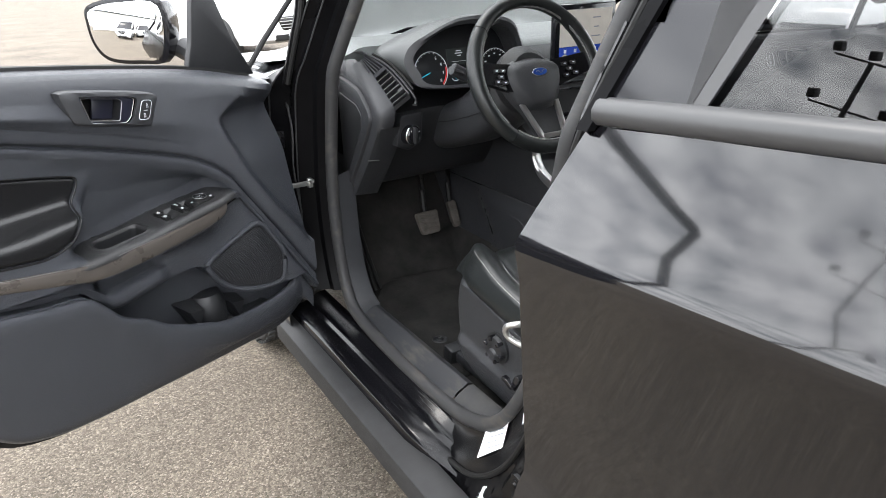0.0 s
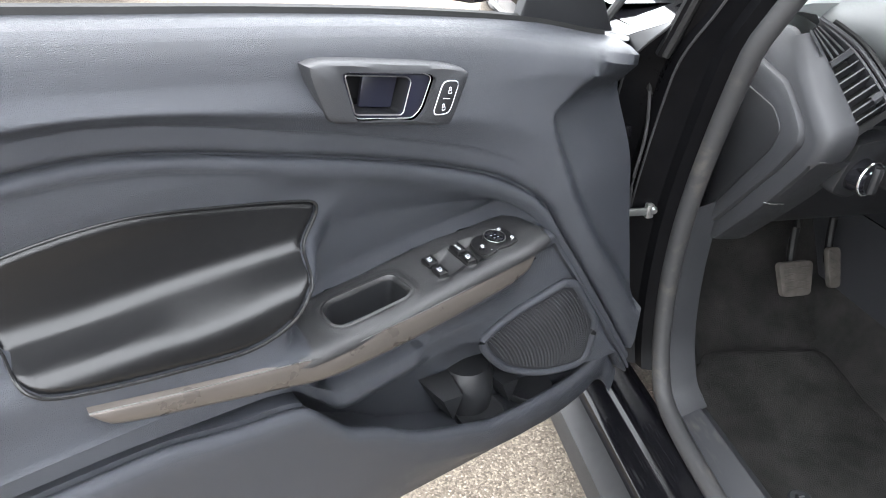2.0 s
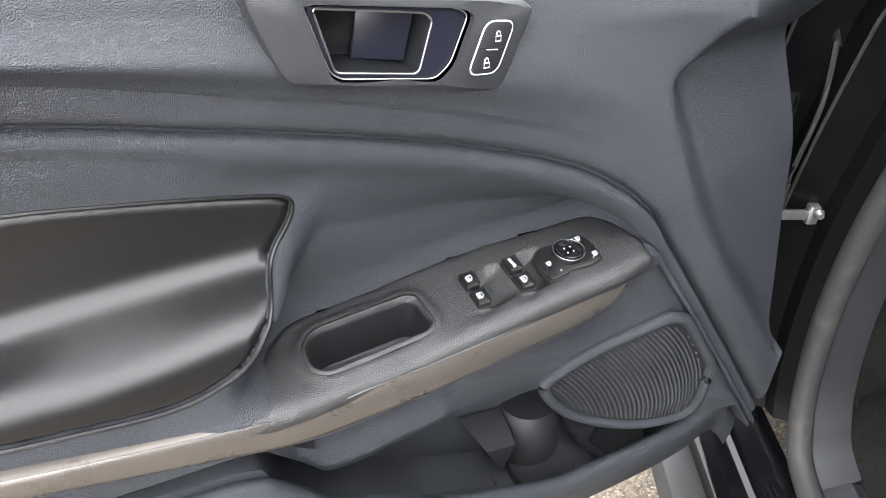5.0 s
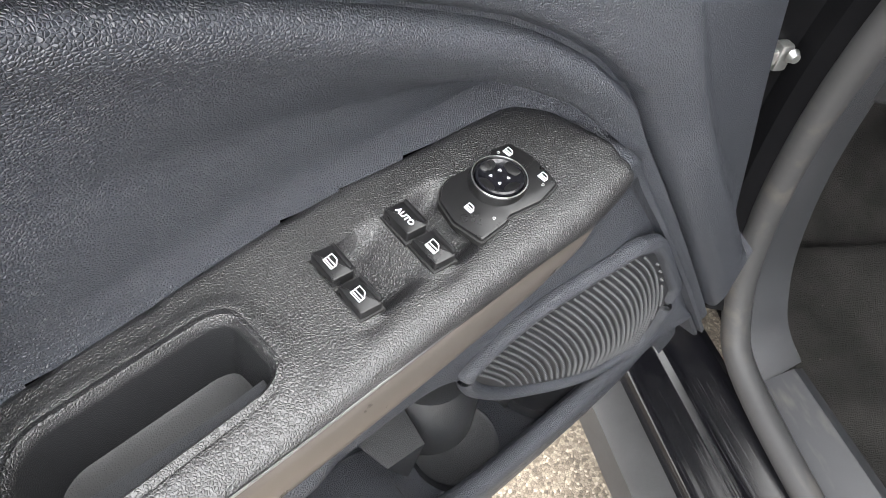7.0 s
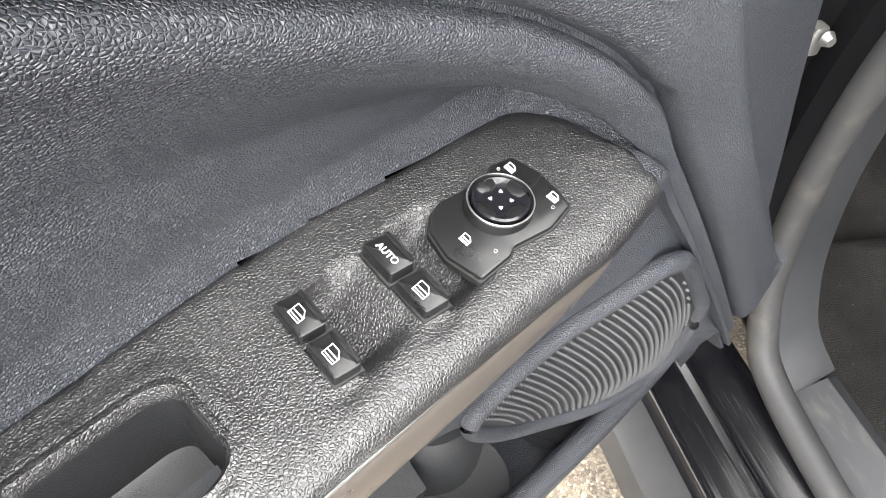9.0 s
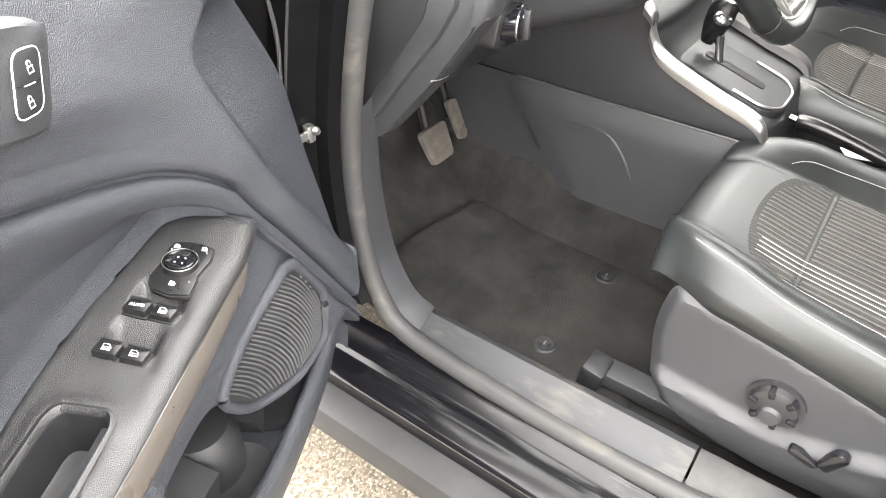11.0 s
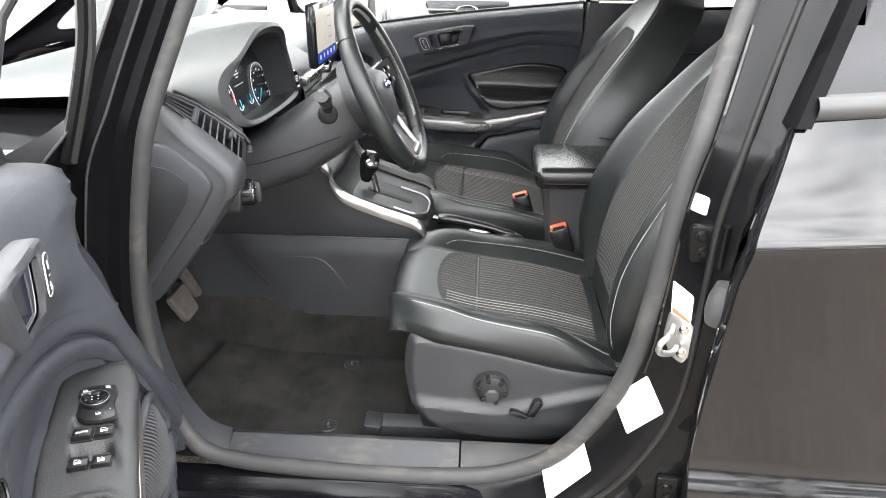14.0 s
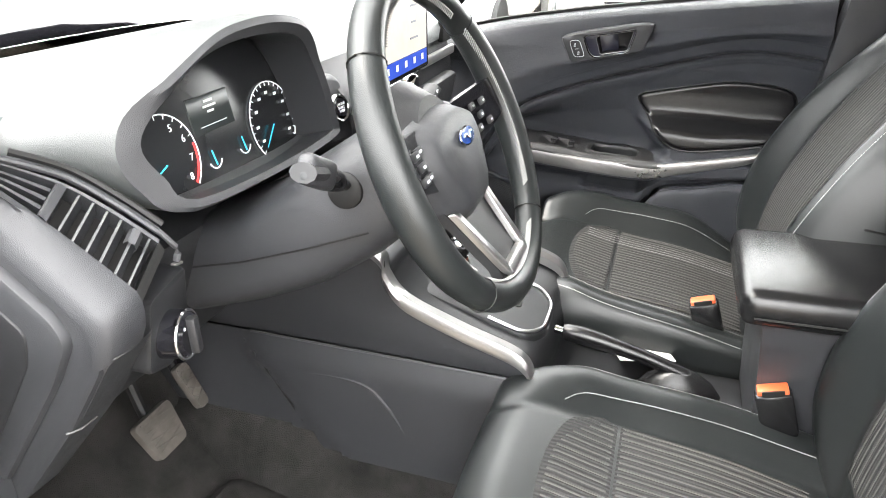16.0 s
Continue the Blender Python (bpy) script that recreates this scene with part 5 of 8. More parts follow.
for w, x, z in ((0.03, 0.70, 1.17), (0.02, 0.70, 1.145), (0.034, 0.70, 1.12)):
    part("page_line", box((x, 0.7553, z), (w, 0.0008, 0.003), 0), M_PRINT, screen, smooth=False)
stack = thing("centre_stack", (MID, 0.8, 0.9), "dark centre stack with vents, radio and climate knobs", "centre stack")
part("stack_body", loft([[(x, y, z) for x in (0.535, 0.55, MID, 0.71, 0.725)] for y, z in ((0.88, 1.10), (0.815, 1.065), (0.795, 1.04), (0.785, 0.96), (0.775, 0.88), (0.76, 0.83), (0.80, 0.78))]), M_DARK, stack)
for sgn in (-1, 1):
    part("radio_bar", box((MID + sgn * 0.05, 0.79, 1.035), (0.085, 0.02, 0.018), 0.004, m=pose(0, 0, 0, 10)), M_SILVER, stack)
    for j in range(3):
        part("stack_vent_slat", box((MID + sgn * 0.048, 0.782, 1.01 - 0.018 * j), (0.08, 0.02, 0.004), 0.001, m=pose(0, 0, 0, -25)), M_PLASTIC, stack)
    kn = part("climate_knob", lathe([(0.0, 0.02), (0.016, 0.02), (0.019, 0.016), (0.020, 0.0)], 24, pose(MID + sgn * 0.06, 0.782, 0.90, 96)), M_GLOSS, stack)
    part("knob_ring", moved(tube([(0.0195 * math.cos(a), 0.0195 * math.sin(a), 0.012) for a in [2 * math.pi * k / 30 for k in range(30)]], 0.0016, 6, closed=True), pose(MID + sgn * 0.06, 0.782, 0.90, 96)), M_SILVER, kn)
for j in range(4):
    part("climate_button", box((MID - 0.027 + 0.018 * j, 0.777, 0.90), (0.015, 0.006, 0.012), 0.002, m=pose(0, 0, 0, 6)), M_GLOSS, stack)
part("volume_knob", lathe([(0.0, 0.02), (0.014, 0.02), (0.017, 0.016), (0.018, 0.0)], 24, pose(0.745, 0.79, 1.035, 96)), M_CHROME, stack)
part("passenger_trim_band", box((0.98, 0.852, 1.02), (0.46, 0.012, 0.022), 0.005), M_SILVER, dash, "satin silver dash band")
part("glovebox", box((0.98, 0.862, 0.90), (0.42, 0.03, 0.15), 0.01, m=pose(0, 0, 0, 12)), M_DARK, dash)
part("passenger_vent", box((1.19, 0.86, 1.065), (0.10, 0.02, 0.05), 0.01), M_BLACKRUB, dash)

# ---- pedals and mat ----
for name, x, y, z, w, h, lab in (("brake_pedal", 0.310, 1.080, 0.532, 0.085, 0.075, "worn brown-grey rubber brake pedal"), ("accelerator_pedal", 0.435, 1.118, 0.525, 0.034, 0.092, "narrow worn accelerator pedal")):
    pd = thing(name, (x, y, z), lab, "pedal")
    pad_ob = part("pedal_pad", slab([(p.x, p.y) for p in rounded([(-w / 2, h / 2), (w / 2, h / 2), (w * 0.40, -h / 2), (-w * 0.40, -h / 2)], 0.012, 4)], lambda u, v, hh: Vector((x + u, y + 0.45 * v - hh * 0.9, z + 0.89 * v + hh * 0.45)), 0.014, 0.004), M_PEDAL, pd)
    for i in range(4):
        for sgn in (-1, 1):
            t = -0.75 + 0.5 * i
            part("pad_rib", tube([Vector((x + sgn * w * 0.36 * -1, y + 0.45 * (t * h * 0.42) - 0.0135, z + 0.89 * (t * h * 0.42) + 0.006)), Vector((x + sgn * w * 0.36, y + 0.45 * ((t + 0.35) * h * 0.40) - 0.0135, z + 0.89 * ((t + 0.35) * h * 0.40) + 0.006))], 0.0015, 4), M_PEDAL, pad_ob)
    part("pedal_arm", tube(curve([(x + 0.005, y + 0.02, z), (x + 0.012, y + 0.05, z + 0.10), (x + 0.015, y + 0.04, z + 0.28)], 4), 0.009, 8), M_BLACKRUB, pd)
rest = thing("foot_rest", (0.06, 1.12, 0.4), "ribbed black foot rest beside the sill", "foot rest")
for k in range(4):
    part("rest_rib", tube([(0.045 + 0.016 * k, 1.02, 0.375), (0.045 + 0.016 * k, 1.10, 0.47), (0.045 + 0.016 * k, 1.16, 0.56)], 0.006, 6), M_BLACKRUB, rest)
mat = thing("floor_mat", (0.22, 0.75, 0.35), "dusty black carpet floor mat with two round fasteners", "floor mat")
MATO = rounded([(0.035, 0.50), (0.38, 0.52), (0.40, 0.80), (0.40, 1.02), (0.12, 1.05), (0.06, 0.98), (0.035, 0.80)], 0.04, 5)


def mat_z(u, v):
    return 0.346 + 0.30 * max(0, v - 0.93)


part("mat_carpet", cover([(p.x, p.y) for p in MATO], lambda u, v, d: (u, v, mat_z(u, v) + 0.008 * sm(0, 0.01, d) + 0.002 * noise.noise((u * 14, v * 14, 0))), 0.016, lambda u, v: (u, v, mat_z(u, v) - 0.004)), M_CARPET, mat, "dusty black pile")
for x, y in ((0.101, 0.680), (0.339, 0.671)):
    fs = part("mat_fastener", lathe([(0.0, 0.006), (0.008, 0.006), (0.010, 0.002), (0.018, 0.003), (0.021, 0.001), (0.022, -0.004)], 28, pose(x, y, 0.354)), M_DARK, mat, "round black mat fastener")
    part("fastener_slot", box((x, y, 0.3605), (0.010, 0.003, 0.001), 0), M_STEEL, fs)
crumbs = []
for k in range(26):
    u, v = random.uniform(0.06, 0.38), random.uniform(0.52, 1.0)
    r = random.uniform(0.0004, 0.0009)
    crumbs.append(box((u, v, mat_z(u, v) + 0.0088), (r * 2, r * 1.6, r), 0))
solo("mat_crumbs", join(*crumbs), M_PEDAL, "tiny pale crumbs scattered on the floor mat", "crumbs", "stuff")

# ---- centre console ----
console = thing("centre_console", (MID, 0.5, 0.35), "dark grey plastic centre console with silver edge trim", "centre console")
CT = [(1.34, 0.97), (1.08, 0.95), (0.86, 0.92), (0.735, 0.850), (0.722, 0.812), (0.690, 0.772), (0.60, 0.735), (0.51, 0.703), (0.485, 0.66), (0.470, 0.61), (0.40, 0.585), (0.10, 0.575), (-0.30, 0.575)]
ctc = curve([(0, a, b) for a, b in CT], 10)
LO_Z = 0.658


def console_side(sgn, lo):
    rows = []
    for p in ctc:
        top = p.z
        if lo:
            zs = [0.34, 0.40, 0.46, 0.52, 0.56, 0.58, 0.595, 0.61, 0.63, min(LO_Z, top)]
            row = [(0.440 + 0.02 * sm(0.34, 0.6, z) - 0.013 * sm(0.010, -0.010, p.y - 0.996 + 0.763 * (0.635 - z)) * sm(0.650, 0.622, z), p.y, min(z, top)) for z in zs]
        else:
            row = [(0.468, p.y, min(LO_Z - 0.002, top)), (0.463, p.y, min(LO_Z + 0.006, top)), (0.462, p.y, (LO_Z + top) / 2 if top > LO_Z else top), (0.462, p.y, top)]
        rows.append([(x if sgn < 0 else 2 * MID - x, y, z) for x, y, z in row])
    return loft(rows)


for sgn in (-1, 1):
    part("lower_side", console_side(sgn, True), M_PLASTIC, console, "moulded lower side panel")
    part("upper_side", console_side(sgn, False), M_PLASTIC, console)
    xs = 0.458 if sgn < 0 else 2 * MID - 0.458
    path = [p for p in ctc if 0.47 < p.y < 0.745]
    part("silver_trim", loft([[(xs - sgn * -1 * 0.004 * 0 + sgn * 0.006, p.y, p.z - 0.018), (xs + sgn * 0.007, p.y, p.z - 0.006), (xs + sgn * 0.002, p.y, p.z + 0.004), (xs - sgn * 0.012, p.y, p.z + 0.006), (xs - sgn * 0.022, p.y, p.z - 0.002), (xs - sgn * 0.022, p.y, p.z - 0.018)] for p in path], close_u=True, cap=True), M_SILVER, console, "satin silver edge trim")
part("console_top", loft([[(x, p.y, p.z - 0.022 + (0.0 if abs(x - MID) > 0.1 else -0.01)) for x in (0.464, 0.50, MID, 0.76, 0.796)] for p in ctc]), M_DARK, console)
part("seam", tube([(0.4575, 0.996, 0.640), (0.452, 0.94, 0.565), (0.446, 0.89, 0.496)], 0.002, 6), M_BLACKRUB, console)
part("console_ridge", tube(curve([(0.4535, 0.90, 0.598), (0.4530, 0.83, 0.606), (0.4520, 0.765, 0.600), (0.4505, 0.725, 0.565), (0.4480, 0.685, 0.505), (0.4460, 0.655, 0.468)], 5), [0.003] + [0.0065] * 24 + [0.002], 8, flat=0.7), M_PLASTIC, console)
part("pale_line", tube([(0.459, y, LO_Z + 0.001) for y in (0.98, 0.8, 0.6, 0.50)], 0.0022, 6), M_SATIN, console)
shift = thing("gear_shifter", (0.617, 0.6, 0.68), "automatic gear shifter with a black and chrome knob", "gear shifter")
part("gate_plate", slab([(p.x, p.y) for p in rounded([(0.535, 0.69), (0.70, 0.69), (0.70, 0.515), (0.66, 0.49), (0.575, 0.49), (0.535, 0.515)], 0.02, 4)], lambda u, v, h: Vector((u, v, 0.668 + 0.32 * (v - 0.49) + h)), 0.014, 0.004), M_DARK, shift)
part("gate_slot", slab([(p.x, p.y) for p in rounded([(0.605, 0.66), (0.63, 0.66), (0.63, 0.54), (0.605, 0.54)], 0.008, 4)], lambda u, v, h: Vector((u, v, 0.681 + 0.32 * (v - 0.49) + h)), 0.003, 0.001), M_BLACKRUB, shift)
part("plate_rim", tube([(p.x, p.y, 0.684 + 0.32 * (p.y - 0.49)) for p in rounded([(0.54, 0.60), (0.54, 0.52), (0.575, 0.494), (0.66, 0.494), (0.695, 0.52), (0.695, 0.60)], 0.02, 4)[4:-4]], 0.003, 6), M_SILVER, shift)
part("shaft", tube([(0.617, 0.628, 0.70), (0.617, 0.638, 0.745), (0.617, 0.645, 0.775)], [0.010, 0.008, 0.009], 12), M_CHROME, shift, "chrome shaft")
kn = part("knob", moved(lathe([(0.0, 0.042), (0.012, 0.040), (0.021, 0.028), (0.023, 0.012), (0.020, -0.012), (0.014, -0.035), (0.010, -0.045)], 24), pose(0.617, 0.655, 0.800, 14) @ Matrix.Diagonal((0.85, 1.15, 1, 1))), M_VINYL, shift, "black leather knob")
part("knob_badge", moved(lathe([(0.0, 0.004), (0.010, 0.003), (0.013, 0.0), (0.014, -0.006)], 24), pose(0.600, 0.642, 0.812, 30, -60, 0) @ Matrix.Diagonal((1, 1.3, 1, 1))), M_CHROME, kn)
hb = thing("parking_brake", (0.64, 0.35, 0.58), "black parking brake lever with a silver button", "parking brake")
part("lever_grip", tube(curve([(0.648, 0.470, 0.640), (0.645, 0.42, 0.637), (0.64, 0.33, 0.620), (0.635, 0.26, 0.60)], 4), [0.013, 0.0155, 0.016, 0.016, 0.0155, 0.015, 0.014, 0.013, 0.012, 0.012, 0.012, 0.012, 0.012], 12), M_VINYL, hb)
part("release_button", tube([(0.648, 0.470, 0.640), (0.649, 0.485, 0.642)], 0.007, 12), M_CHROME, hb)
part("gaiter", lathe([(0.05, 0.0), (0.04, 0.018), (0.028, 0.03), (0.016, 0.04)], 16, pose(0.635, 0.27, 0.568) @ Matrix.Diagonal((0.8, 1.4, 1, 1))), M_VINYL, hb)
solo("folded_paper", moved(box((0, 0, 0), (0.05, 0.10, 0.003), 0.001), pose(0.70, 0.33, 0.585, 3, 8, 20)), M_LABEL, "folded white paper tucked beside the parking brake", "paper")
armbox = thing("armrest_box", (MID, 0.05, 0.6), "black vinyl centre armrest box", "armrest")
part("lid", moved(box((0, 0, 0), (0.245, 0.36, 0.056), 0.022, 4), pose(MID, 0.04, 0.811, -1)), M_VINYL, armbox, "padded black vinyl lid")
part("lid_seam", tube([(0.506, 0.20, 0.800), (0.506, -0.12, 0.806)], 0.0016, 5), M_BLACKRUB, armbox)
part("box_body", loft([[(MID - w, y1, z), (MID + w, y1, z), (MID + w, y0, z), (MID - w, y0, z)] for z, w, y1, y0 in ((0.56, 0.095, 0.165, -0.12), (0.70, 0.098, 0.175, -0.12), (0.788, 0.105, 0.185, -0.12))], close_u=True, cap=True), M_PLASTIC, armbox)
# ---- front door, open: x runs from the hinge to the free edge, y to the cabin side, z up ----
DOOR = Matrix(((-0.891, 0.454, 0, -0.206), (-0.454, -0.891, 0, 0.863), (0, 0, 1, 0), (0, 0, 0, 1)))
door = thing("front_door", None, "open black front door with grey moulded plastic trim", "car door", m=DOOR)
TOP = [(-0.04, 1.072), (0.0, 1.080), (0.12, 1.108), (0.3, 1.135), (0.5, 1.158), (0.65, 1.172), (0.90, 1.195)]
CREASE = [(-0.04, 0.56), (0.03, 0.672), (0.097, 0.780), (0.125, 0.826), (0.17, 0.891), (0.204, 0.918), (0.245, 0.938), (0.332, 0.967), (0.444, 1.0), (0.543, 1.025), (0.63, 1.046), (0.709, 1.057), (0.786, 1.054), (0.88, 1.04)]
ARM_LO = [(-0.04, 0.53), (0.03, 0.65), (0.08, 0.742), (0.12, 0.800), (0.15, 0.834), (0.17, 0.838), (0.199, 0.8325), (0.284, 0.820), (0.377, 0.8117), (0.449, 0.8086), (0.511, 0.8053), (0.570, 0.8158), (0.672, 0.8356), (0.764, 0.856), (0.88, 0.878)]
STRIP_H = [(0.10, 0.006), (0.19, 0.014), (0.226, 0.033), (0.343, 0.0365), (0.448, 0.0376), (0.53, 0.034), (0.5785, 0.0325), (0.677, 0.0255), (0.749, 0.020), (0.86, 0.018)]
OPEN_TOP = [(-0.04, 0.575), (0.05, 0.572), (0.09, 0.575), (0.13, 0.585), (0.18, 0.605), (0.217, 0.64), (0.252, 0.672), (0.285, 0.697), (0.335, 0.702), (0.416, 0.694), (0.50, 0.69), (0.53, 0.722), (0.56, 0.752), (0.63, 0.765), (0.75, 0.79), (0.88, 0.80)]
LOWER = [(-0.04, 0.60), (0.015, 0.570), (0.047, 0.552), (0.118, 0.543), (0.245, 0.550), (0.327, 0.58), (0.402, 0.615), (0.451, 0.652), (0.503, 0.683), (0.53, 0.716), (0.56, 0.748), (0.63, 0.761), (0.75, 0.786), (0.88, 0.796)]
BOTTOM = [(-0.04, 0.47), (0.05, 0.43), (0.2, 0.435), (0.43, 0.455), (0.62, 0.475), (0.72, 0.505), (0.77, 0.545), (0.825, 0.62), (0.86, 0.72), (0.88, 0.80)]
SWELL = [(-0.04, 0.095), (0.0, 0.088), (0.05, 0.078), (0.097, 0.066), (0.125, 0.056), (0.17, 0.044), (0.204, 0.031), (0.245, 0.019), (0.332, 0.003), (0.38, 0.0), (0.9, 0.0)]
UNDER = [(-0.04, 0.012), (0.03, 0.001), (0.07, -0.010), (0.13, -0.020), (0.2, -0.040), (0.26, -0.045), (0.9, -0.045)]
FOLD = [(0.60, -0.06), (0.7431, 0.0356), (0.8037, 0.0788), (0.8746, 0.1213), (0.9294, 0.1434), (0.9907, 0.1616), (1.0096, 0.1576), (1.0223, 0.138), (1.0429, 0.1067), (1.0605, 0.0543), (1.0771, 0.0134), (1.09, -0.03)]


def swell(s, z):
    return interp(SWELL, s) * (0.45 + 0.55 * sm(1.06, 0.88, z)) * sm(1.10, 1.06, z)


def fold(s, z):
    """The front end of the trim turns back towards the hinge."""
    c = interp(FOLD, z) - s
    if c <= 0 or z < 0.66:
        return 0.0
    return (-0.02 * sm(0, 0.035, c) - 0.30 * c) * sm(1.074, 1.005, z)


def arm_ref(s):
    return 0.8425 - 0.13 * (min(s, 0.42) - 0.24)


ARM_COS, ARM_SIN = 0.9945, 0.1045


def arm(s, b, h=0.0):
    """A point on the armrest's nearly level top: b inwards, away from the cabin, h out of it."""
    return Vector((s, -0.062 - ARM_COS * b + ARM_SIN * h, arm_ref(s) + ARM_SIN * b + ARM_COS * h))


def arm_bh(s, d, z):
    """The way in and the height over the armrest's top of a place on the door."""
    x, y = d + 0.062, z - arm_ref(s)
    return -ARM_COS * x + ARM_SIN * y, ARM_SIN * x + ARM_COS * y


ARM = [(0.5705, -0.038), (0.546, -0.002), (0.5235, 0.030), (0.505, 0.046), (0.477, 0.051), (0.41, 0.0565), (0.345, 0.0565), (0.300, 0.0545), (0.265, 0.048), (0.2417, 0.045), (0.2025, 0.0403), (0.189, 0.036), (0.175, 0.0185), (0.167, -0.015), (0.1625, -0.036), (0.166, -0.044), (0.18, -0.047), (0.208, -0.050), (0.245, -0.0475), (0.30, -0.0455), (0.355, -0.0445), (0.41, -0.0445), (0.466, -0.0455), (0.523, -0.048), (0.560, -0.046)]
SEAM_B = [(0.16, 0.0), (0.175, 0.0185), (0.189, 0.036), (0.2025, 0.0403), (0.265, 0.048), (0.345, 0.0565), (0.41, 0.0565), (0.477, 0.051), (0.55, 0.046), (0.9, 0.046)]
POCKET = [(0.498, 0.014), (0.484, 0.028), (0.400, 0.031), (0.3885, 0.026), (0.3855, -0.0105), (0.3945, -0.017), (0.486, -0.021), (0.498, -0.012)]
PAD = [(0.826, 0.945), (0.815, 0.978), (0.772, 0.993), (0.684, 0.998), (0.594, 0.983), (0.510, 0.965), (0.486, 0.957), (0.483, 0.946), (0.492, 0.930), (0.508, 0.912), (0.530, 0.886), (0.552, 0.862), (0.586, 0.848), (0.620, 0.846), (0.670, 0.853), (0.735, 0.864), (0.783, 0.876), (0.801, 0.888), (0.808, 0.900), (0.815, 0.915)]
pad_o = curve([(s, z, 0) for s, z in PAD], 5, True)
pad_a = np.array([(p.x, p.y) for p in pad_o])
arm_o = [(p.x, p.y) for p in rounded(ARM, 0.006, 3)]
arm_a = np.array(arm_o)


def near(poly, x, y):
    """The nearest point of a closed line, and the way to it."""
    a, b = poly, np.roll(poly, -1, axis=0)
    ab = b - a
    t = np.clip((((x, y) - a) * ab).sum(1) / np.maximum((ab * ab).sum(1), 1e-12), 0, 1)
    q = a + ab * t[:, None]
    r = np.hypot(q[:, 0] - x, q[:, 1] - y)
    k = int(r.argmin())
    return float(q[k, 0]), float(q[k, 1]), float(r[k])


def pad_d(u, v):
    """The elbow pad: a wall, a hollow turning into a shelf, and a round front edge."""
    h2 = interp([(0.5, 0.890), (0.56, 0.889), (0.61, 0.885), (0.66, 0.884), (0.705, 0.888), (0.75, 0.890), (0.80, 0.892)], u)
    r1 = interp([(0.5, 0.914), (0.557, 0.914), (0.65, 0.912), (0.695, 0.910), (0.739, 0.908), (0.80, 0.909)], u)
    return interp([(0.79, -0.018), (h2 - 0.050, -0.029), (h2 - 0.022, -0.0305), (h2 - 0.008, -0.0325), (h2 + 0.002, -0.0385), (h2 + 0.008, -0.050), (r1 - 0.006, -0.081), (r1, -0.0905), (r1 + 0.010, -0.0965), (r1 + 0.03, -0.0985), (r1 + 0.06, -0.0985), (1.02, -0.090)], v)


def resample(pts, n):
    """n points at even steps along a line of (z, d)."""
    P = np.array(pts)
    c = np.concatenate([[0], np.cumsum(np.hypot(*(P[1:] - P[:-1]).T))])
    t = np.linspace(0, c[-1], n)
    return list(zip(np.interp(t, c, P[:, 0]), np.interp(t, c, P[:, 1])))


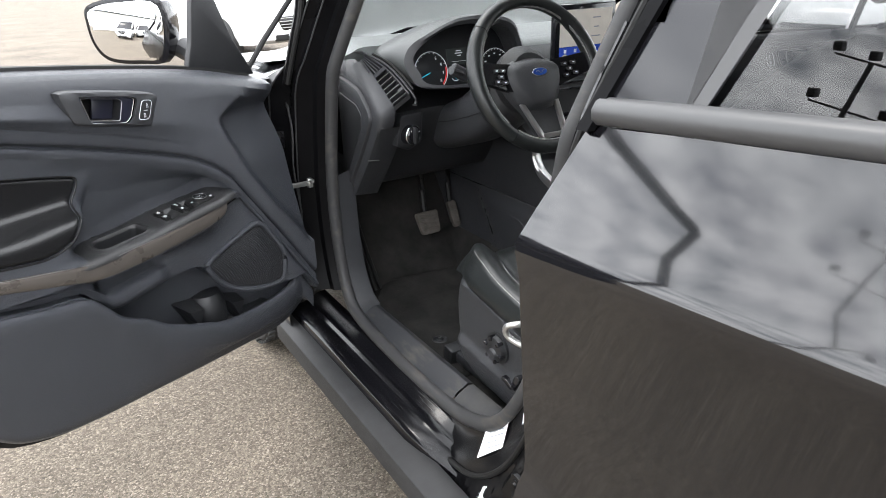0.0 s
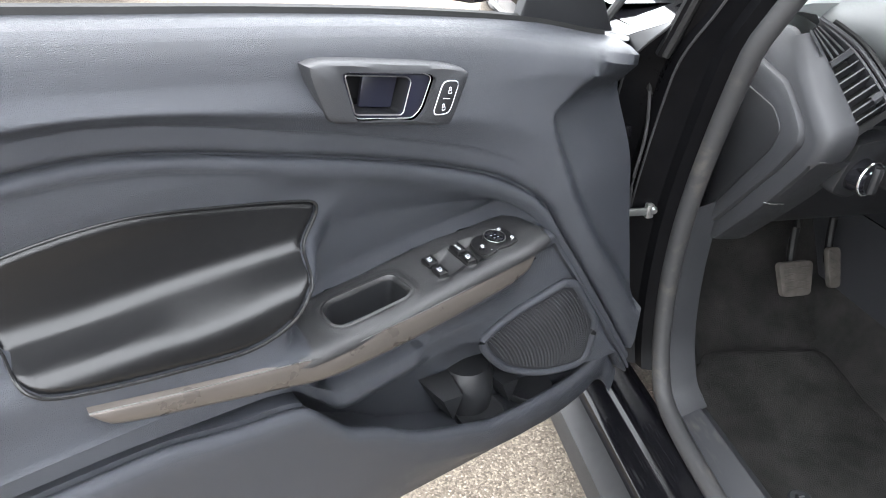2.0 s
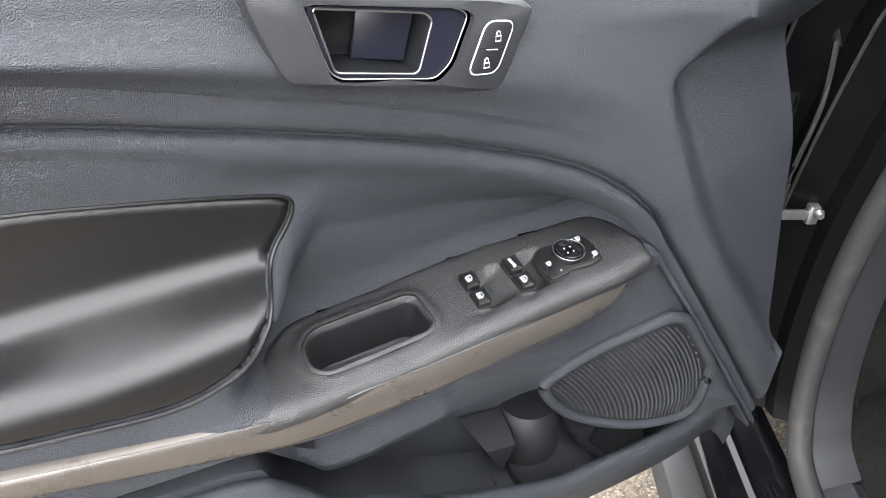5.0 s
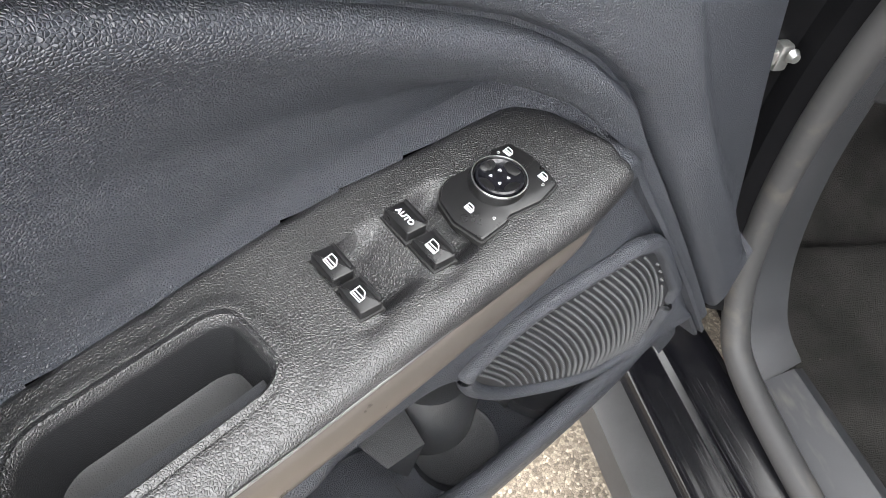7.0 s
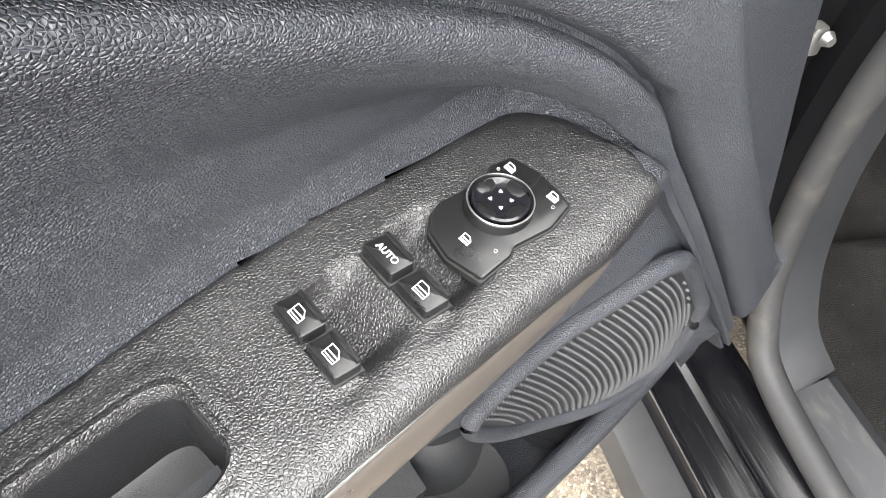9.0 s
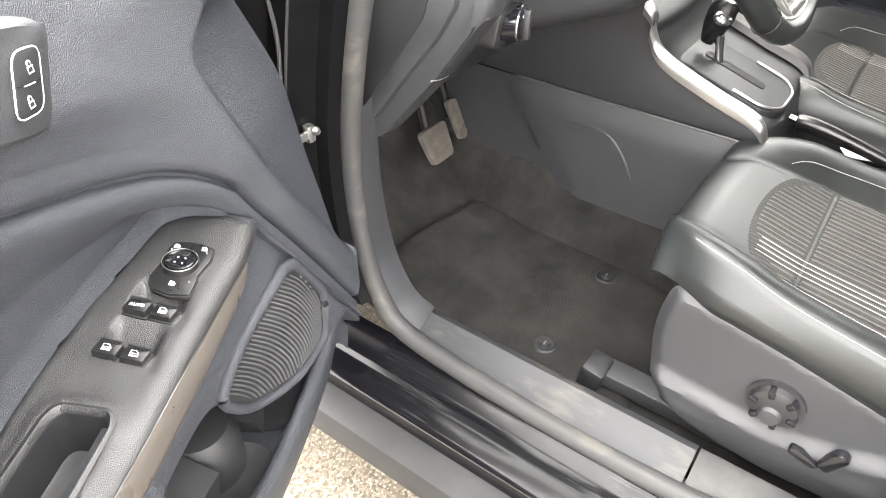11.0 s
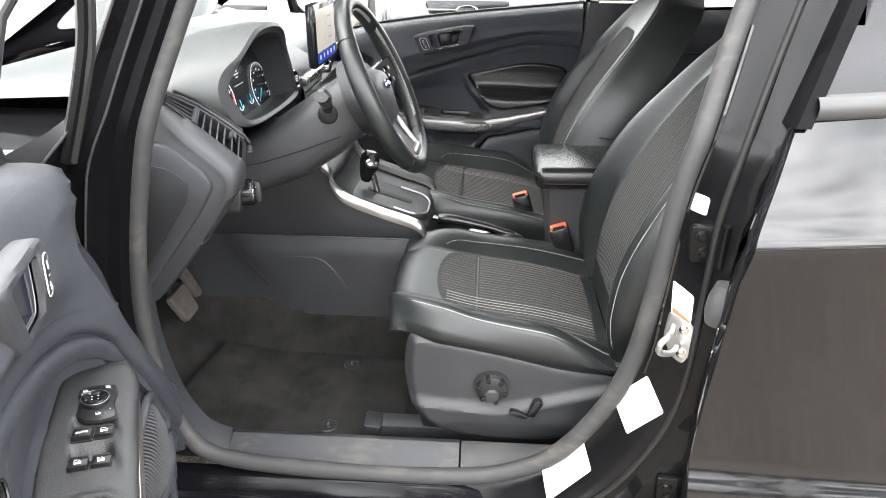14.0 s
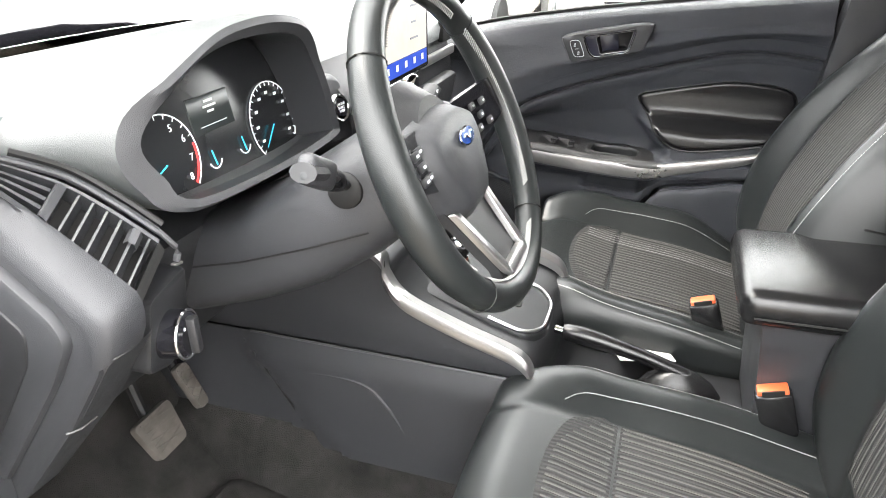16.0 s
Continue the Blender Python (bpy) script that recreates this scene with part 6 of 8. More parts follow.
def trim(s0=-0.036, s1=0.86, N=200):
    rows = []
    for k in range(N + 1):
        s = s0 + (s1 - s0) * k / N
        zt, zc, zb, zo, zl, zm, hs = (interp(T, s) for T in (TOP, CREASE, ARM_LO, OPEN_TOP, LOWER, BOTTOM, STRIP_H))
        zc += interp([(0.1, 0.0), (0.3, 0.004), (0.9, 0.010)], s)
        zb = min(zb, zc - 0.03)
        f = interp(SWELL, s)
        tip = sm(0.178, 0.128, s)
        sb = interp(SEAM_B, s)
        up = (-0.062 - ARM_COS * (sb + 0.0015)) * (1 - tip) + (-0.085 + f) * tip
        lo = -0.0215 * (1 - tip) + (-0.080 + f) * tip
        za = min((arm_ref(s) + ARM_SIN * sb - 0.003) * (1 - tip) + (zb + 0.010) * tip, zc - 0.028)
        zb = min(zb, za - 0.004)
        zo = min(zo, zb - hs - 0.012)
        zl = min(zl, zo - 0.004)
        slot = sm(0.355, 0.39, s) * sm(0.535, 0.50, s)
        cav = sm(0.560, 0.535, s)
        row = [(zt, -0.15), (zt, -0.137), (zt - 0.002, -0.118), (zt - 0.007, -0.102), (zt - 0.016, -0.090), (zt - 0.03, -0.083), (zt - 0.05, -0.078)]
        row = [(z, d + swell(s, zt - 0.05) * k) for (z, d), k in zip(row, (0, 0, 0.1, 0.3, 0.55, 0.8, 1))]
        for t in [j / 34 for j in range(1, 34)]:
            z = zt - 0.05 + (zc + 0.03 - zt + 0.05) * t
            bulge = 0.015 * sm(-0.02, 0.66, t) - 0.013 * sm(0.54, 1.05, t)
            row.append((z, -0.078 + 0.001 * t + bulge * sm(0.0, 0.36, s) + swell(s, z)))
        row += [(zc + z, -0.083 + d + swell(s, zc + z)) for z, d in ((0.03, 0.0065), (0.024, 0.006), (0.012, 0.004), (0.006, 0.002), (0.0025, -0.002), (0.0005, -0.010), (-0.0030, -0.010), (-0.0055, -0.0035), (-0.009, -0.0005), (-0.014, 0.0))]
        wall = -0.085 + swell(s, zc - 0.02)
        fillet = 0.020 * (1 - tip) + 0.004
        A = resample([(zc - 0.022, wall), (zc - 0.035, wall * 0.8 + up * 0.2), ((zc + za) / 2, wall * 0.3 + up * 0.7 - 0.002), (za + fillet, up - 0.001), (za + fillet * 0.4, up + 0.0005), (za + 0.002, up + 0.002), (za - 0.006, up + 0.005), (za - 0.007, up * 0.6 + lo * 0.4), (za * 0.5 + zb * 0.5, lo - 0.002), (zb + 0.003, lo)], 44)
        g = sm(0.515, 0.585, s)
        if g > 0:
            B = [(zc - 0.022 + (zb + 0.003 - zc + 0.022) * t, pad_d(s, zc - 0.022 + (zb + 0.003 - zc + 0.022) * t) + 0.0005) for t in [j / 43 for j in range(44)]]
            A = [(a[0] + (b[0] - a[0]) * g, a[1] + (b[1] - a[1]) * g) for a, b in zip(A, B)]
        row += A
        row += [(zb, lo + 0.002), (zb - hs * 0.5, lo + 0.002), (zb - hs, lo + 0.002), (zb - hs - 0.002, lo - 0.006 - 0.03 * slot)]
        zp = zo + (zb - hs - zo) * 0.42
        q = interp(UNDER, s)
        row += [((zb - hs) * 0.5 + zp * 0.5, q - 0.035 * slot), (zp + 0.004, q - 0.022 * slot), (zp, q + 0.002), (zp * 0.6 + zo * 0.4, q + 0.010 * slot), (zo + 0.005, q + 0.006 * slot), (zo + 0.001, q), (zo, q - 0.004)]
        back = q - 0.004 - 0.060 * cav
        row += [(zo - 0.002, back), (zo * 0.5 + zl * 0.5, back), (zl - 0.045 * cav, back), (zl - 0.048 * cav, -0.06), (zl - 0.045 * cav, -0.028), (zl - 0.008, -0.026), (zl - 0.002, -0.022)]
        row += [(zl, -0.016), (zl - 0.003, -0.010), (zl - 0.012, -0.007), (zl - 0.03, -0.008), (zl - 0.06, -0.012)]
        for t in (0.4, 0.7):
            row.append((zl - 0.06 + (zm + 0.03 - zl + 0.06) * t, -0.012 - 0.02 * t))
        row += [(zm + 0.03, -0.034), (zm + 0.014, -0.038), (zm + 0.004, -0.050), (zm, -0.07)]
        out = []
        for z, d in row:
            x = s
            if 0.46 < s < 0.85 and 0.83 < z < 1.01 and d > -0.13:
                px, pz, r = near(pad_a, s, z)
                if r < 0.0030:
                    x, z, d = px, pz, pad_d(px, pz)
                elif inside(pad_a, s, z):
                    d = pad_d(s, z) - 0.016
                else:
                    w = sm(0.035, 0.0, r)
                    d = d * (1 - w) + (pad_d(s, z) + 0.0005) * w
            if s < 0.25:
                b, h = arm_bh(s, d, z)
                if -0.02 < h < 0.035 and not inside(arm_a, s, b):
                    r = near(arm_a, s, b)[2]
                    z += 0.0045 * math.exp(-((r - 0.010) / 0.008)**2) * sm(0.25, 0.20, s) * sm(-0.045, -0.02, b)
            out.append((x, d + fold(s, z), z))
        rows.append(out)
    return loft(rows)


BEZ = [(0.4996, 1.1183), (0.49, 1.122), (0.474, 1.1221), (0.4066, 1.1119), (0.3312, 1.0983), (0.3002, 1.0888), (0.2946, 1.0811), (0.304, 1.0589), (0.3155, 1.0333), (0.3289, 1.0269), (0.3732, 1.0358), (0.4539, 1.0526), (0.4767, 1.0598), (0.4862, 1.0728)]
CUP = [(0.4646, 1.1105), (0.3543, 1.0924), (0.3435, 1.0865), (0.3585, 1.0511), (0.3711, 1.0413), (0.4432, 1.0545), (0.4507, 1.0602)]
bez = [(p.x, p.y) for p in curve([(x, z, 0) for x, z in BEZ], 4, True)]
bez_in = [(0.397 + (x - 0.397) * 0.97, 1.075 + (z - 1.075) * 0.94) for x, z in bez]
cup = [(p.x, p.y) for p in rounded(CUP, 0.006, 5)]
pock = [(p.x, p.y) for p in rounded(POCKET, 0.012, 5)]


def cut(geo):
    """Leaves out the faces behind the inner handle and beneath the armrest's top."""
    V, F = geo
    keep = []
    for f in F:
        if all(inside(bez_in, V[i][0], V[i][2]) for i in f):
            continue
        bh = [arm_bh(V[i][0], V[i][1], V[i][2]) for i in f]
        if all(-0.03 < h < 0.0015 and inside(arm_a, V[i][0], b) for i, (b, h) in zip(f, bh)):
            continue
        keep.append(f)
    return V, keep


part("trim_panel", cut(trim()), M_SOFT, door, "grey grained plastic door trim", sharp=52)


def shell():
    rows = []
    for k in range(41):
        s = -0.05 + 0.95 * k / 40
        zt, zm = interp(TOP, s), interp(BOTTOM, s) - 0.03
        e = 0.02 * (sm(0.0, -0.05, s) + sm(0.86, 0.90, s))
        rows.append([(s, -0.125, zt - 0.10), (s, -0.135, zm + 0.12), (s, -0.11 - e, zm + 0.03), (s, -0.12, zm), (s, -0.17, zm + 0.005), (s, -0.195, zm + 0.12), (s, -0.185 + e, zm + 0.3), (s, -0.21 + e, 0.95), (s, -0.185 + e, 1.02), (s, -0.155, zt - 0.004), (s, -0.145, zt - 0.004)])
    return loft(rows, cap=True)


part("door_shell", shell(), M_JAMB, door, "black painted door shell")
part("edge_seal", tube([(s, -0.098, interp(BOTTOM, s) - 0.012) for s in [-0.04 + 0.92 * k / 30 for k in range(31)]], 0.012, 8), M_BLACKRUB, door)
part("belt_seal", loft([[(s, d, interp(TOP, s) + z) for d, z in ((-0.134, -0.002), (-0.136, 0.006), (-0.143, 0.008), (-0.148, 0.003), (-0.150, -0.006))] for s in [-0.03 + 0.9 * k / 20 for k in range(21)]]), M_BLACKRUB, door)
# window frame: raked divider, quarter light, front upright, top rail and rear upright
FRONT_UP = curve([(-0.094, -0.070, 1.050), (-0.097, -0.030, 1.16), (-0.104, -0.008, 1.24), (-0.10, 0.008, 1.36), (-0.05, 0.010, 1.44), (0.12, 0.008, 1.49), (0.5, 0.006, 1.485), (0.80, 0.002, 1.465), (0.872, 0.0, 1.455), (0.878, -0.012, 1.43), (0.885, -0.09, 1.25), (0.885, -0.14, 1.15)], 6)
part("window_frame", tube(FRONT_UP, 0.017, 8, flat=0.7, up=(0, 1, 0)), M_PILLAR, door, "black window frame")
part("frame_seal", tube([p + Vector((0.008, 0.008, 0)) for p in FRONT_UP], 0.007, 8), M_BLACKRUB, door)
part("quarter_divider", tube([(-0.040, -0.150, 1.085), (-0.10, -0.142, 1.150), (-0.190, -0.120, 1.245), (-0.22, -0.08, 1.30)], 0.007, 8), M_BLACKRUB, door)
part("hinge_end", box((-0.082, -0.165, 0.76), (0.07, 0.06, 0.60), 0.012), M_JAMB, door)

# inner handle
ring_o = bez


def plate(outline, hole, d0, thick, edge=0.004):
    """A plate with an opening: an outer wall, a rounded rim, a face and the opening's wall."""
    o = curve([(x, 0, z) for x, z in outline], 1, True)
    n = 96

    def resample(poly):
        P = [Vector((x, z)) for x, z in poly]
        c = Vector((sum(p.x for p in P) / len(P), sum(p.y for p in P) / len(P)))
        out = []
        for k in range(n):
            a = 2 * math.pi * k / n
            w = Vector((math.cos(a), math.sin(a)))
            best = 0
            for i in range(len(P)):
                p, q = P[i - 1] - c, P[i] - c
                e = q - p
                den = w.x * e.y - w.y * e.x
                if abs(den) > 1e-12:
                    t = (p.x * e.y - p.y * e.x) / den
                    u = (p.x * w.y - p.y * w.x) / den
                    if t > 0 and -1e-6 <= u <= 1 + 1e-6:
                        best = max(best, t)
            out.append(c + w * best)
        return out, c
    A, ca = resample(outline)
    B, cb = resample(hole)
    rows = [[(p.x, d0, p.y) for p in A], [(p.x, d0 + thick - edge, p.y) for p in A]]
    for t, h in ((0.3, thick - 0.3 * edge), (1.0, thick)):
        rows.append([(p.x + (ca.x - p.x) * t * edge / max((ca - p).length, 1e-6), d0 + h, p.y + (ca.y - p.y) * t * edge / max((ca - p).length, 1e-6)) for p in A])
    rows.append([(p.x, d0 + thick, p.y) for p in B])
    rows.append([(p.x, d0 + thick - 0.006, p.y) for p in B])
    return loft(rows, close_u=True)


bezel = part("handle_bezel", plate(ring_o, cup, -0.084, 0.026, 0.009), M_PLASTIC, door, "dark satin bezel")
CUP_IN = [(0.4565, 1.1048), (0.3795, 1.0913), (0.3737, 1.0861), (0.3845, 1.0524), (0.3883, 1.0500), (0.446, 1.0611)]
cup_in = [(p.x, p.y) for p in rounded(CUP_IN, 0.004, 4)]
M_LEVER = material("blue-black handle plastic", (0.014, 0.015, 0.026), 0.3, stain=0.1, rough_var=0.05)
lever_o = [(0.405 + (x - 0.405) * 0.965, 1.076 + (z - 1.076) * 0.94) for x, z in cup]
lever_in = part("handle_lever", plate(lever_o, cup_in, -0.084, 0.018, 0.003), M_LEVER, door, "blue-black inner door handle")
part("lever_edge", tube([(x, -0.0655, z) for x, z in cup_in], 0.0008, 6, closed=True), M_SILVER, lever_in)
part("lever_edge", tube([(x, -0.0662, z) for x, z in lever_o], 0.0006, 6, closed=True), M_STEEL, lever_in)
part("handle_cup", loft([[(x, -0.070, z) for x, z in cup_in], [(0.415 + (x - 0.415) * 0.94, -0.104, 1.078 + (z - 1.078) * 0.94) for x, z in cup_in], [(0.415 + (x - 0.415) * 0.7, -0.110, 1.078 + (z - 1.078) * 0.7) for x, z in cup_in]], close_u=True, cap="end"), M_DARK, door)
part("cup_flap", slab([(0.4185, 1.0965), (0.379, 1.0895), (0.388, 1.0530), (0.4255, 1.0585)], lambda u, v, h: Vector((u, -0.096 + h + 0.2 * (0.42 - u), v)), 0.004, 0.001), M_LEVER, door)
LOCK = [(0.3365, 1.0822), (0.3135, 1.0790), (0.3275, 1.0432), (0.3515, 1.0455)]
lock = part("lock_switch", slab([(p.x, p.y) for p in rounded(LOCK, 0.008, 5)], lambda u, v, h: Vector((u, -0.0590 + h, v)), 0.004, 0.0015), M_DARK, door)
part("switch_rim", tube([(p.x, -0.0558, p.y) for p in rounded(LOCK, 0.008, 5)], 0.0006, 6, closed=True), M_MARK, lock)
part("switch_split", box((0.3325, -0.0548, 1.0625), (0.020, 0.001, 0.0008), 0, m=pose(0, 0, 0, 0, -8, 0)), M_BLACKRUB, lock)
part("switch_bar", box((0.3325, -0.0546, 1.0618), (0.009, 0.0008, 0.0008), 0, m=pose(0, 0, 0, 0, -8, 0)), M_MARK, lock)
for cx, cz, opened in ((0.3275, 1.0705, True), (0.3365, 1.0525, False)):
    # a ring for the lock's body, a bow above, and its key bar
    body_o = [(cx - 0.0021, cz - 0.0036), (cx + 0.0021, cz - 0.0036), (cx + 0.0021, cz), (cx - 0.0021, cz)]
    k = 0.0016 if opened else 0.0
    bow = [(cx - 0.0014, cz), (cx - 0.0014, cz + 0.0026), (cx, cz + 0.0036), (cx + 0.0014, cz + 0.0026), (cx + 0.0014, cz + k * 0.6)]
    part("lock_symbol", join(tube([(x, -0.0548, z) for x, z in body_o], 0.0005, 5, closed=True), tube([(x, -0.0548, z) for x, z in bow], 0.0005, 5)), M_MARK, lock)

# elbow pad
part("elbow_pad", cover([(p.x, p.y) for p in pad_o], lambda u, v, d: (u, pad_d(u, v) + 0.0005 - 0.0060 * (1 - sm(0, 0.008, d)), v), 0.0034, lambda u, v: (u, pad_d(u, v) - 0.03, v)), M_VINYL, door, "soft black vinyl elbow pad", sharp=60)
part("pad_welt", tube([(x, pad_d(x, z) - 0.0002, z) for x, z in pad_a], 0.0019, 8, closed=True, up=(0, 1, 0)), M_VINYL, door)

# armrest top with its switches
M_GRAIN = material("coarse black grain", (0.014, 0.014, 0.0148), 0.35, spec=0.8, grain=0.6, grain_scale=640, kind="leather", stain=0.12, stain_scale=25, rough_var=0.05, bump_dist=0.0005)
WELLS = ((0.2995, 0.3295, -0.0170, 0.0225), (0.2600, 0.2850, -0.0195, 0.0215))


def arm_fn(u, v, d):
    dip = 0.0
    for a, b, lo, hi in WELLS:
        dip += 0.0125 * sm(a - 0.008, b - 0.006, u) * sm(b + 0.003, b - 0.001, u) * sm(lo - 0.006, lo + 0.006, v) * sm(hi + 0.003, hi - 0.002, v)
    for a, lo in ((0.3435, -0.0165), (0.2985, -0.0195)):
        dip += 0.003 * math.exp(-((u - a + 0.006) / 0.009)**2 - ((v - lo + 0.005) / 0.0035)**2)
    front = sm(-0.020, -0.034, v)
    e = max(0.0, 1 - d / 0.016)
    roll = 0.0100 * (1 - math.sqrt(max(0.0, 1 - e * e))) * front
    pr = near(pock_a, u, v)[2]
    rim = 0.0022 * math.exp(-((pr - 0.006) / 0.005)**2)
    return arm(u, v, 0.0005 - dip - roll + rim - 0.0016 * (1 - sm(0, 0.0025, d)) * (1 - front))


pock_a = np.array(pock)
top_g = cover(arm_o, arm_fn, 0.0036, lambda u, v: arm(u, v, -0.014))
top_g = (top_g[0], [f for f in top_g[1] if not any(inside(pock_a, *((lambda p: (p.x, arm_bh(p.x, p.y, p.z)[0]))(top_g[0][i]))) for i in f)])
armrest = part("armrest_top", top_g, M_GRAIN, door, "coarse-grained black armrest top", sharp=60)


def pock_row(fs, fb, h):
    return [arm(0.442 + (a - 0.442) * fs, 0.005 + (b - 0.005) * fb, h) for a, b in pock]


pocket_ob = part("grip_pocket", loft([pock_row(1.075, 1.18, 0.0016), pock_row(1.05, 1.12, 0.0030), pock_row(1.015, 1.03, 0.0034), pock_row(0.985, 0.97, 0.0015), pock_row(0.967, 0.93, -0.004)], close_u=True), M_GRAIN, armrest, "rounded rim of the grip pocket")
part("pocket_well", loft([pock_row(0.967, 0.935, -0.003), pock_row(0.95, 0.90, -0.040), pock_row(0.92, 0.84, -0.047), pock_row(0.8, 0.7, -0.048)], close_u=True, cap="end"), M_DARK, pocket_ob, "smooth dark well")
part("pocket_step", loft([[arm(0.392 + 0.098 * t, -0.016 + e, h) for t in [j / 8 for j in range(9)]] for e, h in ((0.0, -0.006), (0.006, -0.0085), (0.0095, -0.010), (0.011, -0.014), (0.011, -0.046))]), M_PLASTIC, pocket_ob)


def arm_slab(outline, h0, thick, edge=0.001):
    return slab(outline, lambda u, v, h: arm(u, v, h0 + h), thick, edge)


def icon(s, b, h, parent, w=0.0055):
    """A tiny white window pictogram: a rounded outline with its pane filled."""
    P = [(-0.5, -0.38), (0.5, -0.38), (0.5, 0.08), (0.12, 0.42), (-0.5, 0.42)]
    pts = [(s - y * w, b - x * w) for x, y in P]
    part("symbol", tube([arm(u, v, h) for u, v in pts], 0.00030, 5, closed=True), M_MARK, parent)
    part("symbol", tube([arm(s - 0.02 * w, b + 0.42 * w, h), arm(s - 0.02 * w, b - 0.42 * w, h)], 0.0003, 5), M_MARK, parent)
    part("symbol", tube([arm(s + 0.22 * w, b + 0.40 * w, h), arm(s + 0.22 * w, b - 0.40 * w, h)], 0.0003, 5), M_MARK, parent)


def switch_pair(s, b0, auto):
    """Two rocker keys, one behind the other, each with a turned-up front lip."""
    for i in (0, 1):
        hi, lo = (b0, b0 - 0.0212) if i == 0 else (b0 - 0.0228, b0 - 0.0436)
        q = [(s + 0.0062, hi), (s - 0.0058, hi - 0.0028), (s - 0.0052, lo - 0.001), (s + 0.0068, lo + 0.001)]
        k = 1 - i * 0.16

        def place(u, v, h, k=k):
            t = (s + 0.0065 - u) / 0.012
            return arm(u, v, -0.001 + h * k - 0.0012 * math.sin(max(0, min(1, t)) * math.pi) * (h > 0.002))
        key = part("window_switch", slab([(p.x, p.y) for p in rounded(q, 0.0015, 3)], place, 0.0085, 0.0012), M_KEY, armrest, "black window switch")
        part("switch_lip", tube([arm(q[1][0] + 0.0006, q[1][1] - 0.001, -0.0005 + 0.0085 * k), arm(q[2][0] + 0.0006, q[2][1] + 0.001, -0.0005 + 0.0085 * k)], 0.0013, 6), M_KEY, key)
        # A black plate slightly wider than the key stands in for its shade.
        part("key_shadow", arm_slab([(q[0][0] + 0.0012, hi + 0.001), (q[1][0] - 0.001, hi - 0.002), (q[2][0] - 0.001, lo - 0.002), (q[3][0] + 0.0012, lo)], -0.004, 0.0045, 0.0004), M_BLACKRUB, key)
        cs, cb = sum(p[0] for p in q) / 4 + 0.0006, sum(p[1] for p in q) / 4
        top = -0.0008 + 0.0085 * k
        if auto and i == 0:
            ex = (arm(cs, cb - 0.5) - arm(cs, cb)).normalized()
            ez = Vector((0, ARM_SIN, ARM_COS))
            ey = ez.cross(ex).normalized()
            m = Matrix((ex, ey, ez)).transposed().to_4x4()
            m.translation = arm(cs, cb, top)
            words("auto_text", "AUTO", 0.0046, m, M_MARK, key)
        else:
            icon(cs, cb, top + 0.0002, key, 0.0068)


M_KEY = material("satin black keys", (0.010, 0.010, 0.0105), 0.3, spec=0.4, stain=0.1, stain_scale=60, rough_var=0.05)
switch_pair(0.3358, 0.0262, False)
switch_pair(0.2915, 0.0232, True)
MIRROR_O = [(0.2695, 0.010), (0.2625, 0.0165), (0.2545, 0.0185), (0.2447, 0.0165), (0.2305, 0.0145), (0.2248, 0.0177), (0.2134, 0.0146), (0.2105, 0.0), (0.2115, -0.0141), (0.2135, -0.0225), (0.2284, -0.0250), (0.248, -0.0205), (0.2507, -0.0227), (0.269, -0.0226), (0.2725, -0.0045)]
mirror_knob = part("mirror_control", arm_slab([(p.x, p.y) for p in rounded(MIRROR_O, 0.0015, 3)], -0.003, 0.0062, 0.0010), M_KEY, armrest, "mirror adjuster panel")
part("panel_gap", arm_slab([(p.x, p.y) for p in rounded([(0.2408 + (a - 0.2408) * 1.035, -0.003 + (b + 0.003) * 1.05) for a, b in MIRROR_O], 0.0015, 3)], -0.002, 0.0032, 0.0004), M_BLACKRUB, mirror_knob)
KN = Matrix.Translation(arm(0.2372, -0.0010, 0.0036)) @ Matrix(((1, 0, 0, 0), (0, ARM_COS, ARM_SIN, 0), (0, -ARM_SIN, ARM_COS, 0), (0, 0, 0, 1)))
knob = part("adjuster_dial", lathe([(0.0, 0.0030), (0.004, 0.0026), (0.0090, 0.0030), (0.0122, 0.0046), (0.0134, 0.0042), (0.0138, 0.0), (0.0138, -0.006)], 40, KN), M_GLOSS, mirror_knob, "round black dial")
part("dial_ring", lathe([(0.0142, -0.004), (0.0143, 0.0030), (0.0150, 0.0038), (0.0160, 0.0030), (0.0164, -0.001), (0.0164, -0.006)], 48, KN), M_KEY, mirror_knob)
part("dial_bright_ring", moved(tube([(0.0153 * math.cos(2 * math.pi * k / 48), 0.0153 * math.sin(2 * math.pi * k / 48), 0.0036) for k in range(48)], 0.0004, 6, closed=True), KN), M_STEEL, mirror_knob)
for k in range(4):
    a = k * math.pi / 2 + 0.785
    part("arrow", moved(([Vector((0.0013 * math.cos(a + j * 2.094), 0.0013 * math.sin(a + j * 2.094), 0)) for j in range(3)], [[0, 1, 2]]), KN @ Matrix.Translation((0.0048 * math.cos(a), 0.0048 * math.sin(a), 0.0034))), M_MARK, knob)
    c = k * math.pi / 2
    part("dial_lobe", moved(slab([(p.x, p.y) for p in rounded([(0.0075, -0.0045), (0.0118, -0.0055), (0.0118, 0.0055), (0.0075, 0.0045), (0.0062, 0.0)], 0.0012, 3)], lambda u, v, h: Vector((u, v, 0.0028 + 0.22 * (u - 0.0062) + h)), 0.0006, 0.0003), KN @ pose(0, 0, 0, 0, 0, math.degrees(c))), M_KEY, knob)
part("panel_split", tube([arm(0.2245, -0.0055, 0.0034), arm(0.2118, -0.0025, 0.0034)], 0.0004, 5), M_BLACKRUB, mirror_knob)
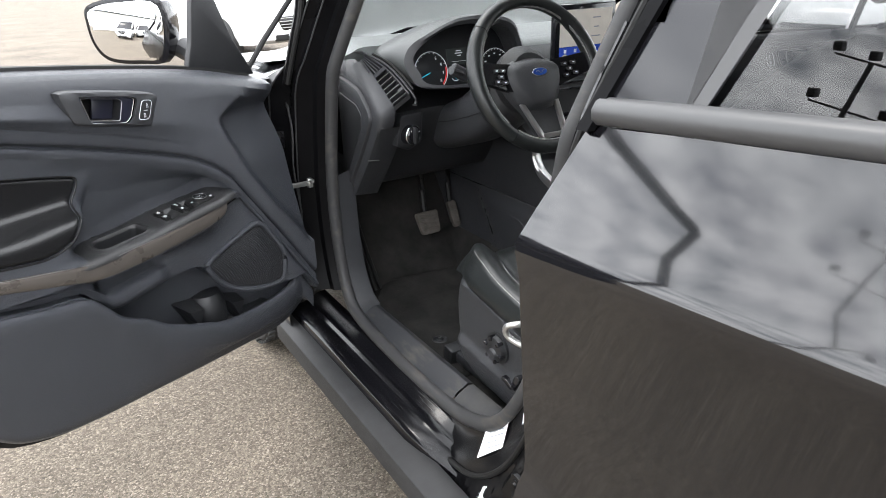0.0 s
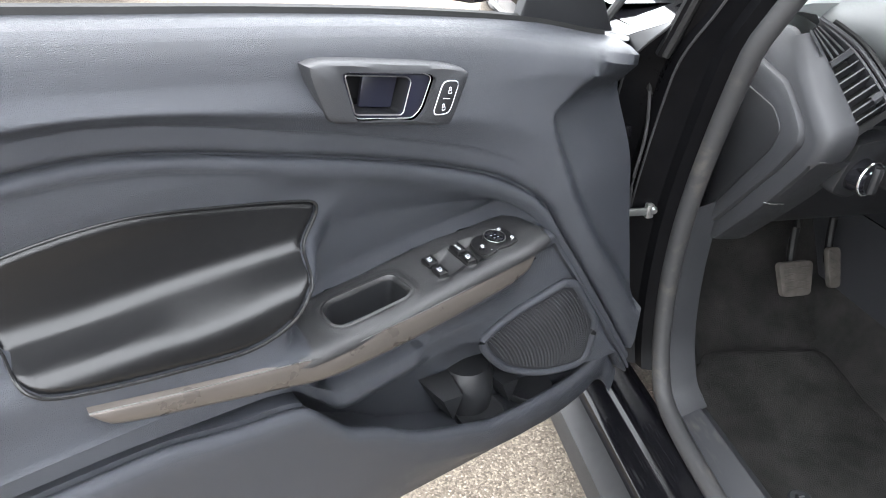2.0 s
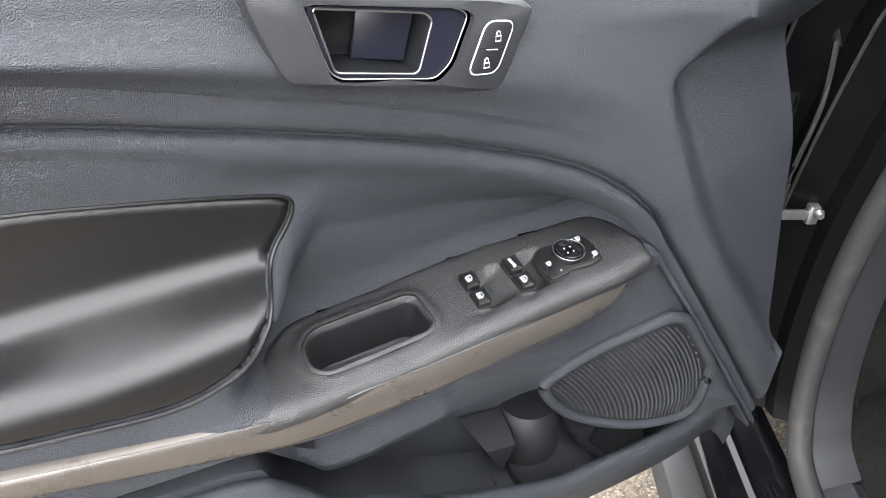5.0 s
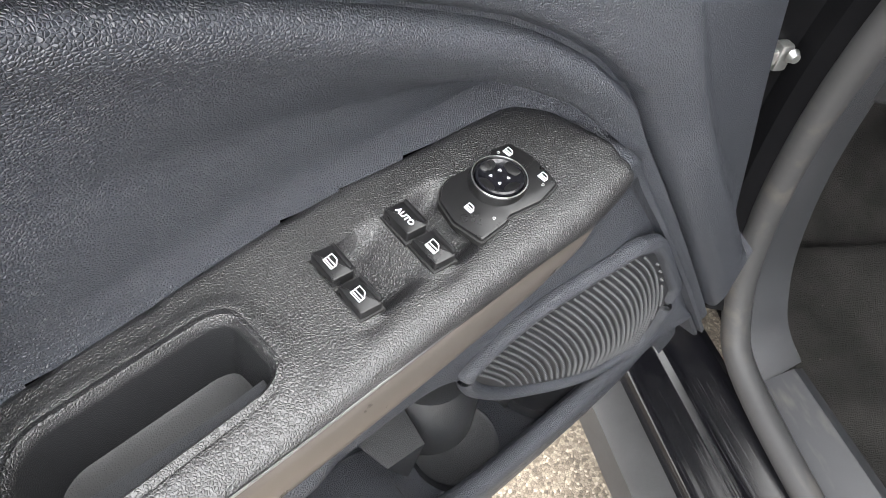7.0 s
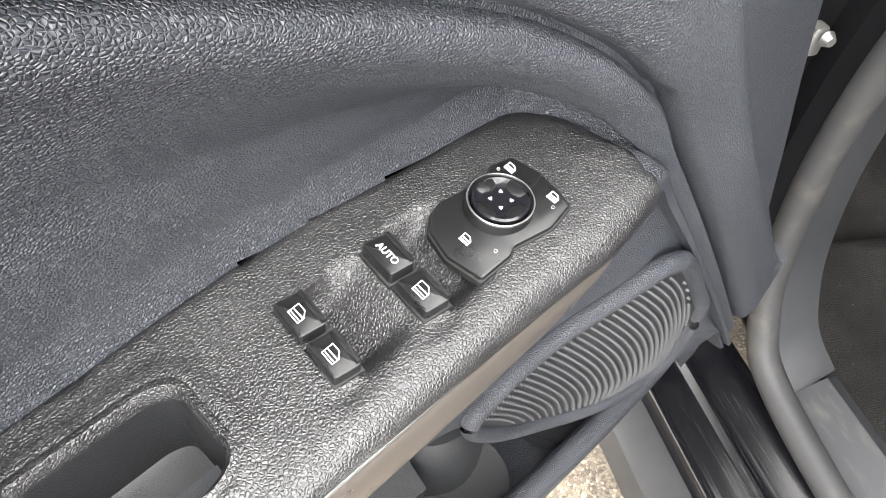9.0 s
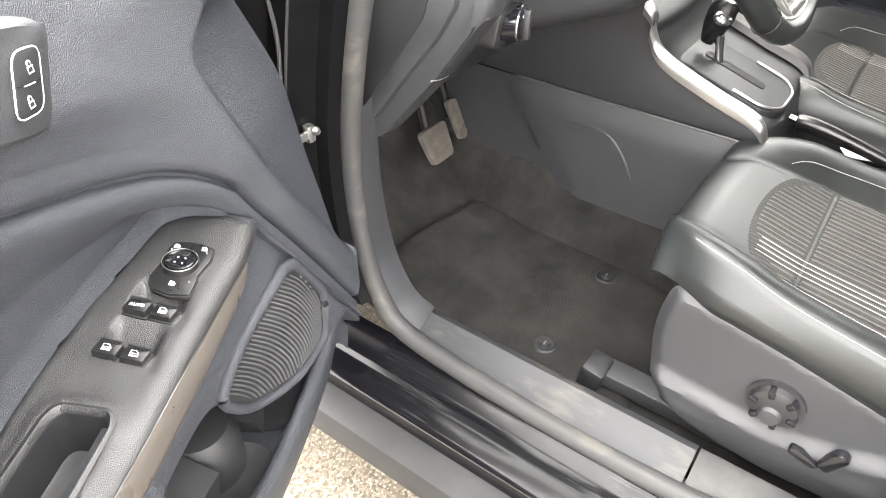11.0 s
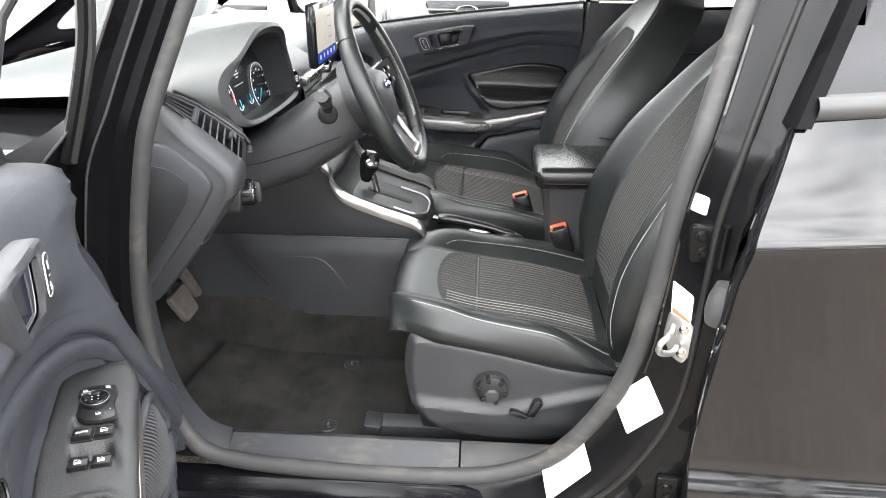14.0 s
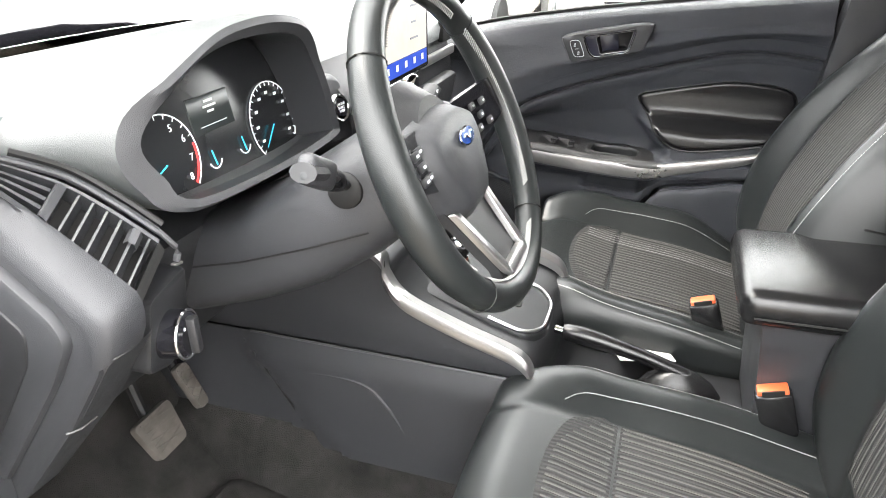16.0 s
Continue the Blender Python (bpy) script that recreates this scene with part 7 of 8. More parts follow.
for s, b in ((0.2190, 0.0100), (0.2165, -0.0150), (0.2610, -0.0040)):
    icon(s, b, 0.0036, mirror_knob, 0.005)
for s, b in ((0.2235, 0.0135), (0.2205, -0.0185), (0.2555, -0.0170)):
    part("lamp_dot", tube([arm(s + 0.0008 * math.cos(a), b + 0.0008 * math.sin(a), 0.0034) for a in [k * 1.0472 for k in range(6)]], 0.0002, 4, closed=True), M_STEEL, mirror_knob)

STRIP_TOP = [(0.198, 0.8315), (0.284, 0.8195), (0.377, 0.8112), (0.4487, 0.8081), (0.511, 0.8048), (0.570, 0.8153), (0.6723, 0.8351), (0.7638, 0.8555)]
STRIP_BOT = [(0.198, 0.829), (0.2045, 0.8065), (0.2262, 0.795), (0.259, 0.788), (0.343, 0.778), (0.448, 0.771), (0.53, 0.7726), (0.5785, 0.7846), (0.677, 0.8113), (0.749, 0.8337), (0.7638, 0.854)]


def strip():
    rows = []
    for k in range(97):
        u = 0.198 + (0.7638 - 0.198) * (k / 96)**1.25
        zt, zb = interp(STRIP_TOP, u), interp(STRIP_BOT, u)
        zb = min(zb, zt - 0.001)
        w = zt - zb
        rows.append([(u, d, zb + w * f) for d, f in ((-0.035, 1.0), (-0.0195, 1.0), (-0.0180, 0.95), (-0.0172, 0.80), (-0.0165, 0.62), (-0.0165, 0.42), (-0.0175, 0.20), (-0.0190, 0.06), (-0.0215, 0.0), (-0.040, 0.0))])
    return loft(rows, cap=True)


part("trim_strip", strip(), M_TAUPE, door, "satin taupe metallic trim strip", sharp=50)
part("strip_line", tube([(p.x, -0.0185, p.y + 0.0006) for p in curve([(s, z, 0) for s, z in STRIP_TOP], 5)], 0.0007, 6), M_SILVER, door)


M_DOTS = material("dark speaker plastic", (0.011, 0.0115, 0.0135), 0.55)
M_STUD = material("speaker stud plastic", (0.024, 0.025, 0.028), 0.45)
SPK = [(0.2621, 0.6853), (0.2517, 0.700), (0.189, 0.7269), (0.137, 0.7515), (0.122, 0.7515), (0.1036, 0.7397), (0.0648, 0.6767), (0.0574, 0.6565), (0.0600, 0.6050), (0.0732, 0.5841), (0.1037, 0.582), (0.1643, 0.5925), (0.2107, 0.6163), (0.245, 0.6531)]
spk_o = curve([(s, z, 0) for s, z in SPK], 5, True)


def spk_base(u, v):
    return interp(UNDER, u)


speaker = part("speaker_grille", cover([(p.x, p.y) for p in spk_o], lambda u, v, d: (u, spk_base(u, v) + 0.004 + 0.006 * sm(0, 0.05, d), v), 0.010, lambda u, v: (u, spk_base(u, v) + 0.003, v)), M_DOTS, door, "perforated dark speaker grille")
part("grille_rim", tube([(p.x, spk_base(p.x, p.y) + 0.003, p.y) for p in spk_o], 0.0068, 10, closed=True, flat=1.0), M_SOFT, speaker)


def speaker_studs():
    """Small tapered pegs in bowed rows over the speaker cover."""
    verts, faces = [], []
    rim = [(p.x, p.y) for p in spk_o]
    c, n = math.cos(radians(24)), math.sin(radians(24))
    for i in range(-26, 27):
        for j in range(-26, 27):
            q = 0.0042 * j
            p = 0.0050 * i + 2.2 * q * q
            u, v = 0.150 + p * c + q * n, 0.655 - p * n + q * c
            if not inside(rim, u, v):
                continue
            d = min((Vector((u, v)) - Vector(r)).length for r in rim)
            if d < 0.011:
                continue
            y = spk_base(u, v) + 0.0036 + 0.006 * sm(0, 0.05, d)
            k = len(verts)
            for r, h in ((0.00165, 0.0), (0.0011, 0.0024)):
                verts += [(u + r * math.cos(a), y + h, v + r * math.sin(a)) for a in (0.4, 1.45, 2.49, 3.54, 4.59, 5.64)]
            faces += [(k + m, k + 6 + m, k + 6 + (m + 1) % 6, k + (m + 1) % 6) for m in range(6)]
            faces.append((k + 11, k + 10, k + 9, k + 8, k + 7, k + 6))
    return verts, faces


tagged(part("speaker_stud", speaker_studs(), M_STUD, speaker), kind="stuff")

# door bin: raised dividers and bottle floor
for s, z in ((0.300, 0.585), (0.178, 0.555)):
    P = [(s + 0.034, -0.104, z + 0.024), (s - 0.024, -0.104, z + 0.014), (s - 0.004, -0.104, z - 0.05), (s + 0.018, -0.060, z + 0.004), (s - 0.020, -0.060, z - 0.004), (s - 0.003, -0.060, z - 0.045)]
    part("bin_divider", ([Vector(p) for p in P], [[0, 1, 2], [3, 5, 4], [0, 3, 4, 1], [1, 4, 5, 2], [0, 2, 5, 3]]), M_DARK, door)
for s in (0.345, 0.240, 0.13):
    part("bottle_floor", lathe([(0.0, 0.0), (0.036, 0.0), (0.040, 0.003), (0.041, 0.0), (0.041, -0.01)], 28, pose(s, -0.062, 0.521)), M_DARK, door)

SAIL = [(0.150, 1.112), (0.128, 1.168), (0.108, 1.262), (0.045, 1.262), (0.010, 1.176), (-0.052, 1.075), (0.02, 1.083)]
part("sail_panel", slab([(p.x, p.y) for p in rounded(SAIL, 0.008, 3)], lambda u, v, h: Vector((u, -0.150 + h, v)), 0.014, 0.004), M_DARK, door, "black plastic sail panel")
part("bin_column", lathe([(0.044, -0.04), (0.046, 0.0), (0.044, 0.03), (0.036, 0.046), (0.0, 0.050)], 28, pose(0.238, -0.104, 0.552)), M_DARK, door)

# side mirror on the door's outside
part("mirror_arm", tube(curve([(0.06, -0.15, 1.10), (0.06, -0.19, 1.125), (0.07, -0.24, 1.15)], 4), [0.04] * 9, 10, flat=0.6), M_DARK, door)
MIR = Matrix.Translation((0.175, -0.285, 1.19)) @ Matrix(((0.42, 0, 0.906, 0), (-0.906, 0, 0.42, 0), (0, 1, 0, 0), (0, 0, 0, 1)))
MIR_O = [(-0.088, 0.06), (-0.080, -0.050), (-0.02, -0.062), (0.05, -0.056), (0.080, -0.026), (0.088, 0.02), (0.078, 0.055), (0.0, 0.07)]
mir_o = curve([(x, y, 0) for x, y in MIR_O], 4, True)
house = part("mirror_housing", moved(loft([[(p.x, p.y, 0.006) for p in mir_o], [(p.x * 1.08, p.y * 1.1, 0.004) for p in mir_o], [(p.x * 1.1, p.y * 1.12, -0.02) for p in mir_o], [(p.x * 0.95, p.y * 0.95, -0.07) for p in mir_o], [(p.x * 0.5, p.y * 0.5, -0.10) for p in mir_o]], close_u=True, cap=True), MIR), M_GLOSS, door, "black mirror housing")
part("mirror_glass", moved(slab([(p.x, p.y) for p in mir_o], lambda u, v, h: Vector((u * 0.97, v * 0.96, 0.0065 + h)), 0.003, 0.001), MIR), M_MIRROR, house, "mirror glass")
# ---- fittings on the pillars ----
def on_pillar(y, z, h=0.0):
    return Vector((pillar_x(y, z) - h, y, z))


def sticker(pts, name="sticker", label="plain white sticker"):
    """A thin sheet that follows the pillar."""
    P = [Vector(p) for p in pts]
    return part(name, cover([(p.x, p.y) for p in rounded(P, 0.004, 3)], lambda u, v, d: on_pillar(u, v, 0.0016), 0.010), M_LABEL, body, label)


sticker([(0.027, 1.000), (0.001, 0.995), (0.003, 0.966), (0.024, 0.970)])
red_l = sticker([(0.031, 0.845), (0.002, 0.830), (0.001, 0.771), (0.028, 0.787)], label="white and red printed sticker")
sticker([(0.101, 0.598), (0.049, 0.657), (0.022, 0.606), (0.074, 0.539)])
st_b = sticker([(0.221, 0.437), (0.147, 0.503), (0.129, 0.45), (0.206, 0.373)])
low_l = sticker([(0.148, 0.365), (0.05, 0.368), (0.052, 0.325), (0.145, 0.322)])
for k in range(6):
    z = 0.826 - 0.007 * k
    part("print_bar", cover([(0.026 - 0.001 * k * 0, z), (0.008, z - 0.009), (0.008, z - 0.012), (0.026, z - 0.003)], lambda u, v, d: on_pillar(u, v, 0.0026), 0.006), M_PRINT, red_l, smooth=False)
def print_lines(label_ob, origin, along, down, n, length):
    """Rows of unreadable print as thin bars."""
    o, a, d = Vector(origin), Vector(along), Vector(down)
    for k in range(n):
        p = o + d * k
        q = p + a * (length * (0.95 if k % 3 else 0.7))
        w = d.normalized() * 0.0016
        part("print_bar", cover([tuple(p), tuple(q), tuple(q + w), tuple(p + w)], lambda u, v, dd: on_pillar(u, v, 0.0026), 0.02), M_PRINT, label_ob, smooth=False)


print_lines(st_b, (0.210, 0.433), Vector((-0.746, 0.666)), Vector((-0.0022, -0.0095)), 5, 0.078)
print_lines(low_l, (0.144, 0.357), (-1.0, 0.02), (0, -0.0062), 5, 0.082)
part("print_bar", cover([(0.027, 0.798), (0.003, 0.786), (0.003, 0.779), (0.027, 0.791)], lambda u, v, d: on_pillar(u, v, 0.0026), 0.006), M_RED, red_l, smooth=False)
part("pillar_rib", tube(curve([on_pillar(y, z, 0.002) for y, z in ((0.32, 0.315), (0.20, 0.345), (0.10, 0.43), (0.03, 0.55), (0.0, 0.66), (-0.008, 0.80), (-0.012, 0.95), (-0.03, 1.08), (-0.07, 1.22), (-0.13, 1.40))], 6), 0.006, 8, up=(1, 0, 0)), M_BLACKRUB, body)
part("pillar_crease", tube(curve([on_pillar(y, z, 0.001) for y, z in ((0.055, 0.66), (0.045, 0.72), (0.036, 0.85), (0.025, 0.98), (0.0, 1.10), (-0.035, 1.24))], 6), 0.004, 6, up=(1, 0, 0)), M_PAINT, body)
strk = thing("door_striker", (-0.12, 0.03, 0.75), "zinc door striker loop bolted to the pillar", "door striker")
part("striker_plate", slab([(p.x, p.y) for p in rounded([(0.030, 0.790), (-0.004, 0.780), (-0.006, 0.735), (0.006, 0.705), (0.022, 0.712), (0.034, 0.74)], 0.008, 4)], lambda u, v, h: on_pillar(u, v, h - 0.004), 0.008, 0.002), M_STEEL, strk)
part("striker_loop", tube(curve([(-0.105, 0.030, 0.775), (-0.140, 0.044, 0.777), (-0.150, 0.058, 0.768), (-0.146, 0.056, 0.750), (-0.130, 0.034, 0.738), (-0.105, 0.018, 0.735)], 5), 0.0055, 10), M_STEEL, strk)
for y, z in ((0.008, 0.768), (0.008, 0.725)):
    part("striker_screw", lathe([(0.0, 0.006), (0.006, 0.006), (0.009, 0.003), (0.0095, 0.0)], 16, Matrix.Translation(on_pillar(y, z, 0.003)) @ pose(0, 0, 0, 0, -90, 0)), M_CHROME, strk)
for z in (0.925, 0.465):
    hg = part("rear_door_hinge", slab([(p.x, p.y) for p in rounded([(0.028, z + 0.032), (-0.02, z + 0.030), (-0.024, z - 0.032), (0.022, z - 0.034)], 0.012, 4)], lambda u, v, h: Vector((pillar_x(0.0, z) - 0.002 - h, u, v)), 0.010, 0.003), M_JAMB, body, "black painted hinge")
    part("hinge_pin", tube([(pillar_x(0, z) - 0.020, -0.022, z - 0.035), (pillar_x(0, z) - 0.020, -0.022, z + 0.035)], 0.008, 12), M_JAMB, hg)
    for dy, dz in ((0.010, 0.014), (0.004, -0.014)):
        part("hinge_bolt", lathe([(0.0, 0.008), (0.006, 0.008), (0.0075, 0.004), (0.011, 0.003), (0.0115, 0.0)], 12, Matrix.Translation((pillar_x(0, z) - 0.011, dy, z + dz)) @ pose(0, 0, 0, 0, -90, 0)), M_JAMB, hg)
boot = thing("cable_boot", (-0.15, -0.015, 0.85), "grey rubber cable boot between pillar and rear door", "cable boot")
part("boot_body", lathe([(0.0, -0.040), (0.014, -0.036), (0.021, -0.015), (0.022, 0.01), (0.017, 0.034), (0.0, 0.040)], 20, pose(-0.142, -0.026, 0.840, 8, 0, 0)), M_RUBBER, boot)
strap = thing("door_check_strap", (-0.16, 0.985, 0.775), "oily steel door check strap", "check strap")
part("strap_bar", box((-0.165, 0.984, 0.775), (0.105, 0.006, 0.014), 0.002), M_STEEL, strap)
part("strap_bracket", box((-0.116, 0.986, 0.775), (0.014, 0.014, 0.026), 0.003), M_STEEL, strap)
part("strap_bolt", lathe([(0.0, 0.006), (0.004, 0.006), (0.006, 0.002), (0.007, 0.0)], 12, pose(-0.114, 0.975, 0.781, 90, 0, 0)), M_STEEL, strap)
for z in (0.90, 0.58):
    hg = part("front_door_hinge", box((-0.205, 1.015, z), (0.085, 0.022, 0.05), 0.006), M_PAINT, body, "black painted hinge")
    part("hinge_pin", tube([(-0.20, 0.998, z - 0.034), (-0.20, 0.998, z + 0.034)], 0.009, 12), M_PAINT, hg)
    part("hinge_bolt", lathe([(0.0, 0.007), (0.007, 0.007), (0.010, 0.003), (0.0105, 0.0)], 12, pose(-0.178, 1.003, z, 90, 0, 0)), M_PAINT, hg)
part("pillar_wire", tube(curve([(-0.152, 0.998, 1.00), (-0.150, 0.985, 0.92), (-0.158, 0.985, 0.82), (-0.150, 0.985, 0.70), (-0.158, 0.99, 0.58)], 5), 0.003, 6), M_CLAD, body)
part("grommet", lathe([(0.0, 0.008), (0.016, 0.007), (0.020, 0.0)], 20, pose(-0.140, 1.0, 0.995, 90, 0, 0)), M_BLACKRUB, body)

# ---- passenger side ----
PDOOR = Matrix(((0, -1, 0, 1.205), (-1, 0, 0, 0.895), (0, 0, 1, -0.040), (0, 0, 0, 1)))
pdoor = copy_thing(door, PDOOR)
pdoor.name = "passenger_door"
tagged(pdoor, "closed passenger door with dark grey moulded trim", "car door")
for o in list(pdoor.children_recursive):
    base_name = o.name.split(".")[0]
    if base_name in ("auto_text", "mirror_control", "adjuster_dial", "dial_ring", "arrow", "lamp_dot", "dial_bright_ring", "dial_lobe", "panel_split", "panel_gap", "mirror_housing", "mirror_glass", "mirror_arm", "front_frame", "sail_panel", "symbol"):
        bpy.data.objects.remove(o, do_unlink=True)
# Paler copy of the taupe strip: its bright reflection is put into the colour.
M_STRIP_SHEEN = material("taupe door strip with painted sheen", (0.30, 0.295, 0.29), 0.32, metal=0.8, stain=0.06, rough_var=0.06)
for o in pdoor.children_recursive:
    if o.name.split(".")[0] == "trim_strip":
        o.data = o.data.copy()
        o.data.materials[0] = M_STRIP_SHEEN
pw = thing("passenger_window", (1.30, 0.4, 1.15), "clear side window in a black frame", "window")
part("window_pane", loft([[(1.345 - 0.30 * (z - 1.13), y, z) for y in (0.92 - 0.9 * (z - 1.06), 0.4, 0.03)] for z in (1.06, 1.25, 1.46)]), M_GLASS, pw).visible_shadow = False
part("frame_top", tube(curve([(1.355, 0.97, 1.03), (1.31, 0.80, 1.20), (1.26, 0.62, 1.38), (1.23, 0.45, 1.46), (1.22, 0.20, 1.49), (1.225, -0.05, 1.48)], 5), 0.022, 8), M_BLACKRUB, pw)
part("frame_rear", tube([(1.355, 0.02, 1.05), (1.30, -0.01, 1.25), (1.23, -0.05, 1.48)], 0.022, 8), M_BLACKRUB, pw)
part("right_b_pillar", loft([[(1.275 - 0.28 * max(0, z - 1.1) + dx, 0.0 - 0.10 * max(0, z - 0.9) + dy, z) for dx, dy in ((0.03, 0.05), (0.0, 0.045), (-0.012, 0.02), (-0.012, -0.07), (0.0, -0.10), (0.03, -0.11))] for z in (0.40, 0.7, 1.0, 1.16)]), M_PLASTIC, body)
part("right_pillar_trim", loft([[(1.272 - 0.28 * max(0, z - 1.1) + dx, 0.0 - 0.10 * max(0, z - 0.9) + dy, z) for dx, dy in ((0.03, 0.045), (0.0, 0.04), (-0.010, 0.02), (-0.010, -0.06), (0.0, -0.09), (0.03, -0.10))] for z in (1.165, 1.3, 1.47)]), M_HEADLINE, body, "pale beige upper pillar trim")
rtrim = thing("rear_right_trim", (1.26, -0.5, 0.4), "dark rear door trim on the passenger side", "door trim")
part("trim_panel", loft([[(x, y, z + 0.04 * (-y)) for z, x in ((0.40, 1.24), (0.65, 1.225), (0.80, 1.21), (0.83, 1.235), (0.98, 1.255), (1.08, 1.27), (1.12, 1.31))] for y in (-0.12, -0.4, -0.7, -1.0)]), M_SOFT, rtrim)
part("trim_crease", tube(curve([(1.243, -0.13, 0.985), (1.243, -0.4, 1.01), (1.24, -0.7, 1.0), (1.235, -0.9, 0.9)], 5), 0.004, 6), M_DARK, rtrim)
part("trim_strip", tube([(1.21, -0.14, 0.845), (1.208, -0.7, 0.87)], 0.010, 8, flat=0.6), M_SILVER, rtrim)
rb = thing("rear_bench", (MID, -0.95, 0.34), "black leather rear bench seat", "rear seat")
part("bench_cushion", loft([[(x, y, z) for x in (0.08, 0.12, 0.4, MID, 0.86, 1.14, 1.18)] for y, z in ((-0.58, 0.45), (-0.56, 0.58), (-0.60, 0.64), (-0.8, 0.63), (-1.05, 0.60))]), M_LEATHER, rb)
part("bench_back", loft([[(x, y, z) for x in (0.08, 0.12, 0.4, MID, 0.86, 1.14, 1.18)] for y, z in ((-1.00, 0.58), (-1.05, 0.85), (-1.15, 1.12), (-1.22, 1.14), (-1.27, 0.9))]), M_LEATHER, rb)
part("cross_member", box((MID, -0.55, 0.40), (1.1, 0.06, 0.12), 0.01), M_CARPET, body)


# ---- the lot around ----
def parked_car(name, m, paint, label, tall=0.0, dark_face=False):
    """A plain parked car in its own space: nose to +y, wheels on z = 0."""
    c = thing(name, None, label, "car", m=m)
    st = [(-2.1, 0.45, 0.62, 0.70), (-2.05, 0.30, 0.98, 0.80), (-1.5, 0.24, 1.00, 0.88), (-0.6, 0.22, 0.98, 0.90), (0.6, 0.22, 0.97, 0.90), (1.2, 0.24, 0.95 + tall * 0.3, 0.88), (1.75, 0.26, 0.88 + tall * 0.5, 0.84), (2.02, 0.28, 0.76 + tall * 0.6, 0.76), (2.10, 0.34, 0.62 + tall * 0.5, 0.68)]
    rows = []
    for y, z0, z1, w in st:
        rows.append([(-w * 0.92, y, z0), (-w, y, z0 + 0.15), (-w, y, (z0 + z1) / 2 + 0.05), (-w * 0.95, y, z1 - 0.06), (-w * 0.80, y, z1), (0, y, z1 + 0.03), (w * 0.80, y, z1), (w * 0.95, y, z1 - 0.06), (w, y, (z0 + z1) / 2 + 0.05), (w, y, z0 + 0.15), (w * 0.92, y, z0)])
    bd = part("car_shell", loft(rows, close_u=True, cap=True), paint, c, sharp=50)
    cab = []
    for z, y0, y1, w in ((0.95, -1.95, 1.10 + tall * 0.3, 0.84), (1.25 + tall * 0.2, -1.80, 0.62, 0.76), (1.48 + tall, -1.55, 0.22, 0.64)):
        cab.append([(-w, y0, z), (-w, y1 - 0.15, z), (-w * 0.8, y1, z), (w * 0.8, y1, z), (w, y1 - 0.15, z), (w, y0, z)])
    part("windows", loft(cab, close_u=True), M_GLOSS, c, "dark glass")
    part("roof", loft([[(x * 1.02, y * 1.02, z - 0.01) for x, y, z in cab[-1]], [(x * 0.98, y, z + 0.03) for x, y, z in cab[-1]], [(x * 0.7, y * 0.85, z + 0.06) for x, y, z in cab[-1]]], close_u=True, cap=True), paint, c)
    for sx in (-1, 1):
        part("roof_post", tube([(sx * 0.80, 1.0, 0.96), (sx * 0.73, 0.60, 1.26), (sx * 0.62, 0.22, 1.48 + tall)], 0.035, 8), paint, c)
        part("roof_post", tube([(sx * 0.84, -0.5, 0.96), (sx * 0.66, -0.5, 1.48 + tall)], 0.03, 8), M_GLOSS, c)
        for y in (-1.3, 1.3):
            wh = part("wheel", lathe([(0.20, -0.1), (0.31, -0.1), (0.33, -0.07), (0.33, 0.07), (0.31, 0.1), (0.20, 0.1)], 32, pose(sx * 0.80, y, 0.33, 0, 90, 0)), M_TYRE, c, "black tyre")
            part("rim", lathe([(0.0, 0.02), (0.05, 0.03), (0.18, 0.015), (0.205, 0.06)], 20, pose(sx * (0.80 + 0.03), y, 0.33, 0, 90 * sx, 0)), M_SILVER, wh)
        hl = part("headlight", slab([(p.x, p.y) for p in rounded([(sx * 0.42, 0.66 + tall * 0.5), (sx * 0.74, 0.72 + tall * 0.5), (sx * 0.74, 0.60 + tall * 0.5), (sx * 0.46, 0.57 + tall * 0.5)], 0.03)], lambda u, v, h: Vector((u, 2.07 - 0.9 * max(0, abs(u) - 0.45) + h - 0.03, v)), 0.05, 0.01), M_CHROME, c, "clear headlight")
        part("indicator", box((sx * 0.70, 1.90, 0.685 + tall * 0.5), (0.08, 0.05, 0.03), 0.01), M_RED, hl)
        part("fog_lamp", lathe([(0.0, 0.02), (0.05, 0.02), (0.07, 0.0)], 18, pose(sx * 0.60, 2.05, 0.40, -90, 0, 0)), M_DARK, c)
        part("side_mirror", box((sx * 0.98, 0.72, 1.02), (0.18, 0.10, 0.14), 0.03), paint, c)
    gr = part("grille", slab([(p.x, p.y) for p in rounded([(-0.40, 0.66 + tall * 0.5), (0.40, 0.66 + tall * 0.5), (0.30, 0.46 + tall * 0.3), (-0.30, 0.46 + tall * 0.3)], 0.04)], lambda u, v, h: Vector((u, 2.09 + h, v)), 0.03, 0.01), M_GLOSS, c, "black grille")
    for k in range(4):
        part("grille_bar", box((0, 2.125, 0.50 + tall * 0.32 + 0.045 * k), (0.66 + 0.03 * k, 0.015, 0.014), 0.004), M_SILVER, gr)
    part("badge", lathe([(0.0, 0.012), (0.09, 0.01), (0.10, 0.0)], 28, pose(0, 2.135, 0.60 + tall * 0.45, -90, 0, 0) @ Matrix.Diagonal((1, 0.42, 1, 1))), M_CHROME, gr)
    part("lower_intake", box((0, 2.08, 0.36), (0.9, 0.05, 0.10), 0.02), M_BLACKRUB, c)
    part("plate_holder", box((0, 2.115, 0.42), (0.42, 0.02, 0.10), 0.006), M_LABEL, c)
    return c


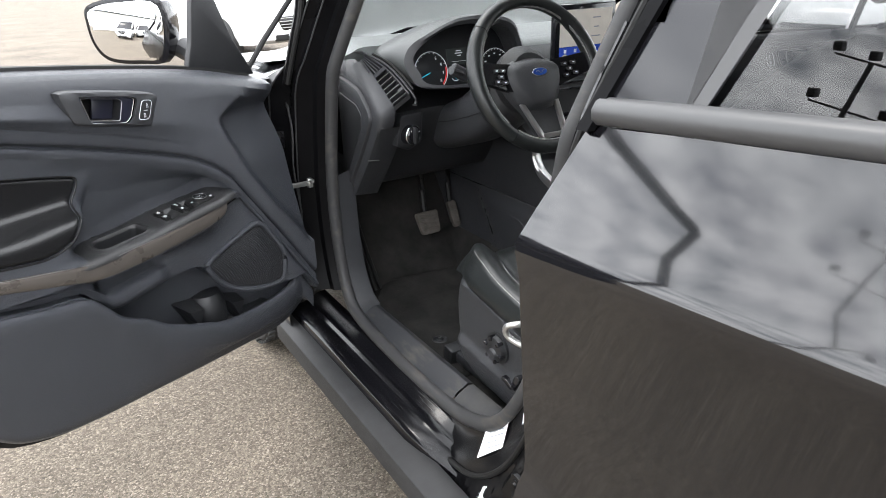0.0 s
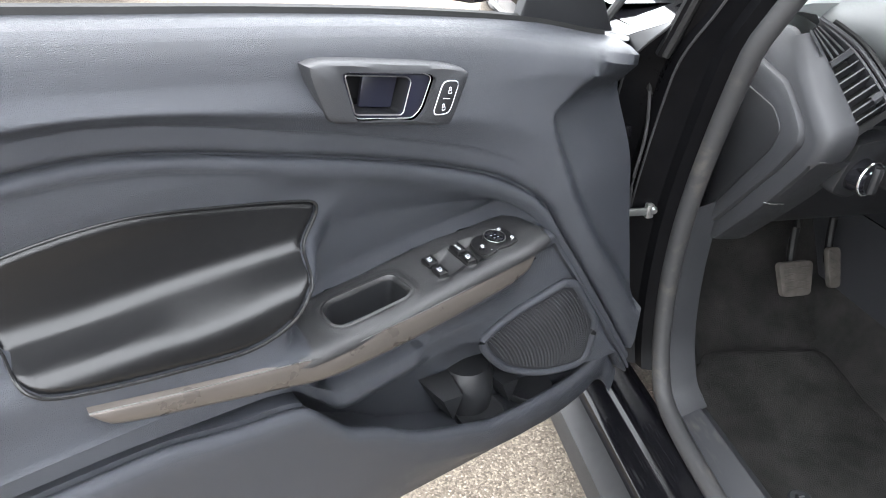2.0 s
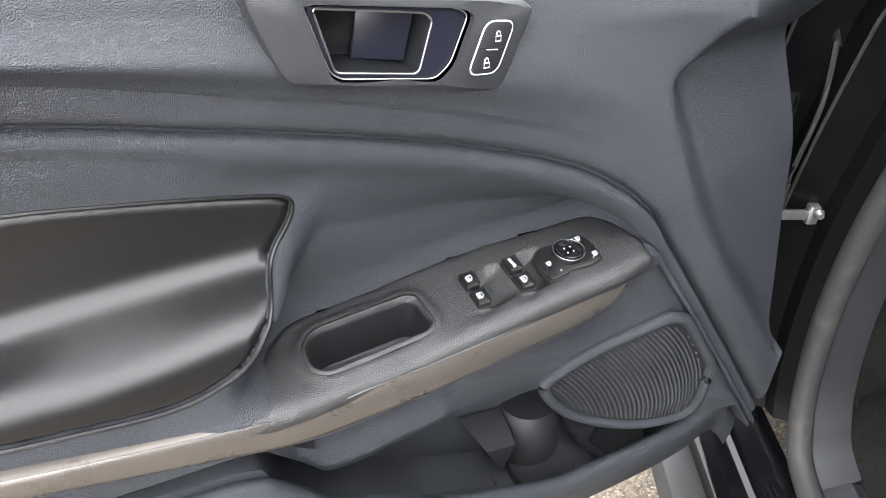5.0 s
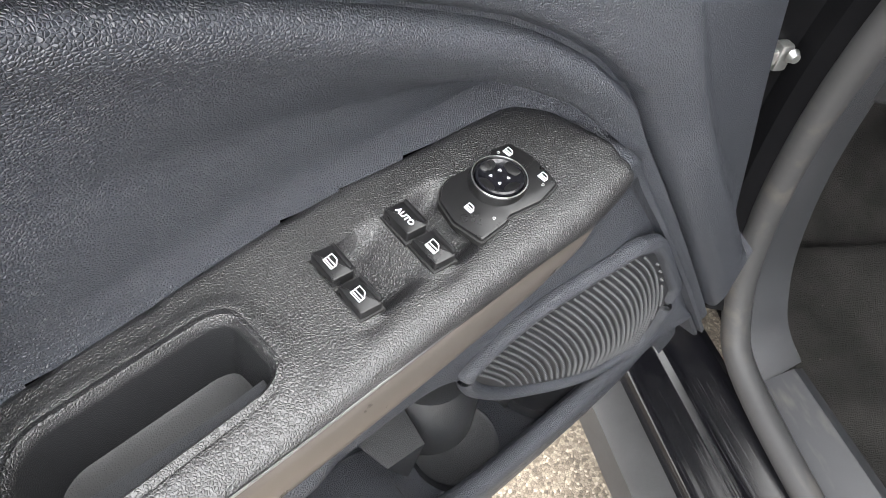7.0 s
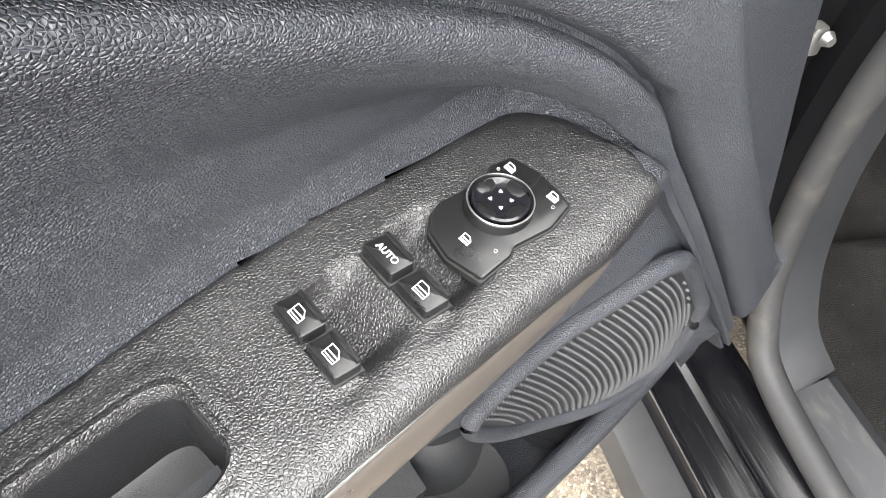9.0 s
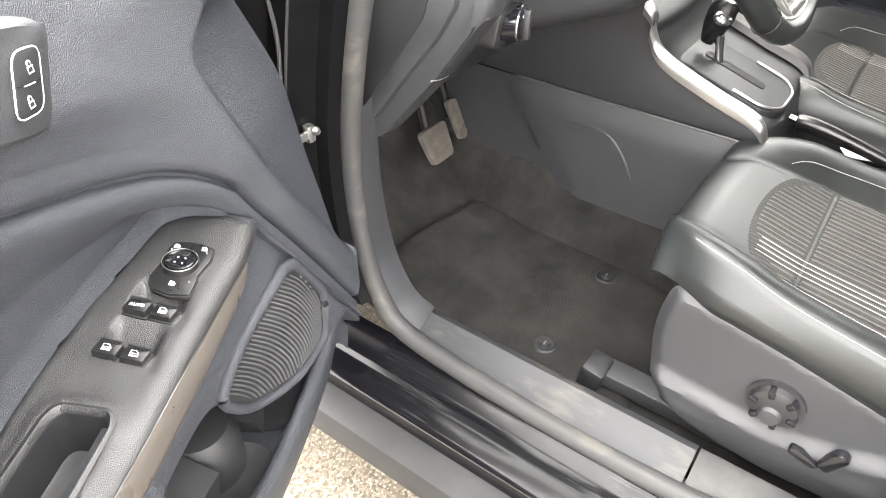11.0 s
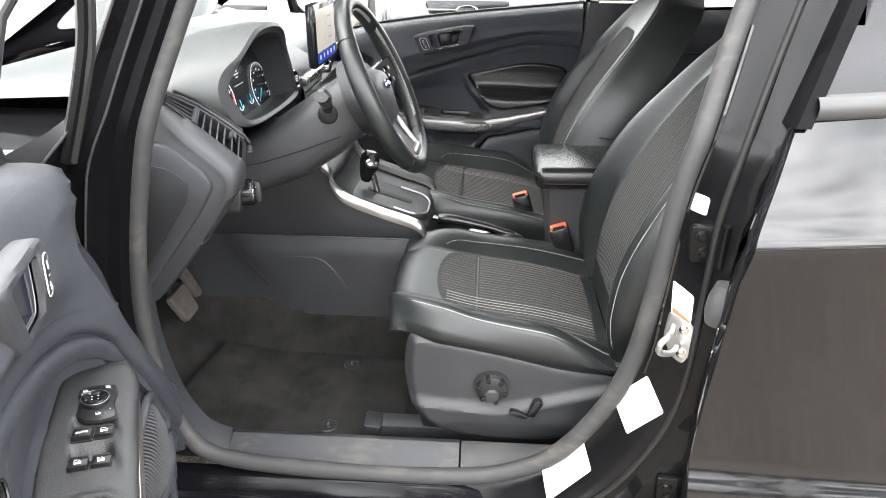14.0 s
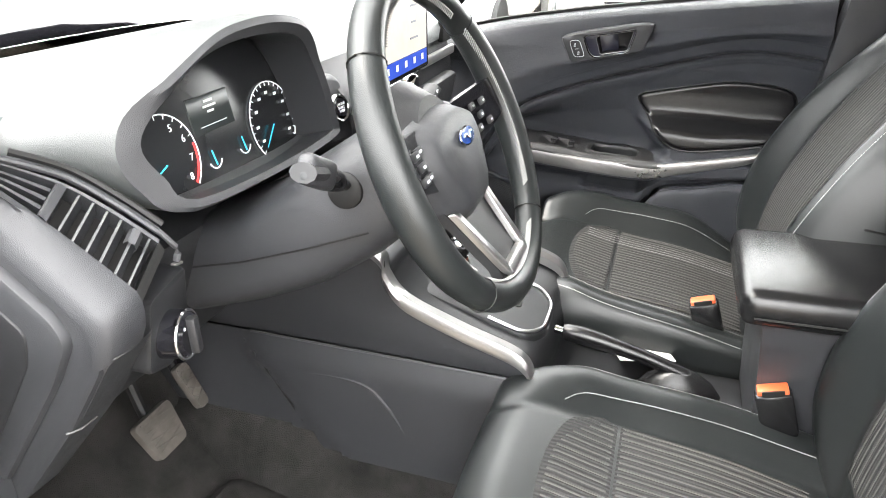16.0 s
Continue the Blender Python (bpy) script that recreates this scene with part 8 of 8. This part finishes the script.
M_GREYCAR = material("dark grey car paint", (0.06, 0.065, 0.07), 0.15, coat=1.0, stain=0.05)
parked_car("white_car", pose(-3.0, 9.4, 0, 0, 0, 178), M_WHITECAR, "white car parked across the lot with clear headlights")
parked_car("white_hatchback", pose(2.6, 11.6, 0, 0, 0, 195), M_WHITECAR, "white hatchback parked ahead beyond the bonnet")
parked_car("grey_suv", pose(7.6, 0.55, 0, 0, 0, 90), M_GREYCAR, "dark grey SUV parked facing the passenger side", 0.28)
parked_car("white_suv", pose(7.8, -1.9, 0, 0, 0, 92), M_WHITECAR, "white SUV parked beside the grey one", 0.2)
parked_car("silver_suv", pose(7.7, 2.9, 0, 0, 0, 91), M_WHITECAR, "pale SUV parked in the same row", 0.15)
parked_car("white_van", pose(-9.0, -2.2, 0, 0, 0, -60), M_WHITECAR, "white van parked behind near the building", 0.5)
parked_car("white_pickup", pose(-10.5, -5.2, 0, 0, 0, -70), M_WHITECAR, "white pickup parked by the building", 0.3)
parked_car("white_wagon", pose(-8.6, -8.2, 0, 0, 0, -80), M_WHITECAR, "white wagon parked by the building", 0.2)
M_CLADW = material("white wall cladding", (0.72, 0.72, 0.70), 0.6, stain=0.06, stain_scale=2)
bld = thing("workshop_building", (-24, -9, 0), "white clad workshop with a roller door", "building")
part("wall", box((-26, -9, 2.6), (8, 22, 5.2), 0.05), M_CLADW, bld)
part("roof", box((-26, -9, 5.3), (8.6, 22.6, 0.25), 0.05), M_CLAD, bld)
rd = part("roller_door", box((-21.95, -10, 1.7), (0.06, 4.2, 3.4), 0.01), M_CLAD, bld, "grey roller door")
for k in range(16):
    part("door_slat", box((-21.90, -10, 0.15 + 0.21 * k), (0.04, 4.1, 0.17), 0.02), M_CLADW, rd)
for k in range(24):
    part("wall_rib", box((-21.97, -9, 3.5 + 0.07 * k), (0.05, 21.8, 0.03), 0.01), M_CLADW, bld)
pole = thing("lot_lamp_post", (-22.9, 12.1, 0), "grey steel lamp post with floodlights", "lamp post")
part("mast", tube([(-22.9, 12.1, 0), (-22.9, 12.1, 14.2)], [0.15, 0.09], 12), M_CLAD, pole)
for z, n in ((14.2, 3), (12.2, 2)):
    part("cross_arm", tube([(-23.4, 10.9, z), (-22.4, 13.3, z)], 0.04, 8), M_CLAD, pole)
    for k in range(n):
        f = k / max(1, n - 1)
        part("floodlight", box((-23.4 + f, 10.95 + 2.3 * f, z + 0.3), (0.42, 0.32, 0.34), 0.05, m=pose(0, 0, 0, 0, 30, 0)), M_DARK, pole)
